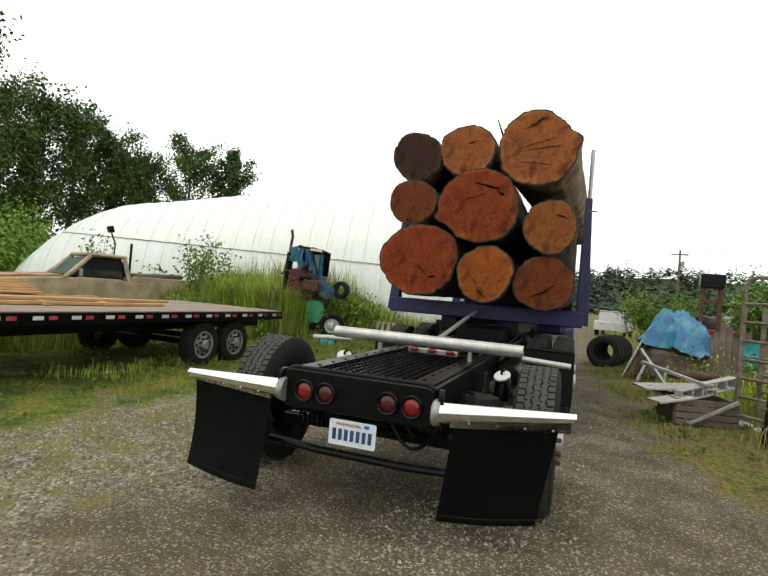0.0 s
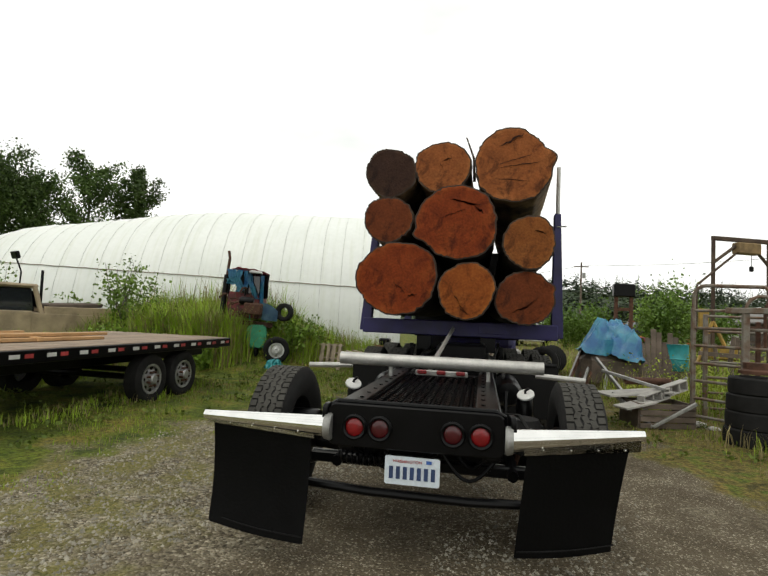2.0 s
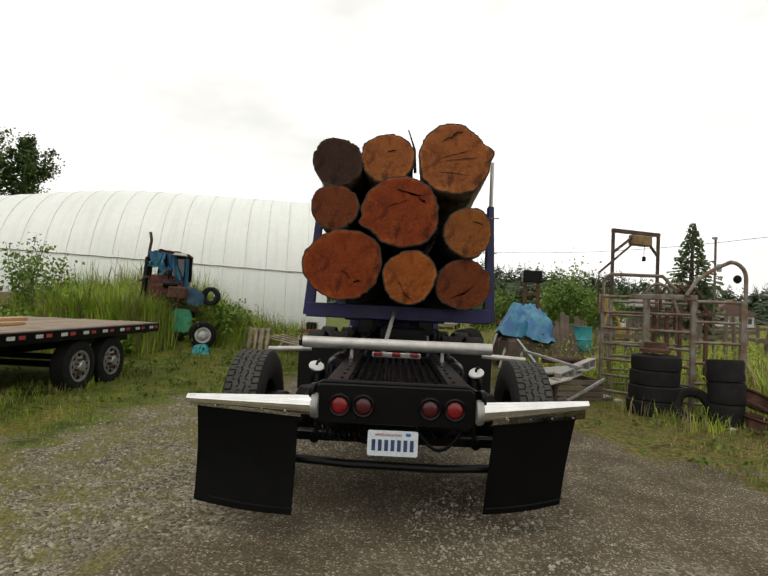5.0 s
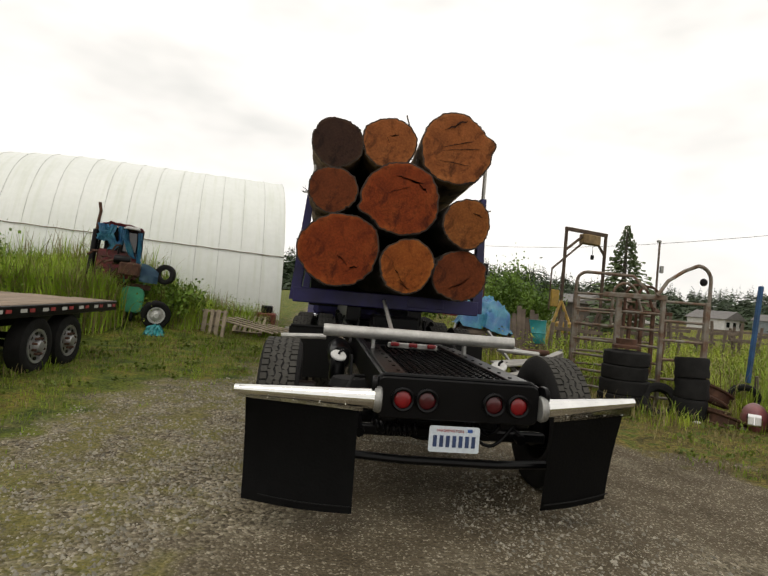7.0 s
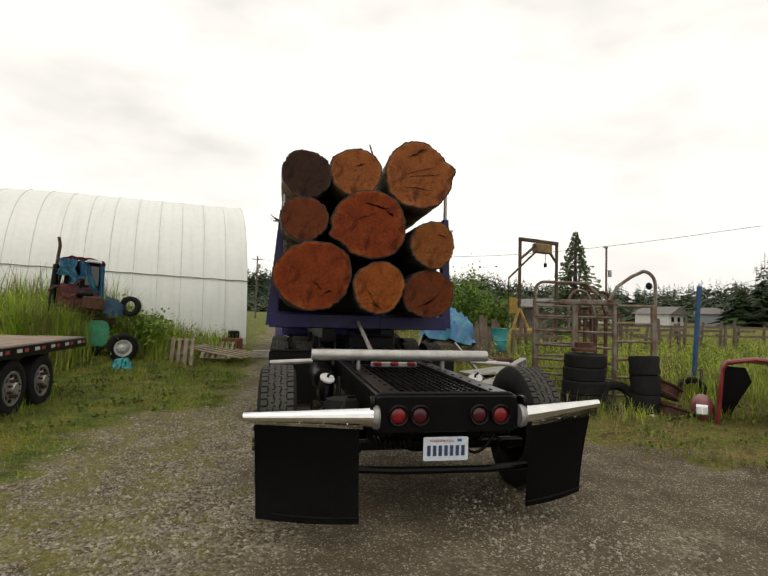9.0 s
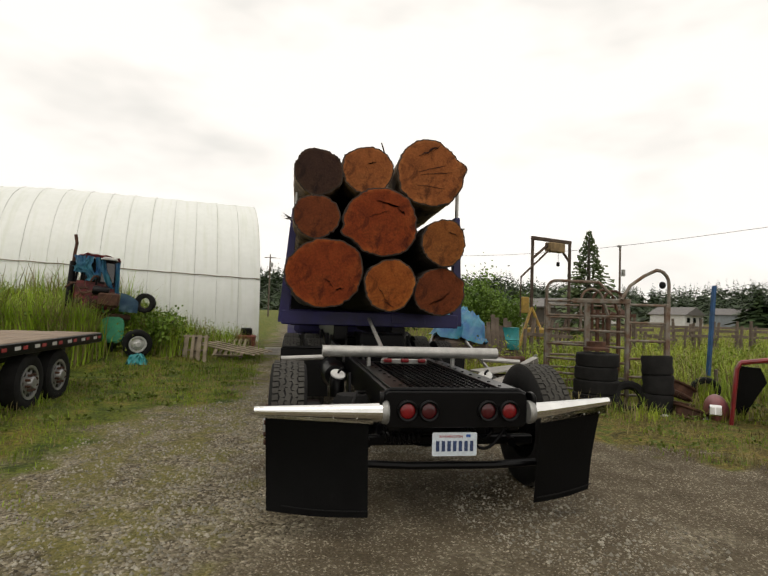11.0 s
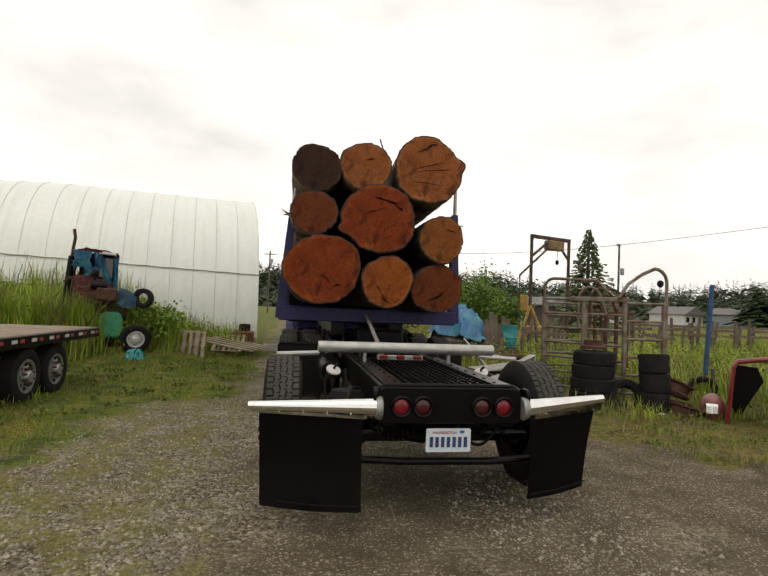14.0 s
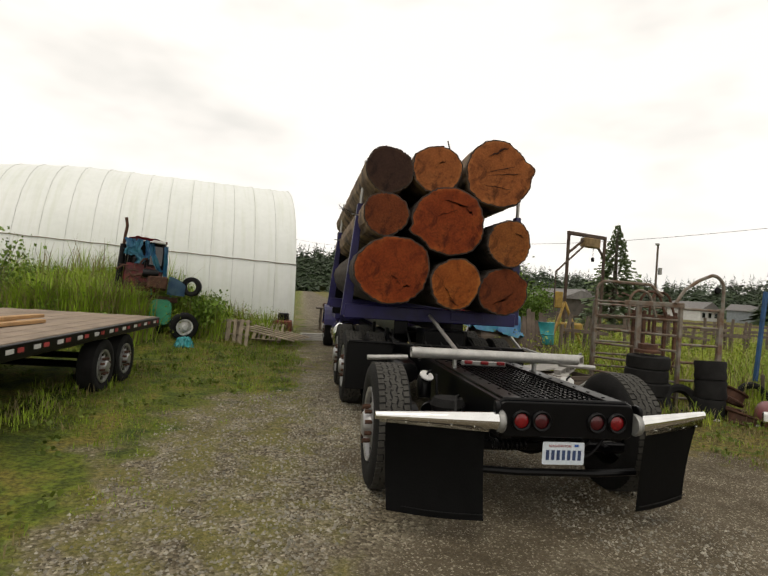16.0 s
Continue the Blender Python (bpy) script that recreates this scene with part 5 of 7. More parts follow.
def wheelbarrow():
    m = Matrix.Translation((-5.0, 9.2, 0.4)) @ Matrix.Rotation(radians(15), 4, "Z") @ Matrix.Scale(0.8, 4)
    w = thing("wheelbarrow", "green wheelbarrow stood on end in the grass", "wheelbarrow", m)
    bm = bmesh.new()
    rows = [[bm.verts.new((x * s, y, z)) for x, y in ((-0.28, -0.16), (0.28, -0.16), (0.28, 0.12), (-0.28, 0.12))] for z, s in ((0.2, 0.7), (0.3, 1.0), (0.75, 1.05), (0.9, 0.75))]
    for a, b in zip(rows, rows[1:]):
        for k in range(4):
            bm.faces.new((a[k], a[(k + 1) % 4], b[(k + 1) % 4], b[k]))
    bm.faces.new(rows[0][::-1])
    bm.faces.new(rows[-1])
    bmesh.ops.bevel(bm, geom=bm.edges[:], offset=0.04, segments=2, affect="EDGES")
    part("tray", bm, GREEN, w, "green tray", smooth=True)
    for s in (-1, 1):
        part("handle", pipe([(s * 0.1, 0.14, 0.15), (s * 0.24, 0.16, 0.9), (s * 0.3, 0.1, 1.35)], 0.018, 8), GREEN, w)
    part("front_wheel", tyre_mesh(0.17, 0.08, 0.09, 0, m=Matrix.Translation((0, 0, 0.1))), [RUBBER, TREAD], w, smooth=True)


wheelbarrow()


def pallet(m, label, group="pallets by the hoop house", wood=PALLET):
    p = thing("pallet", label, "pallet", m, group)
    for k in range(6):
        part("slat", box((0.1 if k % 2 else 0.13, 0.02, 0.95), (-0.5 + 0.2 * k, -0.06, 0.48), 0.004), wood, p)
    for z in (0.05, 0.48, 0.91):
        part("stringer", box((1.15, 0.09, 0.045), (0, 0, z), 0.004), wood, p)
    for k in range(4):
        part("back_slat", box((0.12, 0.02, 0.95), (-0.48 + 0.32 * k, 0.06, 0.48), 0.004), wood, p)
    return p


pallet(Matrix.Translation((-3.52, 9.95, 0.0)) @ Matrix.Rotation(radians(-6), 4, "Z") @ Matrix.Rotation(radians(-14), 4, "X") @ Matrix.Scale(0.76, 4), "weathered wooden pallet leaning upright in the grass")
pallet(Matrix.Translation((-2.75, 11.2, 0.1)) @ Matrix.Rotation(radians(-10), 4, "Z") @ Matrix.Rotation(radians(-52), 4, "X") @ Matrix.Scale(0.7, 4), "weathered pallet tilted low against boards")
pallet(Matrix.Translation((-6.6, 9.6, 0.5)) @ Matrix.Rotation(radians(8), 4, "Z") @ Matrix.Rotation(radians(-30), 4, "X") @ Matrix.Scale(0.7, 4), "grey pallet half hidden in weeds")
for k in range(5):
    board("board", (-3.4 + 0.1 * k, 10.2 + 0.35 * k, 0.5), (-2.0 + 0.1 * k, 10.4 + 0.3 * k, 0.22), 0.14, 0.03, PALLET, "loose grey board propped among pallets", "board", "boards by the hoop house")
for k in range(4):
    board("board", (-1.9 + 0.02 * k, 12.5, 0.08 + 0.05 * k), (-0.9, 12.6 + 0.06 * k, 0.08 + 0.05 * k), 0.16, 0.045, CONCRETE, "pale plank stacked at the hoop house corner", "board", "boards by the hoop house")
board("board", (-7.3, 9.7, 0.75), (-5.2, 9.5, 0.95), 0.12, 0.05, OLDWOOD, "long grey beam lying in the weeds", "board")
board("board", (-7.5, 9.5, 0.6), (-5.3, 9.3, 0.8), 0.16, 0.04, OLDWOOD, "long grey beam lying in the weeds", "board")


def old_stove():
    s = thing("iron_stove", "small rusty red iron stove by the hoop house", "stove", Matrix.Translation((-2.35, 12.0, 0.1)))
    part("stove_body", box((0.5, 0.5, 0.42), (0, 0, 0.33), 0.03), material("rusty_red", (0.24, 0.06, 0.04), 0.8, scale=8), s)
    part("stove_door", box((0.3, 0.03, 0.25), (0, -0.26, 0.33), 0.01), RUST, s)
    part("stove_top", box((0.3, 0.3, 0.2), (0, 0, 0.64), 0.03), BLACK, s)
    for x in (-0.2, 0.2):
        part("leg", box((0.05, 0.4, 0.14), (x, 0, 0.07), 0.01), RUST, s)


old_stove()


def trestle(x, y, label):
    t = thing("work_table", label, "table", Matrix.Translation((x, y, 0)))
    part("table_top", box((2.2, 0.9, 0.06), (0, 0, 0.85), 0.01), OLDWOOD, t)
    for dx in (-0.9, 0.9):
        for dy in (-0.35, 0.35):
            part("leg", box((0.07, 0.07, 0.85), (dx, dy, 0.42), 0.006), OLDWOOD, t)
    part("shelf", box((2.0, 0.7, 0.04), (0, 0, 0.35), 0.008), OLDWOOD, t)
    part("table_clutter", box((1.5, 0.5, 0.16), (-0.1, 0, 0.97), 0.05), RUST, t)


trestle(-0.2, 17.5, "low rough wooden work table with scrap, behind the hoop house")


# ---- right side of the yard ----
def cattle_gate():
    g = thing("cattle_gate", "grey steel cattle crush gate with curved top bars", "gate", Matrix.Translation((-0.5, -0.3, 0)))
    grey = material("weathered_gate_steel", (0.27, 0.25, 0.21), 0.7, 0.3, tint=(0.17, 0.1, 0.06), scale=7)
    A, B, C = Vector((3.85, 5.75, 0)), Vector((4.72, 4.7, 0)), Vector((5.35, 4.6, 0))
    D = Vector((5.7, 6.4, 0))
    for a, b, n, top in ((A, B, 7, 1.75), (B, C, 6, 1.7), (A + Vector((0.5, 0.9, 0)), D, 7, 1.7)):
        for p in ((a, b) if a is not B else (b,)):
            part("gate_post", box((0.06, 0.06, top), (p.x, p.y, top / 2), 0.008), grey, g)
        for k in range(n):
            z = 0.22 + (top - 0.25) * k / (n - 1)
            part("gate_bar", pipe([a + Vector((0, 0, z)), b + Vector((0, 0, z))], 0.021, 8), grey, g)
    part("head_bar", box((0.9, 0.06, 0.08), ((4.1 + B.x) / 2, 4.95, 1.72), 0.01, Matrix.Rotation(math.atan2(-0.5, 0.6), 4, "Z")), grey, g)
    part("centre_plate", box((0.09, 0.05, 1.3), (4.25, 5.1, 1.1), 0.01), grey, g)
    part("curved_bar", pipe([A + Vector((0, 0, 1.6))] + arc(A + Vector((0.13, -0.1, 1.92)), 0.16, 180, 90, 5, (0.78, -0.62, 0), UP) + [A + Vector((0.7, -0.5, 2.05)), A + Vector((0.85, -0.62, 1.85))], 0.028, 8), grey, g, "bent top tube")
    part("curved_bar", pipe([B + Vector((-0.1, 0, 1.75)), B + Vector((0.05, 0, 1.98)), B + Vector((0.3, 0, 2.15)), C + Vector((-0.18, 0, 2.24))] + arc(C + Vector((-0.18, 0, 2.02)), 0.22, 90, 0, 5, (1, 0, 0), UP) + [C + Vector((0.04, 0, 0.1))], 0.028, 8), grey, g, "bent top tube")
    for k in range(3):
        part("curved_bar", pipe([(4.6 + 0.35 * k, 5.9 + 0.2 * k, 1.2)] + arc((4.82 + 0.35 * k, 5.9 + 0.2 * k, 1.75), 0.22, 180, 30, 6, (1, 0, 0), UP) + [(5.15 + 0.35 * k, 5.9 + 0.2 * k, 1.5)], 0.025, 8), RUST if k else grey, g)
    knob = ring_solid([(0, -0.03), (0.05, -0.02), (0.06, 0.0), (0.05, 0.02), (0, 0.03)], 14, None, Matrix.Translation((C.x - 0.1, C.y - 0.03, 2.0)) @ Matrix.Rotation(radians(90), 4, "Z"))
    part("pulley", knob, BLACK, g, smooth=True)
    for k in range(5):
        x = 4.9 + 0.22 * k
        part("rusty_upright", box((0.06, 0.05, 1.2), (x, 6.2, 1.0), 0.006), RUST, g)
    part("rusty_rail", box((1.2, 0.05, 0.06), (5.3, 6.17, 1.5), 0.006), RUST, g)


cattle_gate()
for k in range(4):
    loose_tyre(Matrix.Translation((3.75 + 0.02 * (k % 2), 4.51, 0.14 + 0.21 * k)) @ Matrix.Rotation(radians(90), 4, "Y") @ Matrix.Rotation(k, 4, "X"), 0.33 + 0.03 * (k < 2), 0.22, "black worn tyre in a stack in the grass", group="stacked tyres")
hub = link("brake_hub", ring_solid([(0, 0), (0.2, 0), (0.2, 0.04), (0.15, 0.06), (0.15, 0.14), (0, 0.14)], 20, None, Matrix.Translation((4.02, 4.7, 0.92)) @ Matrix.Rotation(radians(-90), 4, "Y")), RUST, smooth=True)
hub.matrix_basis = Matrix.Translation((-0.27, -0.19, 0))
tagged(hub, "rusty brake hub lying on the tyre stack", "brake hub")
loose_tyre(Matrix.Translation((4.1, 4.15, 0.22)) @ Matrix.Rotation(radians(70), 4, "Z") @ Matrix.Rotation(radians(25), 4, "Y"), 0.26, 0.16, "small black tyre leaning on the stack")
for k in range(3):
    d = ring_solid([(0.2, 0), (0.215, 0.0), (0.225, 0.05), (0.21, 0.14), (0.225, 0.24), (0.21, 0.28), (0.19, 0.28), (0.2, 0)], 24, None, Matrix.Translation((4.36 + 0.015 * (k % 2), 3.85, 0.05 + 0.285 * k)) @ Matrix.Rotation(radians(-90), 4, "Y") @ Matrix.Rotation(0.05 * k, 4, "Z"))
    ob = link("scrap_ring", d, RUBBER, smooth=True)
    tagged(ob, "dark split wheel rim stacked on others", "scrap metal", "stacked rims")
for k, (x, y, z, r) in enumerate(((4.72, 3.9, 0.12, 0.25), (4.67, 3.55, 0.08, 0.24), (4.79, 3.95, 0.38, 0.24))):
    d = ring_solid([(r * 0.7, -0.08), (r, -0.09), (r, -0.07), (r * 0.85, -0.05), (r * 0.85, 0.05), (r, 0.07), (r, 0.09), (r * 0.7, 0.08), (r * 0.6, 0.0), (r * 0.7, -0.08)], 24, None, Matrix.Translation((x, y, z)) @ Matrix.Rotation(radians(-80 + 8 * k), 4, "Y"))
    tagged(link("scrap_ring", d, RUST, smooth=True), "rusty bare wheel rim lying in the grass", "scrap metal", "loose rims")
loose_tyre(Matrix.Translation((6.1, 4.9, 0.22)) @ Matrix.Rotation(radians(60), 4, "Z"), 0.24, 0.18, "small grey tyre standing in weeds")
for k, (x, y, s) in enumerate(((4.6, 3.55, 0.09), (4.75, 3.4, 0.06), (3.45, 5.6, 0.1), (3.6, 5.4, 0.07), (4.3, 3.6, 0.05), (5.0, 3.35, 0.06))):
    bm = bmesh.new()
    bmesh.ops.create_icosphere(bm, subdivisions=1, radius=s, matrix=Matrix.Diagonal((1.6, 1.1, 0.5, 1)))
    for v in bm.verts:
        v.co *= 1 + 0.25 * noise.noise(v.co * 12 + Vector((k, 0, 0)))
    ob = link("rubble_stone", bm, CONCRETE)
    ob.matrix_basis = Matrix.Translation((x, y, s * 0.4 + 0.03))
    tagged(ob, "broken grey lump of rubble in the grass", "stone", "rubble")


def hoist_gantry():
    g = thing("hoist_gantry", "rusty steel lifting gantry with a chain hoist", "gantry", Matrix())
    a, b = Vector((6.15, 12.0, 0)), Vector((7.72, 12.6, 0))
    h = 3.84
    brown = material("brown_gantry_paint", (0.11, 0.075, 0.05), 0.8, 0.2, tint=(0.06, 0.035, 0.025), scale=5)
    for p in (a, b):
        part("leg", box((0.08, 0.08, h), (p.x, p.y, h / 2), 0.01), brown, g)
    d = (b - a).normalized()
    turn = Matrix.Rotation(math.atan2(d.y, d.x), 4, "Z")
    part("top_beam", box(((b - a).length + 0.08, 0.1, 0.11), ((a + b) / 2 + Vector((0, 0, h))), 0.012, turn), brown, g)
    part("brace", pipe([a + Vector((0, 0, 3.2)), a + d * 0.75 + Vector((0, 0, h - 0.1))], 0.04, 6), brown, g)
    part("brace", pipe([b + Vector((0, 0, 3.2)), b - d * 0.55 + Vector((0, 0, h - 0.1))], 0.04, 6), brown, g)
    part("outrigger", pipe([a + Vector((-0.45, -0.2, 2.6)), a + d * 0.9 + Vector((0, 0, 3.65))], 0.03, 6), brown, g)
    part("outrigger_drop", pipe([a + Vector((-0.45, -0.2, 1.4)), a + Vector((-0.45, -0.2, 2.6))], 0.02, 6), brown, g)
    trolley = part("hoist_trolley", box((0.7, 0.25, 0.3), (a + d * 1.0 + Vector((0, 0, h - 0.22))), 0.03, turn), material("ochre_hoist", (0.3, 0.2, 0.09), 0.8, scale=8), g)
    c = a + d * 1.15
    part("chain", pipe([c + Vector((0, 0, h - 0.3)), c + Vector((0, 0, 3.15))], 0.008, 5), BLACK, trolley)
    part("hook_block", box((0.1, 0.07, 0.14), c + Vector((0, 0, 3.1)), 0.02), BLACK, trolley)
    for s in (-1, 1):
        part("a_leg", pipe([a + Vector((0, 0, 1.7)), a + Vector((s * 0.65, -0.3, 0))], 0.045, 6), YELLOW, g, "yellow splayed leg")
    part("yellow_panel", box((0.25, 0.06, 0.5), a + Vector((-0.25, -0.1, 1.75)), 0.02), YELLOW, g)
    part("a_leg", pipe([b + Vector((0, 0, 1.6)), b + Vector((-0.6, -0.2, 0))], 0.04, 6), brown, g)
    part("winch", box((0.6, 0.4, 0.35), a + Vector((0.1, -0.3, 0.9)), 0.05), YELLOW, g)


hoist_gantry()

ob = link("blue_post", box((0.065, 0.065, 1.6), bevel=0.01), material("blue_post_paint", (0.012, 0.085, 0.22), 0.55, scale=5))
ob.matrix_basis = Matrix.Translation((6.2, 4.9, 1.28)) @ Matrix.Rotation(radians(4), 4, "Y")
tagged(ob, "leaning square blue steel post in the weeds", "post")
ob2 = link("steel_stake", pipe([(6.32, 4.9, 0.0), (6.28, 4.88, 0.6)], 0.03, 6), OLDWOOD)
tagged(ob2, "weathered wooden stake carrying the blue post", "post")

# rough timber posts and rails
for k in range(26):
    x = 4.6 + 0.42 * k + rnd.uniform(-0.15, 0.15)
    y = 9.6 + 0.14 * k + rnd.uniform(-0.4, 0.5)
    h = rnd.uniform(0.95, 1.55)
    b = pipe([(0, 0, -0.05), (rnd.uniform(-0.04, 0.04), 0, h * 0.6), (rnd.uniform(-0.08, 0.08), 0, h)], rnd.uniform(0.05, 0.085), 7, r_end=0.045)
    ob = link("fence_post", b, OLDWOOD)
    ob.matrix_basis = Matrix.Translation((x, y, 0.02))
    tagged(ob, "rough weathered timber fence post", "fence post", "rough fence")
for k in range(10):
    x = 5.0 + 1.1 * k
    z = 0.95 + 0.15 * (k % 2)
    board("fence_rail", (x, 9.75 + 0.36 * k, z), (x + 1.3, 9.8 + 0.4 * k, z + rnd.uniform(-0.2, 0.1)), 0.04, 0.09, OLDWOOD, "weathered rail between rough posts", "fence rail", "rough fence")
for k in range(16):
    x = 11 + 3.2 * k
    ob = link("fence_post", box((0.12, 0.12, 1.25), (0, 0, 0.6), 0.015), OLDWOOD)
    ob.matrix_basis = Matrix.Translation((x, 22 + 0.25 * k, 0))
    tagged(ob, "timber post of a paddock fence", "fence post", "paddock fence")
    if k < 15:
        for z in (0.55, 1.05):
            board("fence_rail", (x, 21.93 + 0.25 * k, z), (x + 3.2, 22.18 + 0.25 * k, z), 0.04, 0.12, OLDWOOD, "timber rail of a paddock fence", "fence rail", "paddock fence")

# heap under the blue tarpaulin
tarp_sheet("tarpaulin", pose(3.35, 10.5, 0.72, 0, 8, -12), 1.75, 1.4, 0.75, "blue tarpaulin draped over a heap of scrap", 12, drape=0.4)
heap = link("old_timber", box((1.5, 1.2, 0.9), (3.4, 10.6, 0.4), 0.2), OLDWOOD)
tagged(heap, "dark heap of timber scrap beneath a tarpaulin", "timber pile")
for k in range(9):
    a = (2.25 + 0.12 * k + rnd.uniform(-0.1, 0.1), 9.9 + rnd.uniform(-0.3, 0.4), 0.02)
    c = (2.9 + 0.1 * k, 11.0 + rnd.uniform(-0.2, 0.3), rnd.uniform(1.1, 1.6))
    ob = link("leaning_pole", pipe([a, c], 0.035, 6), RUST if k % 3 else STEEL)
    tagged(ob, "rusty pole leaning on the scrap heap", "pole", "leaning poles")
for k in range(8):
    board("plank", (3.95 + 0.11 * k, 10.0, 0.02), (4.0 + 0.12 * k, 10.3, rnd.uniform(0.9, 1.45)), 0.11, 0.03, OLDWOOD, "dark plank stood upright beside the heap", "plank", "upright planks")
drum = link("barrel", ring_solid([(0, 0), (0.24, 0), (0.25, 0.02), (0.24, 0.25), (0.255, 0.27), (0.24, 0.29), (0.24, 0.58), (0.25, 0.6), (0, 0.6)], 24, None, Matrix.Translation((4.75, 10.3, 0.5)) @ Matrix.Rotation(radians(-90), 4, "Y")), TEAL, smooth=True)
tagged(drum, "teal plastic barrel on timber among posts", "barrel")
board("beam", (4.45, 10.25, 0.25), (5.05, 10.3, 0.25), 0.4, 0.5, OLDWOOD, "dark timber block under the barrel", "beam")
for k in range(5):
    loose_tyre(Matrix.Translation((2.0 + 0.1 * k, 12.2 + 0.33 * k, 0.4)) @ Matrix.Rotation(radians(78 + 4 * k), 4, "Z") @ Matrix.Rotation(radians(12), 4, "Y"), 0.42, 0.24, "worn truck tyre leaning in a row in grass", group="leaning tyres")
board("panel", (2.15, 5.6, 0.42), (3.1, 5.85, 0.5), 0.5, 0.03, CONCRETE, "pale flat panel lying on a crate", "panel")
board("panel", (2.3, 5.15, 0.3), (2.75, 5.35, 0.39), 0.3, 0.03, CONCRETE, "pale broken panel lying on a crate", "panel")
crate = thing("crate", "old dark timber crate carrying scrap panels", "crate", Matrix.Translation((2.9, 5.55, 0.02)) @ Matrix.Rotation(radians(12), 4, "Z") @ Matrix.Diagonal((1, 1, 0.6, 1)))
for q in range(4):
    part("crate_board", box((0.8, 0.03, 0.12), (0, -0.3, 0.08 + 0.15 * q), 0.004), OLDWOOD, crate)
    part("crate_board", box((0.8, 0.03, 0.12), (0, 0.3, 0.08 + 0.15 * q), 0.004), OLDWOOD, crate)
for q in (-1, 1):
    part("crate_end", box((0.03, 0.57, 0.58), (q * 0.4, 0, 0.3), 0.004), OLDWOOD, crate)
for k in range(2):
    b = bmesh.new()
    L = 0.62
    for dz in (-0.07, 0.07):
        box((L, 0.12, 0.02), (0, 0, dz), 0.003, None, b)
    for q in range(4):
        box((0.025, 0.12, 0.14), (-L / 2 + 0.0125 + q * (L - 0.025) / 3, 0, 0), 0.003, None, b)
    ob = link("hollow_channel", b, CONCRETE)
    ob.matrix_basis = Matrix.Translation((2.85 + 0.34 * k, 5.5 + 0.3 * k, 0.44 + 0.1 * k)) @ Matrix.Rotation(radians(40), 4, "Z") @ Matrix.Rotation(radians(-10), 4, "Y")
    tagged(ob, "pale hollow steel channel with square cells", "channel")
for a, c in (((2.3, 5.6, 0.45), (2.75, 5.2, 0.05)), ((2.75, 5.2, 0.05), (3.3, 5.15, 0.42)), ((2.2, 5.9, 0.75), (3.0, 5.5, 0.55)), ((2.25, 6.6, 0.9), (2.8, 6.0, 0.1)), ((2.9, 6.4, 0.05), (3.5, 6.1, 0.7))):
    board("steel_channel", a, c, 0.06, 0.045, STEEL, "bent grey steel channel on the scrap pile", "channel", "scrap channels")
b = ring_solid([(0.05, 0), (0.06, 0), (0.06, 0.7), (0.05, 0.7), (0.05, 0)], 18, None, Matrix.Translation((2.6, 6.1, 0.6)) @ Matrix.Rotation(radians(10), 4, "Z"))
tagged(link("rusty_pipe", b, RUST, smooth=True), "short rusty pipe lying on scrap", "pipe")


def red_bonnet():
    m = Matrix.Translation((5.25, 2.8, 0.03)) @ Matrix.Rotation(radians(-38), 4, "Z") @ Matrix.Diagonal((0.8, 1.15, 0.98, 1.0))
    r = thing("truck_bonnet", "red fibreglass truck front with fenders, stood on the grass", "truck bonnet", m)
    prof = [(-0.54, 0.0), (-0.5, 0.4), (-0.46, 0.79), (-0.4, 0.88), (0.0, 0.94), (0.4, 0.92), (0.48, 0.83), (0.51, 0.4), (0.54, 0.0)]
    bm = bmesh.new()
    rows = []
    for i in range(7):
        t = i / 6
        rows.append([bm.verts.new((x * (1 - 0.12 * t), 0.8 * t, z * (1 - 0.12 * t * t) + 0.03 * t)) for x, z in prof])
    for a, b in zip(rows, rows[1:]):
        for k in range(len(prof) - 1):
            f = bm.faces.new((a[k], b[k], b[k + 1], a[k + 1]))
            f.material_index = 1 if k in (3, 4) else 0
    bmesh.ops.recalc_face_normals(bm, faces=bm.faces[:])
    bmesh.ops.solidify(bm, geom=bm.faces[:], thickness=0.03)
    part("shell", bm, [DARKRED, material("peeling_pale_paint", (0.74, 0.7, 0.66), 0.6, tint=(0.5, 0.34, 0.31), scale=5)], r, "dark red shell with peeling top", smooth=True)
    lip = pipe([(x * 1.0, -0.01, z) for x, z in prof], 0.035, 8)
    part("rim_flange", lip, DARKRED, r, smooth=True)
    part("lining", plate([(-0.44, 0.02), (-0.22, 0.02), (-0.05, 0.3), (0.12, 0.55), (0.02, 0.76), (-0.38, 0.78)], 0.02, Matrix.Translation((-0.02, 0.7, 0))), BLACK, r, "black inner lining")
    for s in (-1, 1):
        bm = bmesh.new()
        bmesh.ops.create_uvsphere(bm, u_segments=18, v_segments=10, radius=0.3, matrix=Matrix.Translation((s * 0.72, 0.5, 0.1)) @ Matrix.Diagonal((0.7, 1.45, 0.78, 1)))
        f = part("fender", bm, material("faded_pink_red", (0.3, 0.09, 0.095), 0.5, scale=4), r, "faded red fender", smooth=True)
        part("headlamp_bezel", box((0.22, 0.06, 0.16), (s * 0.76, 0.1, 0.16), 0.02, Matrix.Rotation(radians(-12), 4, "X")), CHROME, f)
        for q in (-1, 1):
            part("headlamp", box((0.085, 0.02, 0.11), (s * 0.76 + q * 0.05, 0.06, 0.16), 0.01, Matrix.Rotation(radians(-12), 4, "X")), WHITEP, f, "rectangular headlamp")


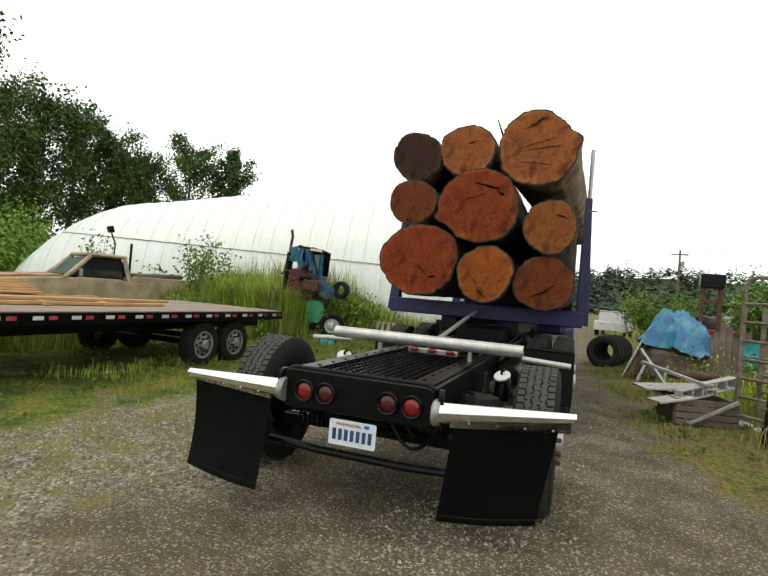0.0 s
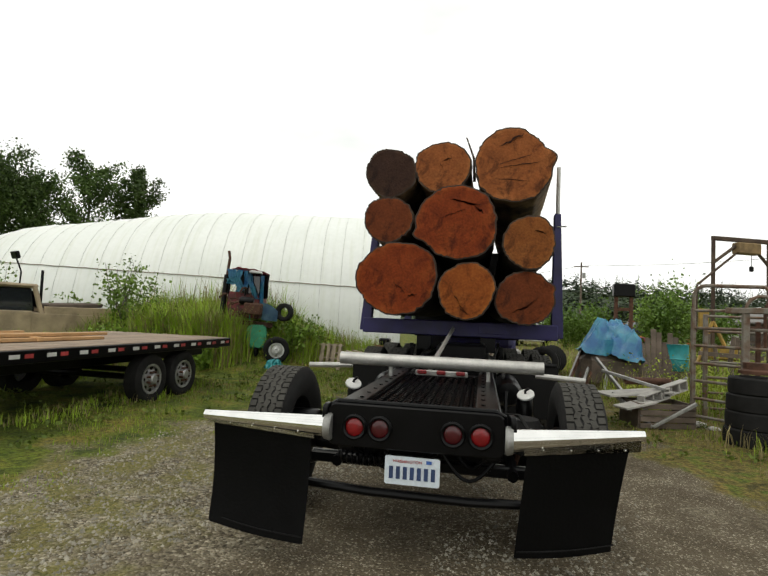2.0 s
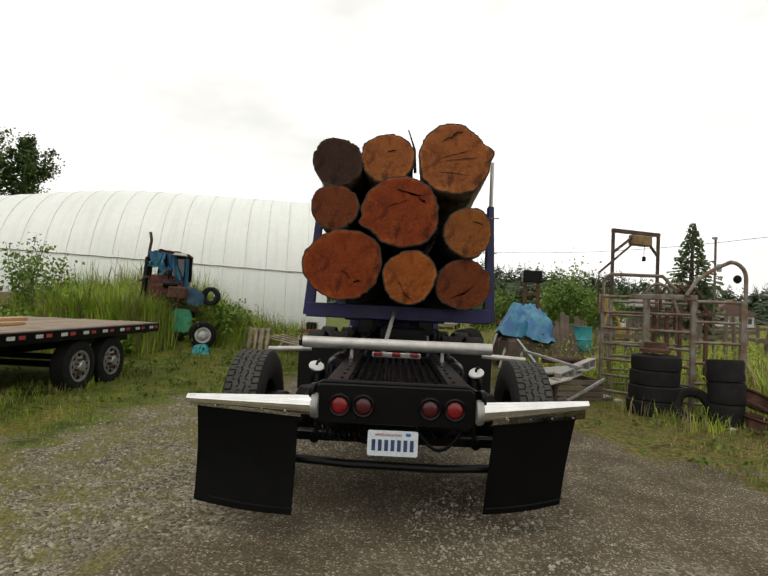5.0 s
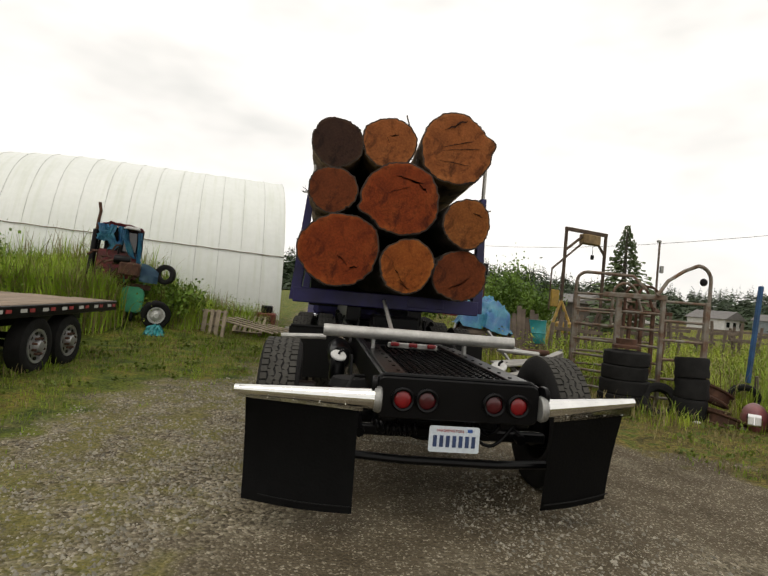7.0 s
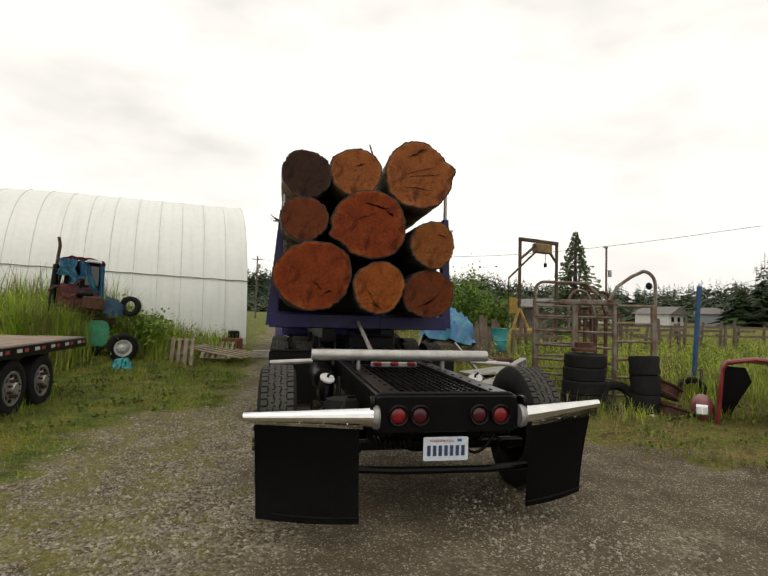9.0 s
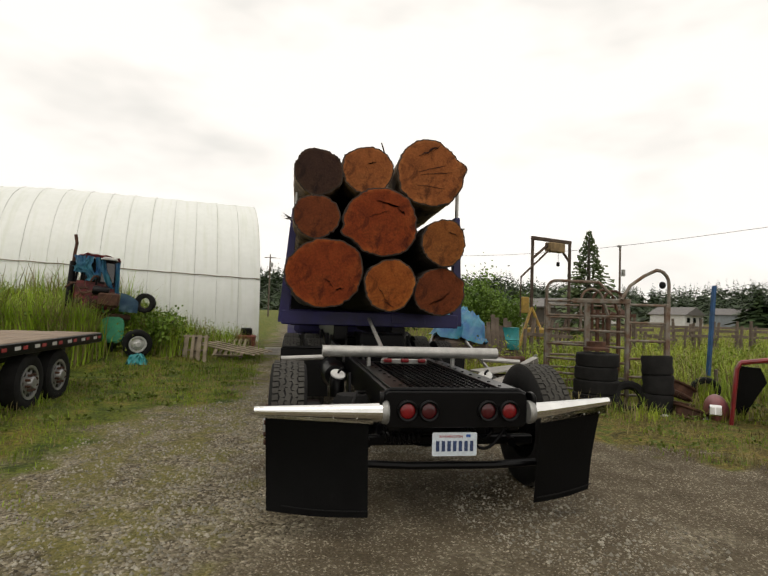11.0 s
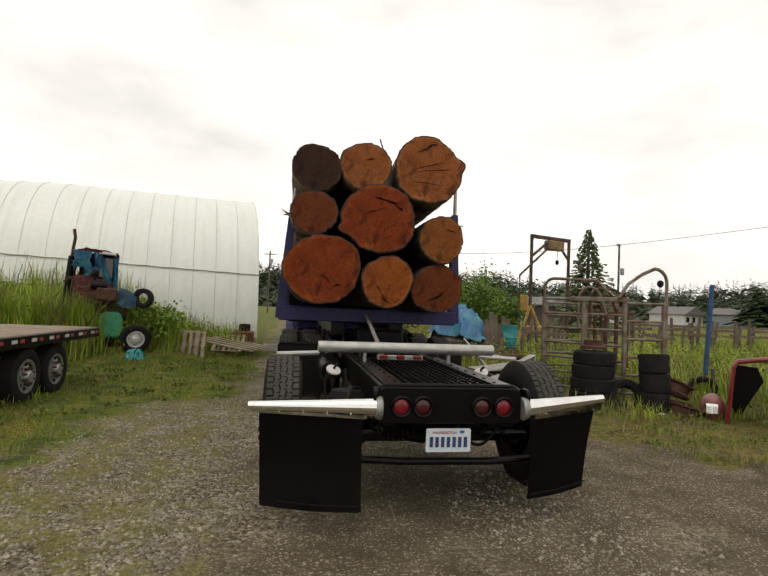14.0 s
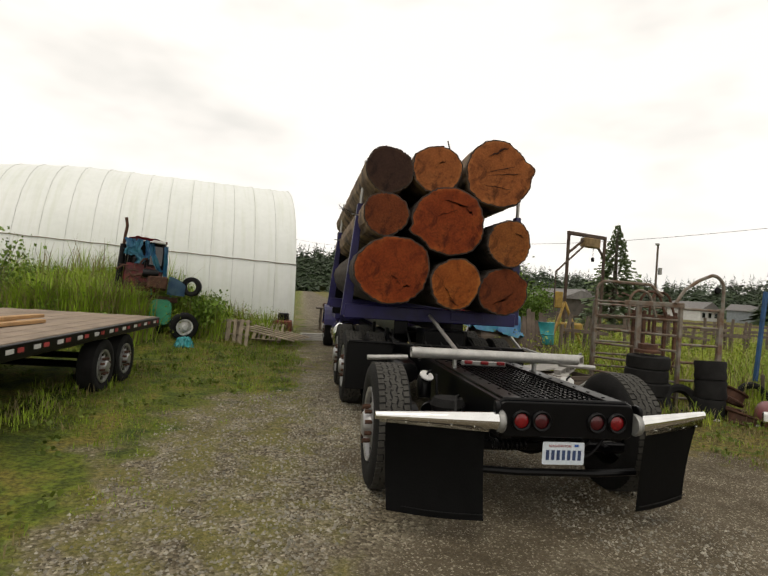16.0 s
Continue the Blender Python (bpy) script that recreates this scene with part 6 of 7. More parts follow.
red_bonnet()


pallet(Matrix.Translation((-13.2, 4.3, 0.1)) @ Matrix.Rotation(radians(40), 4, "Z") @ Matrix.Rotation(radians(-16), 4, "X") @ Matrix.Scale(1.2, 4), "grey weathered pallet leaning beyond the trailer", "pallets beyond the trailer", OLDWOOD)
pallet(Matrix.Translation((-14.3, 5.0, 0.1)) @ Matrix.Rotation(radians(20), 4, "Z") @ Matrix.Rotation(radians(-24), 4, "X") @ Matrix.Scale(1.2, 4), "grey weathered pallet leaning beyond the trailer", "pallets beyond the trailer", OLDWOOD)
tagged(link("vent_pipe", pipe([(-21.5, 9.6, 0), (-21.5, 9.6, 2.7), (-21.4, 9.6, 2.95), (-21.2, 9.6, 3.05)], 0.09, 10), WHITEP), "white bent vent pipe near the hoop house end", "pipe")


# ---- plants ----
LEAF_DARK = leafy("poplar_leaf", (0.1, 0.165, 0.036), (0.05, 0.09, 0.02))
LEAF_MID = leafy("shrub_leaf", (0.2, 0.32, 0.04), (0.09, 0.16, 0.02))
NEEDLE = leafy("conifer_needle", (0.055, 0.09, 0.032), (0.025, 0.045, 0.02))
GRASS = leafy("grass_blade", (0.24, 0.33, 0.03), (0.12, 0.2, 0.012))
STRAW = leafy("dry_grass", (0.3, 0.25, 0.11), (0.17, 0.14, 0.06))
TRUNK = material("tree_bark", (0.13, 0.11, 0.09), 0.95, scale=5, fine=25, bump=0.5)


def mesh_from(name, verts, faces, mats, picks=None):
    me = bpy.data.meshes.new(name)
    me.from_pydata(verts, [], faces)
    for m in mats:
        me.materials.append(m)
    if picks:
        me.polygons.foreach_set("material_index", picks)
    return me


def leaf(V, F, c, size, r, bend=0.5):
    """One folded leaf clump: two triangles with a crease."""
    d = Vector((r.gauss(0, 1), r.gauss(0, 1), r.gauss(0, 1))).normalized()
    e = d.cross(Vector((r.gauss(0, 1), r.gauss(0, 1), r.gauss(0, 1)))).normalized()
    n = len(V)
    V += [c - d * size * 0.6, c + e * size * 0.42 + UP * size * 0.1, c + d * size * 0.6, c - e * size * 0.42 - UP * size * 0.1 * bend]
    F += [(n, n + 1, n + 2), (n, n + 2, n + 3)]


def poplar(x, y, h, w, seed, label, leaves=13000, base=0.18, lean=0.0):
    r = random.Random(seed)
    t = thing("poplar_tree", label, "tree", Matrix.Translation((x, y, 0)), "poplar row")
    bm = pipe([(0, 0, -0.2), (0.1, 0, h * 0.3), (lean * 0.5, 0.1, h * 0.65), (lean, 0, h * 0.95)], 0.016 * h, 9, r_end=0.03)
    V, F = [], []
    limbs = int(h * 2.6)
    tips = []
    for k in range(limbs):
        f = base + (0.97 - base) * (k + r.random()) / limbs
        a = r.uniform(0, 6.283)
        reach = w * 0.5 * (0.35 + 1.0 * math.sin(math.pi * min(1, (f - base) / (1 - base) * 0.8 + 0.16))) * r.uniform(0.6, 1.12)
        p0 = Vector((lean * f, 0, h * f * 0.93))
        p1 = p0 + Vector((math.cos(a) * reach, math.sin(a) * reach, reach * r.uniform(0.5, 1.3)))
        if r.random() < 0.55:
            pipe([p0, (p0 + p1) / 2 + Vector((0, 0, -0.1)), p1], 0.005 * h * (1.1 - f), 4, bm, r_end=0.01)
        tips.append((p0, p1, reach))
    part("trunk", bm, TRUNK, t)
    size = 0.19
    for p0, p1, reach in tips:
        for k in range(leaves // limbs):
            q = r.random() ** 0.75
            c = p0.lerp(p1, q * 1.05) + Vector((r.gauss(0, 1), r.gauss(0, 1), r.gauss(0, 0.8))) * (0.15 + 0.1 * reach)
            if c.z < h * 1.02:
                leaf(V, F, c, size * r.uniform(0.6, 1.5), r)
    crown = new("crown", mesh_from("crown", V, F, [LEAF_DARK]))
    crown.parent = t
    tagged(crown, kind="stuff")
    return t


TALL = "tall dark green poplar with a ragged crown"
for k, (x, y, h, w) in enumerate(((-38.6, 43.4, 16.4, 6.4), (-35.0, 46.2, 16.2, 4.0), (-42.5, 39.5, 14.0, 5.0), (-42.5, 37.0, 15.6, 6.0), (-43.5, 33.5, 16.8, 6.2), (-43.0, 29.5, 16.4, 6.2), (-43.0, 25.5, 15.8, 6.2), (-40.5, 22.0, 17.5, 6.5), (-38.5, 18.5, 19.0, 6.5), (-34.5, 15.0, 22.5, 6.0), (-32.5, 11.5, 25.0, 6.5), (-34.0, 8.0, 24.0, 7.5))):
    poplar(x, y, h, w, 40 + k, TALL, 16000 if k < 9 else 20000, 0.14 if k else 0.1)


LIGHT = leafy("light_leaf", (0.16, 0.26, 0.04), (0.08, 0.15, 0.02))


def shrub(x, y, h, w, seed, label="leafy green shrub in tall weeds", mat=None, z=0.0, n=900, leafsize=0.07):
    r = random.Random(seed)
    s = thing("shrub", label, "shrub", Matrix.Translation((x, y, z)))
    bm = bmesh.new()
    V, F = [], []
    for k in range(11):
        a, q = r.uniform(0, 6.283), r.uniform(0.2, 1)
        tip = Vector((math.cos(a) * w / 2 * q, math.sin(a) * w / 2 * q, h * r.uniform(0.55, 1.0)))
        pipe([(0, 0, -0.05), tip * 0.55 + Vector((0, 0, 0.08)), tip], 0.018, 4, bm, r_end=0.005)
        for j in range(n // 11):
            f = r.random() ** 0.5
            leaf(V, F, tip * f + Vector((r.gauss(0, 1), r.gauss(0, 1), r.gauss(0, 1))) * 0.11 * w * (0.4 + 0.6 * f), leafsize * r.uniform(0.6, 1.5), r)
    part("stem", bm, TRUNK, s)
    c = new("foliage", mesh_from("foliage", V, F, [mat or LEAF_MID]))
    c.parent = s
    tagged(c, kind="stuff")


for k, (x, y, h, w) in enumerate(((-8.6, 9.4, 1.7, 1.6), (-9.6, 10.2, 2.3, 1.2), (-13.4, 10.2, 2.6, 1.3), (-7.6, 9.0, 1.0, 1.3), (-6.9, 8.6, 0.9, 1.2), (-5.8, 8.2, 0.7, 0.9), (-4.2, 9.6, 1.0, 1.0), (-5.1, 9.9, 1.1, 1.3), (-3.9, 10.2, 0.9, 1.2), (-10.8, 10.0, 1.5, 1.5), (-7.9, 8.0, 0.9, 1.1))):
    shrub(x, y, h, w, 200 + k, z=height(x, y))
for k, (x, y, h, w) in enumerate(((9.5, 26.0, 3.6, 4.2), (5.6, 30.0, 2.6, 3.6), (12.5, 29.0, 2.6, 3.5), (-20.5, 12.0, 3.2, 4.5), (-18.5, 9.5, 2.3, 3.0), (-22.0, 9.0, 3.6, 5.0), (-26.0, 15.0, 4.4, 6.0))):
    shrub(x, y, h, w, 300 + k, "broad light green bush at the edge of the field" if x > 0 else "dense green bush under the poplars", LIGHT if x > 0 else LEAF_MID, z=0, n=6500, leafsize=0.11)


def blades(name, label, spots, mats, seed, kind="stuff"):
    """Grass or weeds: bent blades in tufts. spots: (x, y, height, how many, spread)."""
    r = random.Random(seed)
    V, F, M = [], [], []
    for x, y, h, count, spread in spots:
        dry = r.random() < (0.25 if x < 1 or h > 0.13 else 0.62)
        for k in range(count):
            px, py = x + r.gauss(0, spread), y + r.gauss(0, spread)
            z = height(px, py) - 0.01
            a = r.uniform(0, 6.283)
            hh, lean, w = h * r.uniform(0.4, 1.15), r.uniform(0.1, 0.6), 0.003 + 0.0045 * h + r.uniform(0, 0.003)
            d, s = Vector((math.cos(a), math.sin(a), 0)), Vector((-math.sin(a), math.cos(a), 0))
            b = Vector((px, py, z))
            n = len(V)
            V += [b - s * w, b + s * w, b + d * lean * hh * 0.35 + UP * hh * 0.6 - s * w * 0.8, b + d * lean * hh * 0.35 + UP * hh * 0.6 + s * w * 0.8, b + d * lean * hh + UP * hh * (1 - 0.25 * lean)]
            F += [(n, n + 1, n + 3, n + 2), (n + 2, n + 3, n + 4)]
            m = 1 if (dry or r.random() < 0.14) else 0
            M += [m, m]
    return tagged(new(name, mesh_from(name, V, F, mats, M)), label, "grass", kind=kind)


rg = random.Random(77)
short, tall, field = [], [], []
for k in range(19000):
    x, y = rg.uniform(-10, 9), rg.uniform(-2.5, 14)
    g = verge(x, y)
    if -7.0 < x < -4.7 and 0.9 < y < 6.2:
        continue
    if g > 0.1 and noise.noise((x * 0.6, y * 0.6, 3)) > -0.12:
        short.append((x, y, rg.uniform(0.03, 0.1) * (1.5 if y > 7 else 1.0), 8, 0.08))
    elif -0.7 < g <= 0.1 and noise.noise((x * 0.8, y * 0.8, 9)) > 0.12:
        short.append((x, y, rg.uniform(0.02, 0.06), 6, 0.09))
for k in range(5200):
    x, y = rg.uniform(-16, -2.3), rg.uniform(7.8, 12.6)
    if (-5.6 < x < -3.9 and y < 9.75) or (-4.35 < x < -2.3 and y < 11.4):
        continue
    if y > 8.3 + max(0, (x + 4.4)) * 1.6 or (x < -9 and y > 7.9):
        tall.append((x, y, rg.uniform(0.45, 0.95) * (0.7 if y < 9 else 1.0), 16, 0.16))
for k in range(260):
    x = rg.uniform(-10.5, -5.0)
    tall.append((x, rg.uniform(11.2, 12.6), rg.uniform(0.9, 1.6), 9, 0.12))
for k in range(640):
    tall.append((rg.uniform(-7.9, -5.25), rg.uniform(8.45, 8.85), rg.uniform(1.0, 1.4), 16, 0.12) if k % 2 else (rg.uniform(-5.3, -3.9), rg.uniform(9.6, 10.3), rg.uniform(0.6, 0.95), 14, 0.12))
for k in range(150):
    tall.append((rg.uniform(-4.8, -4.6) + rg.uniform(-0.4, 0.2), rg.uniform(2.0, 6.5), rg.uniform(0.08, 0.2), 9, 0.08))
# weeds behind the trailer, added also to block light under its deck
for k in range(900):
    tall.append((rg.uniform(-9.5, -7.1), rg.uniform(0.3, 8.0), rg.uniform(0.5, 0.95), 14, 0.16))
for k in range(3800):
    x, y = rg.uniform(2.6, 19), rg.uniform(4.8, 17)
    if x > 3.0 + max(0, 7 - y) * 0.75 and not (3.6 < x < 5.2 and y < 5.2):
        field.append((x, y, rg.uniform(0.35, 0.85) * (0.7 if x < 4.5 else 1.0), 13, 0.2))
for k in range(500):
    x, y = rg.uniform(5.4, 12), rg.uniform(1.5, 5.5)
    if x > 6.6 or (x > 5.9 and y > 4.2):
        field.append((x, y, rg.uniform(0.3, 0.8), 13, 0.16))
for k in range(1600):
    x, y = rg.uniform(3, 60), rg.uniform(17, 60)
    field.append((x, y, rg.uniform(0.5, 0.9), 7, 0.6))
for k in range(110):
    x, y = rg.uniform(3.3, 5.9), rg.uniform(3.2, 5.0)
    field.append((x, y, rg.uniform(0.12, 0.35), 10, 0.1))
blades("short_grass", "short trodden green and straw grass along the gravel", short, [GRASS, STRAW], 1)
blades("tall_grass", "tall green weeds and seeding grass by the hoop house", tall, [leafy("weed_blade", (0.36, 0.5, 0.05), (0.16, 0.28, 0.02)), STRAW], 2)
blades("field_grass", "waist-high pale green field grass", field, [leafy("field_blade", (0.36, 0.42, 0.05), (0.17, 0.25, 0.024)), STRAW], 3)

# broad-leaved weeds among the grass on the verges
V, F = [], []
for k in range(520):
    x, y = rg.uniform(-8, 8), rg.uniform(-2, 9)
    if verge(x, y) > 0.25:
        c = Vector((x, y, height(x, y) + 0.03))
        for j in range(14):
            leaf(V, F, c + Vector((rg.gauss(0, 0.07), rg.gauss(0, 0.07), rg.uniform(0, 0.06))), rg.uniform(0.03, 0.06), rg)
tagged(new("weeds", mesh_from("weeds", V, F, [leafy("low_weed_leaf", (0.15, 0.2, 0.03), (0.08, 0.12, 0.015))])), "low broad-leaved green weeds on the verges", "weeds", kind="stuff")

# leafy stalks among the field grass
V, F = [], []
for k in range(1100):
    x, y = (rg.uniform(3.2, 16), rg.uniform(5.2, 15)) if k % 3 else (rg.uniform(-9, -2.6), rg.uniform(8.9, 12.6))
    if (k % 3 and not x > 3.0 + max(0, 7 - y) * 0.75) or (-4.35 < x < -2.3 and y < 11.4):
        continue
    h = rg.uniform(0.4, 1.0)
    for j in range(22):
        z = h * rg.random() ** 0.7
        leaf(V, F, Vector((x + rg.gauss(0, 0.07), y + rg.gauss(0, 0.07), height(x, y) + z)), rg.uniform(0.025, 0.055), rg)
tagged(new("leafy_weeds", mesh_from("leafy_weeds", V, F, [leafy("weed_leaf", (0.36, 0.44, 0.045), (0.17, 0.27, 0.025))])), "leafy yellow-green weeds standing in the tall grass", "weeds", kind="stuff")

# loose stones on the gravel
STONE = material("loose_stone", (0.42, 0.39, 0.31), 0.9, dark=0.45, scale=9, fine=60, bump=0.3, spread=0.45)
V, F = [], []
for k in range(52000):
    x, y = -1.2 + 2.4 * rg.gauss(0, 0.75), -2.6 + 9.5 * rg.random() ** 1.5
    g = verge(x, y)
    if g < 0.05 and noise.noise((x * 0.55, y * 0.55, 0)) > -0.1 + 0.22 * max(-1, min(1, x + 0.9)):
        s = 0.004 + 0.014 * rg.random() ** 3
        c = Vector((x, y, height(x, y) + s * 0.3))
        n = len(V)
        a = rg.uniform(0, 6.28)
        for q in range(5):
            b = a + q * 1.2566
            V.append(c + Vector((math.cos(b) * s * rg.uniform(0.7, 1.3), math.sin(b) * s * rg.uniform(0.7, 1.3), -s * 0.4)))
        V.append(c + Vector((rg.uniform(-0.3, 0.3) * s, rg.uniform(-0.3, 0.3) * s, s * rg.uniform(0.5, 0.9))))
        F += [(n + q, n + (q + 1) % 5, n + 5) for q in range(5)]
tagged(new("loose_gravel", mesh_from("loose_gravel", V, F, [STONE])), "loose grey stones scattered over the drive", "gravel", kind="stuff")


# ---- distance ----
def conifer(V, F, x, y, h, w, r, density=1.0, frond=1.0):
    for k in range(int(h * 9 * density)):
        f = r.random() ** 0.8
        a = r.uniform(0, 6.283)
        reach = w / 2 * (1 - f) * r.uniform(0.5, 1.15) + 0.1
        at = 0.6 if frond == 1.0 else r.uniform(0.3, 1.0)
        c = Vector((x + math.cos(a) * reach * at, y + math.sin(a) * reach * at, h * (0.06 + 0.94 * f)))
        d, e = Vector((math.cos(a), math.sin(a), -0.35)) * reach * 0.65 * frond, Vector((-math.sin(a), math.cos(a), 0)) * reach * 0.42 * frond
        n = len(V)
        V += [c - d * 0.8, c + d + e, c + d * 1.15 - e * 0.2 + UP * 0.1, c + d - e]
        F += [(n, n + 1, n + 2), (n, n + 2, n + 3)]
    n = len(V)
    V += [Vector((x - 0.12, y, h * 0.8)), Vector((x + 0.12, y, h * 0.8)), Vector((x, y, h * 1.03))]
    F.append((n, n + 1, n + 2))


def lone_conifer(x, y, h, w, seed, label, density=2.5, frond=1.0, mat=None):
    t = thing("conifer_tree", label, "tree", Matrix.Translation((x, y, 0)))
    part("trunk", pipe([(0, 0, -0.2), (0, 0, h * 0.95)], 0.22, 8, r_end=0.03), TRUNK, t)
    V, F = [], []
    conifer(V, F, 0, 0, h, w, random.Random(seed), density, frond)
    c = new("crown", mesh_from("crown", V, F, [mat or NEEDLE]))
    c.parent = t
    tagged(c, kind="stuff")


lone_conifer(13.1, 20.5, 5.6, 3.6, 1, "single young fir standing beyond the gantry", 26, 0.3, leafy("young_fir_needle", (0.11, 0.15, 0.06), (0.05, 0.08, 0.03)))
lone_conifer(92, 90, 9.5, 5.5, 2, "small dark fir near the far barns", 4)
for k in range(9):
    lone_conifer(112 + 4.2 * k, 96 - 7.5 * k, 17 + 1.9 * k + rg.uniform(-1, 3), 7.0, 10 + k, "tall dark fir in the wood's edge", 9, 0.6)
V, F = [], []
for k in range(900):
    a = radians(rg.uniform(-28, 66))
    d = rg.uniform(210, 330)
    conifer(V, F, math.sin(a) * d, math.cos(a) * d, rg.uniform(4, 8), rg.uniform(6, 10), rg, 0.5)
for k in range(230):
    a = radians(rg.uniform(44, 62))
    d = rg.uniform(125, 210)
    conifer(V, F, math.sin(a) * d, math.cos(a) * d, rg.uniform(4, 8) + min(20, 3.2 * max(0, math.degrees(a) - 44.5)), rg.uniform(5, 8), rg, 0.7)


def hill(a, d):
    """Height of the far wooded ridge, by bearing and distance."""
    k = math.degrees(a)
    return max(0, min(1, (d - 330) / 160)) * (24 + 9 * math.sin(k * 0.11 + 0.6) + 7 * max(0, (k - 38) / 14) + 3 * noise.noise((k * 0.3, 1, 2)))


for k in range(1500):
    a = radians(rg.uniform(-30, 66))
    d = rg.uniform(340, 500)
    n0 = len(V)
    conifer(V, F, math.sin(a) * d, math.cos(a) * d, rg.uniform(9, 17), rg.uniform(8, 14), rg, 0.3)
    for q in range(n0, len(V)):
        V[q] = V[q] + UP * hill(a, d)
tagged(new("far_woods", mesh_from("far_woods", V, F, [NEEDLE])), "distant dark wooded hillside", "woods", kind="stuff")


def hillside():
    na, nd = 97, 12
    verts = []
    for i in range(na):
        a = radians(-30 + i)
        for j in range(nd):
            d = 320 + 20 * j
            verts.append((math.sin(a) * d, math.cos(a) * d, hill(a, d) - 0.3))
    faces = [(i * nd + j, (i + 1) * nd + j, (i + 1) * nd + j + 1, i * nd + j + 1) for i in range(na - 1) for j in range(nd - 1)]
    me = mesh_from("hillside", verts, faces, [material("wooded_slope", (0.05, 0.075, 0.03), 0.95, scale=0.02, fine=0.4, bump=0)])
    return tagged(new("hillside", me), "far green wooded ridge", "hill", kind="structure")


hillside()


def far_house(x, y, w, d, h, turn, wall, roof, label, windows=2):
    hs = thing("house", label, "house", Matrix.Translation((x, y, 0)) @ Matrix.Rotation(radians(turn), 4, "Z"))
    part("wall", box((w, d, h), (0, 0, h / 2), 0.02), wall, hs)
    part("roof", plate([(-w / 2 - 0.4, 0), (w / 2 + 0.4, 0), (w / 2 + 0.4, 0.12), (0.0, 0.12 + w * 0.22), (-w / 2 - 0.4, 0.12)], d + 0.8, Matrix.Translation((0, -d / 2 - 0.4, h)), bevel=0.02), roof, hs)
    for k in range(windows):
        part("window", box((1.2, 0.06, 1.1), (-w / 2 + (k + 0.5) * w / windows, -d / 2 - 0.03, h * 0.55), 0.01), DARKGLASS, hs)


PALEWALL = material("white_siding", (0.72, 0.72, 0.7), 0.7, dark=0.85, scale=2)
GREYWALL = material("grey_sheet_wall", (0.3, 0.34, 0.36), 0.6, dark=0.8, scale=2)
ROOFGREY = material("grey_roof", (0.22, 0.21, 0.2), 0.85, dark=0.7, scale=3)
ROOFRED = material("brown_roof", (0.19, 0.11, 0.085), 0.85, dark=0.7, scale=3)
far_house(31, 60, 6, 7, 2.2, 20, PALEWALL, ROOFGREY, "white single-storey house beyond the field")
far_house(66, 108, 14, 8, 2.3, 24, PALEWALL, ROOFRED, "long white bungalow with a brown roof far off", 5)
far_house(86, 106, 8, 8, 2.4, 24, PALEWALL, ROOFGREY, "white bungalow far off behind the field", 3)
far_house(104, 108, 7, 9, 2.8, 30, GREYWALL, ROOFGREY, "grey sheet-metal barn far off", 0)
far_house(117, 106, 6, 7, 3.0, 30, material("brown_boards", (0.25, 0.16, 0.12), 0.8, scale=2), ROOFRED, "small brown barn far off", 1)
far_house(134, 106, 9, 7, 2.2, 34, PALEWALL, ROOFGREY, "long white shed far off", 3)
far_house(24, 46, 3.5, 3.5, 2.2, 12, material("dark_shed_boards", (0.1, 0.085, 0.07), 0.8, scale=2), ROOFGREY, "small dark wooden shed beyond the gantry", 0)


def utility_pole(x, y, h, label, lamp=False):
    p = thing("utility_pole", label, "utility pole", Matrix.Translation((x, y, 0)))
    part("pole", pipe([(0, 0, 0), (0, 0, h)], 0.035 if lamp else 0.012 * h + 0.015, 8, r_end=0.028 if lamp else 0.01 * h), OLDWOOD, p)
    if lamp:
        part("lamp_head", box((0.13, 0.07, 0.07), (-0.04, -0.03, h), 0.02), STEEL, p)
        part("box", box((0.09, 0.08, 0.2), (0.08, -0.05, h * 0.78), 0.01), STEEL, p)
    else:
        part("crossarm", box((1.6, 0.1, 0.12), (0, 0, h - 0.5), 0.01), OLDWOOD, p)
        part("transformer", ring_solid([(0, 0), (0.18, 0), (0.18, 0.6), (0, 0.6)], 12, None, Matrix.Translation((0.3, 0, h - 1.8)) @ Matrix.Rotation(radians(-90), 4, "Y")), STEEL, p)


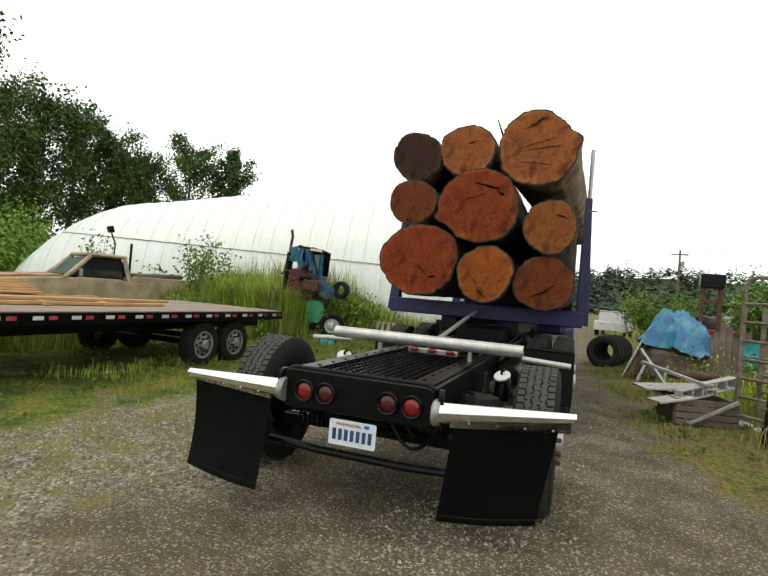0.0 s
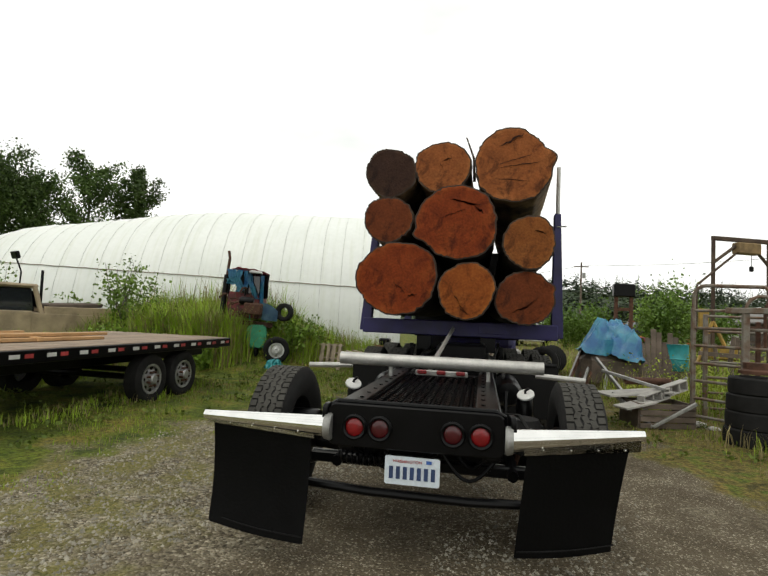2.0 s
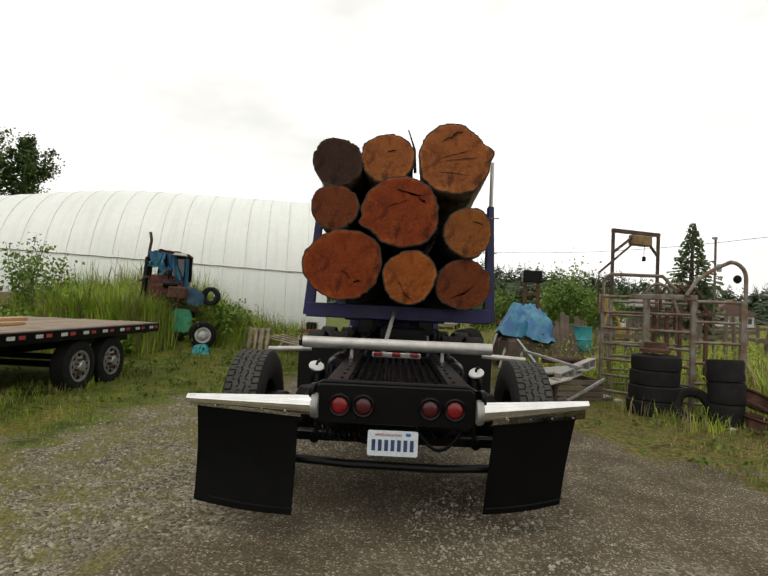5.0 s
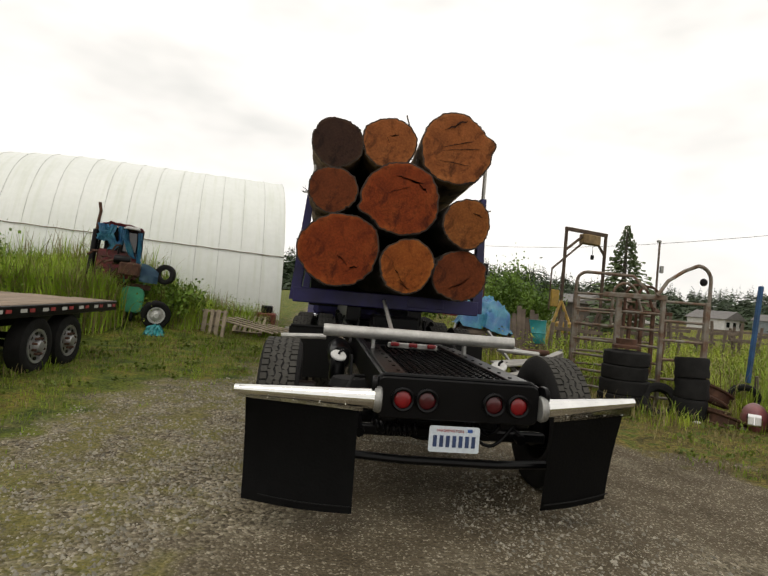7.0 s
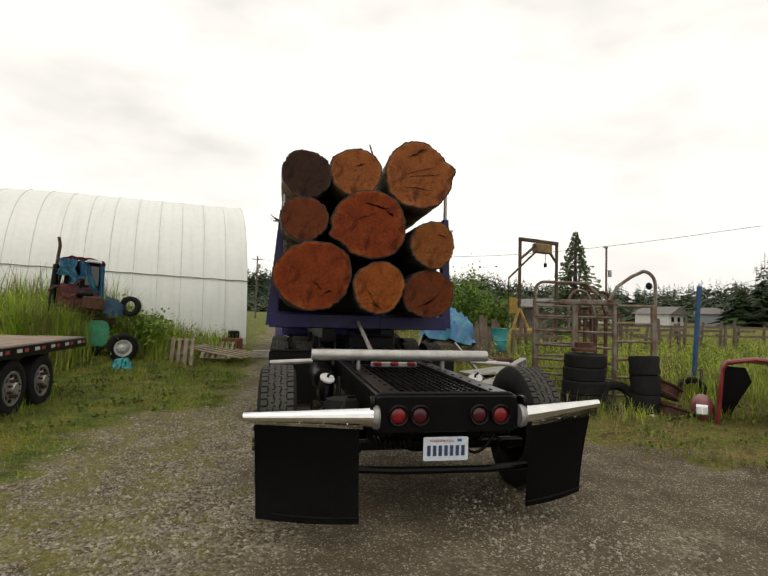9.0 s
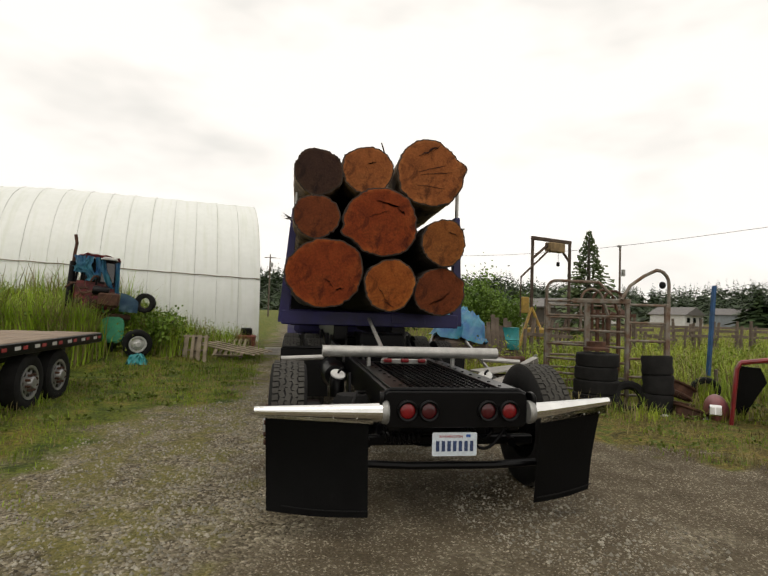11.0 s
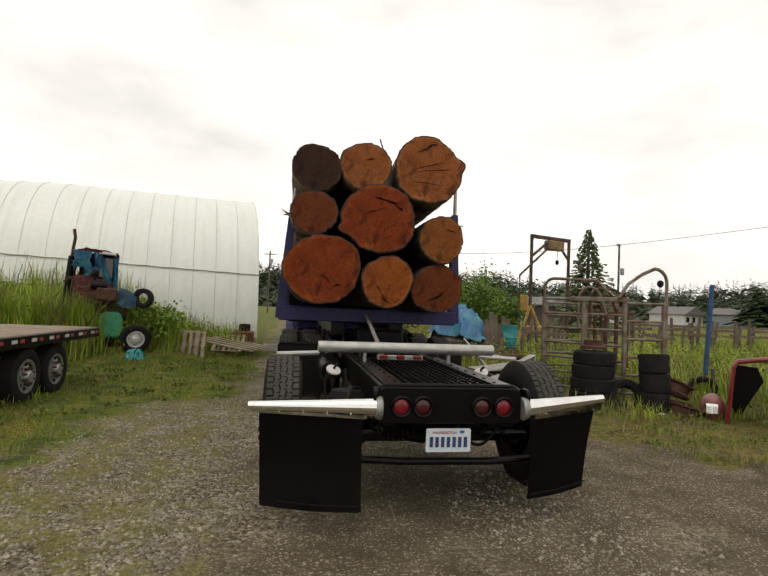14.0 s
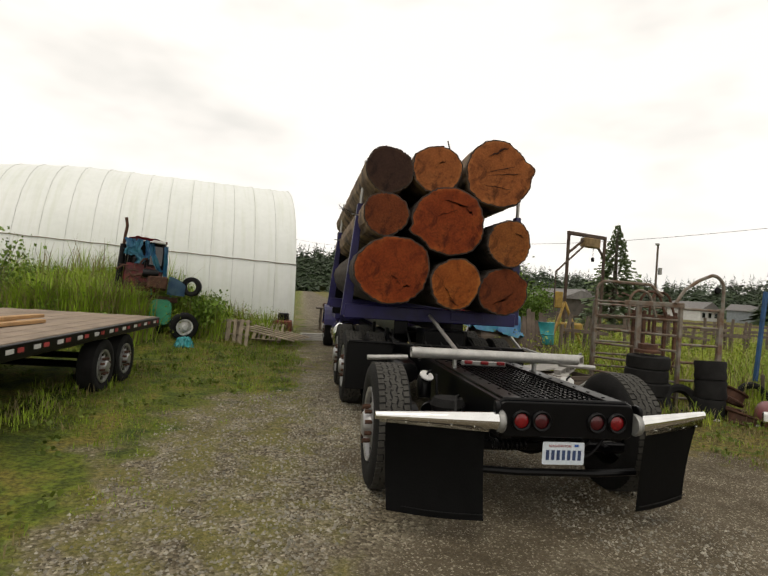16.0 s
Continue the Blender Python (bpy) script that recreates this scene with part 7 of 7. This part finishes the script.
utility_pole(11.2, 60, 8.6, "wooden utility pole beyond the field")
utility_pole(8.33, 10.8, 3.55, "slim wooden lamp pole behind the cattle gate", True)
utility_pole(-4.5, 75, 9.0, "wooden utility pole by the far road")
for a, c in (((11.2, 60, 8.2), (-4.5, 75, 8.6)), ((11.2, 60, 8.2), (34.0, 30.0, 8.6))):
    a, c = Vector(a), Vector(c)
    pts = [a.lerp(c, k / 12) - UP * 0.9 * math.sin(math.pi * k / 12) for k in range(13)]
    tagged(link("power_line", pipe(pts, 0.018, 5), BLACK), "thin sagging overhead power line", "cable")


def parked_car(x, y, turn, paint, label, tall=1.5, length=4.6):
    c = thing("car", label, "car", Matrix.Translation((x, y, 0)) @ Matrix.Rotation(radians(turn), 4, "Z"))
    side = [(-length / 2, 0.35), (length / 2, 0.35), (length / 2, 0.75), (length * 0.22, 0.9), (-length / 2, 0.92)]
    part("body", plate(side, 1.75, Matrix.Translation((0, -0.875, 0)), bevel=0.05), paint, c)
    part("greenhouse", plate([(-length * 0.4, 0.9), (length * 0.25, 0.9), (length * 0.1, tall), (-length * 0.3, tall)], 1.5, Matrix.Translation((0, -0.75, 0)), bevel=0.05), DARKGLASS, c)
    part("roof", box((length * 0.4, 1.4, 0.05), (-length * 0.1, 0, tall + 0.01), 0.02), paint, c)
    for dx in (-length * 0.31, length * 0.31):
        for s in (-1, 1):
            part("tyre", tyre_mesh(0.33, 0.2, 0.18, 0, m=Matrix.Translation((dx, s * 0.8, 0.33)) @ Matrix.Rotation(radians(90), 4, "Z")), [RUBBER, TREAD], c, smooth=True)


parked_car(3.6, 33, 80, WHITEP, "white car parked beside the far road")
parked_car(9.2, 36, 15, DARKRED, "dark red pickup parked beyond the scrap", 1.7, 5.0)
parked_car(12.4, 38, 10, material("orange_paint", (0.6, 0.2, 0.05), 0.5), "orange work truck parked beyond the scrap", 1.9, 5.2)


def loader():
    f = thing("forklift_mast", "old dark loader mast standing above the bushes", "machine", Matrix.Translation((6.2, 21.0, 0)))
    for s in (-1, 1):
        part("mast_rail", box((0.14, 0.14, 3.1), (s * 0.3, 0, 1.55), 0.01), RUST, f)
    part("head", box((0.85, 0.4, 0.55), (0, 0, 3.0), 0.04), BLACK, f)
    part("cross_bar", box((0.6, 0.1, 0.14), (0, 0, 2.2), 0.01), RUST, f)


loader()
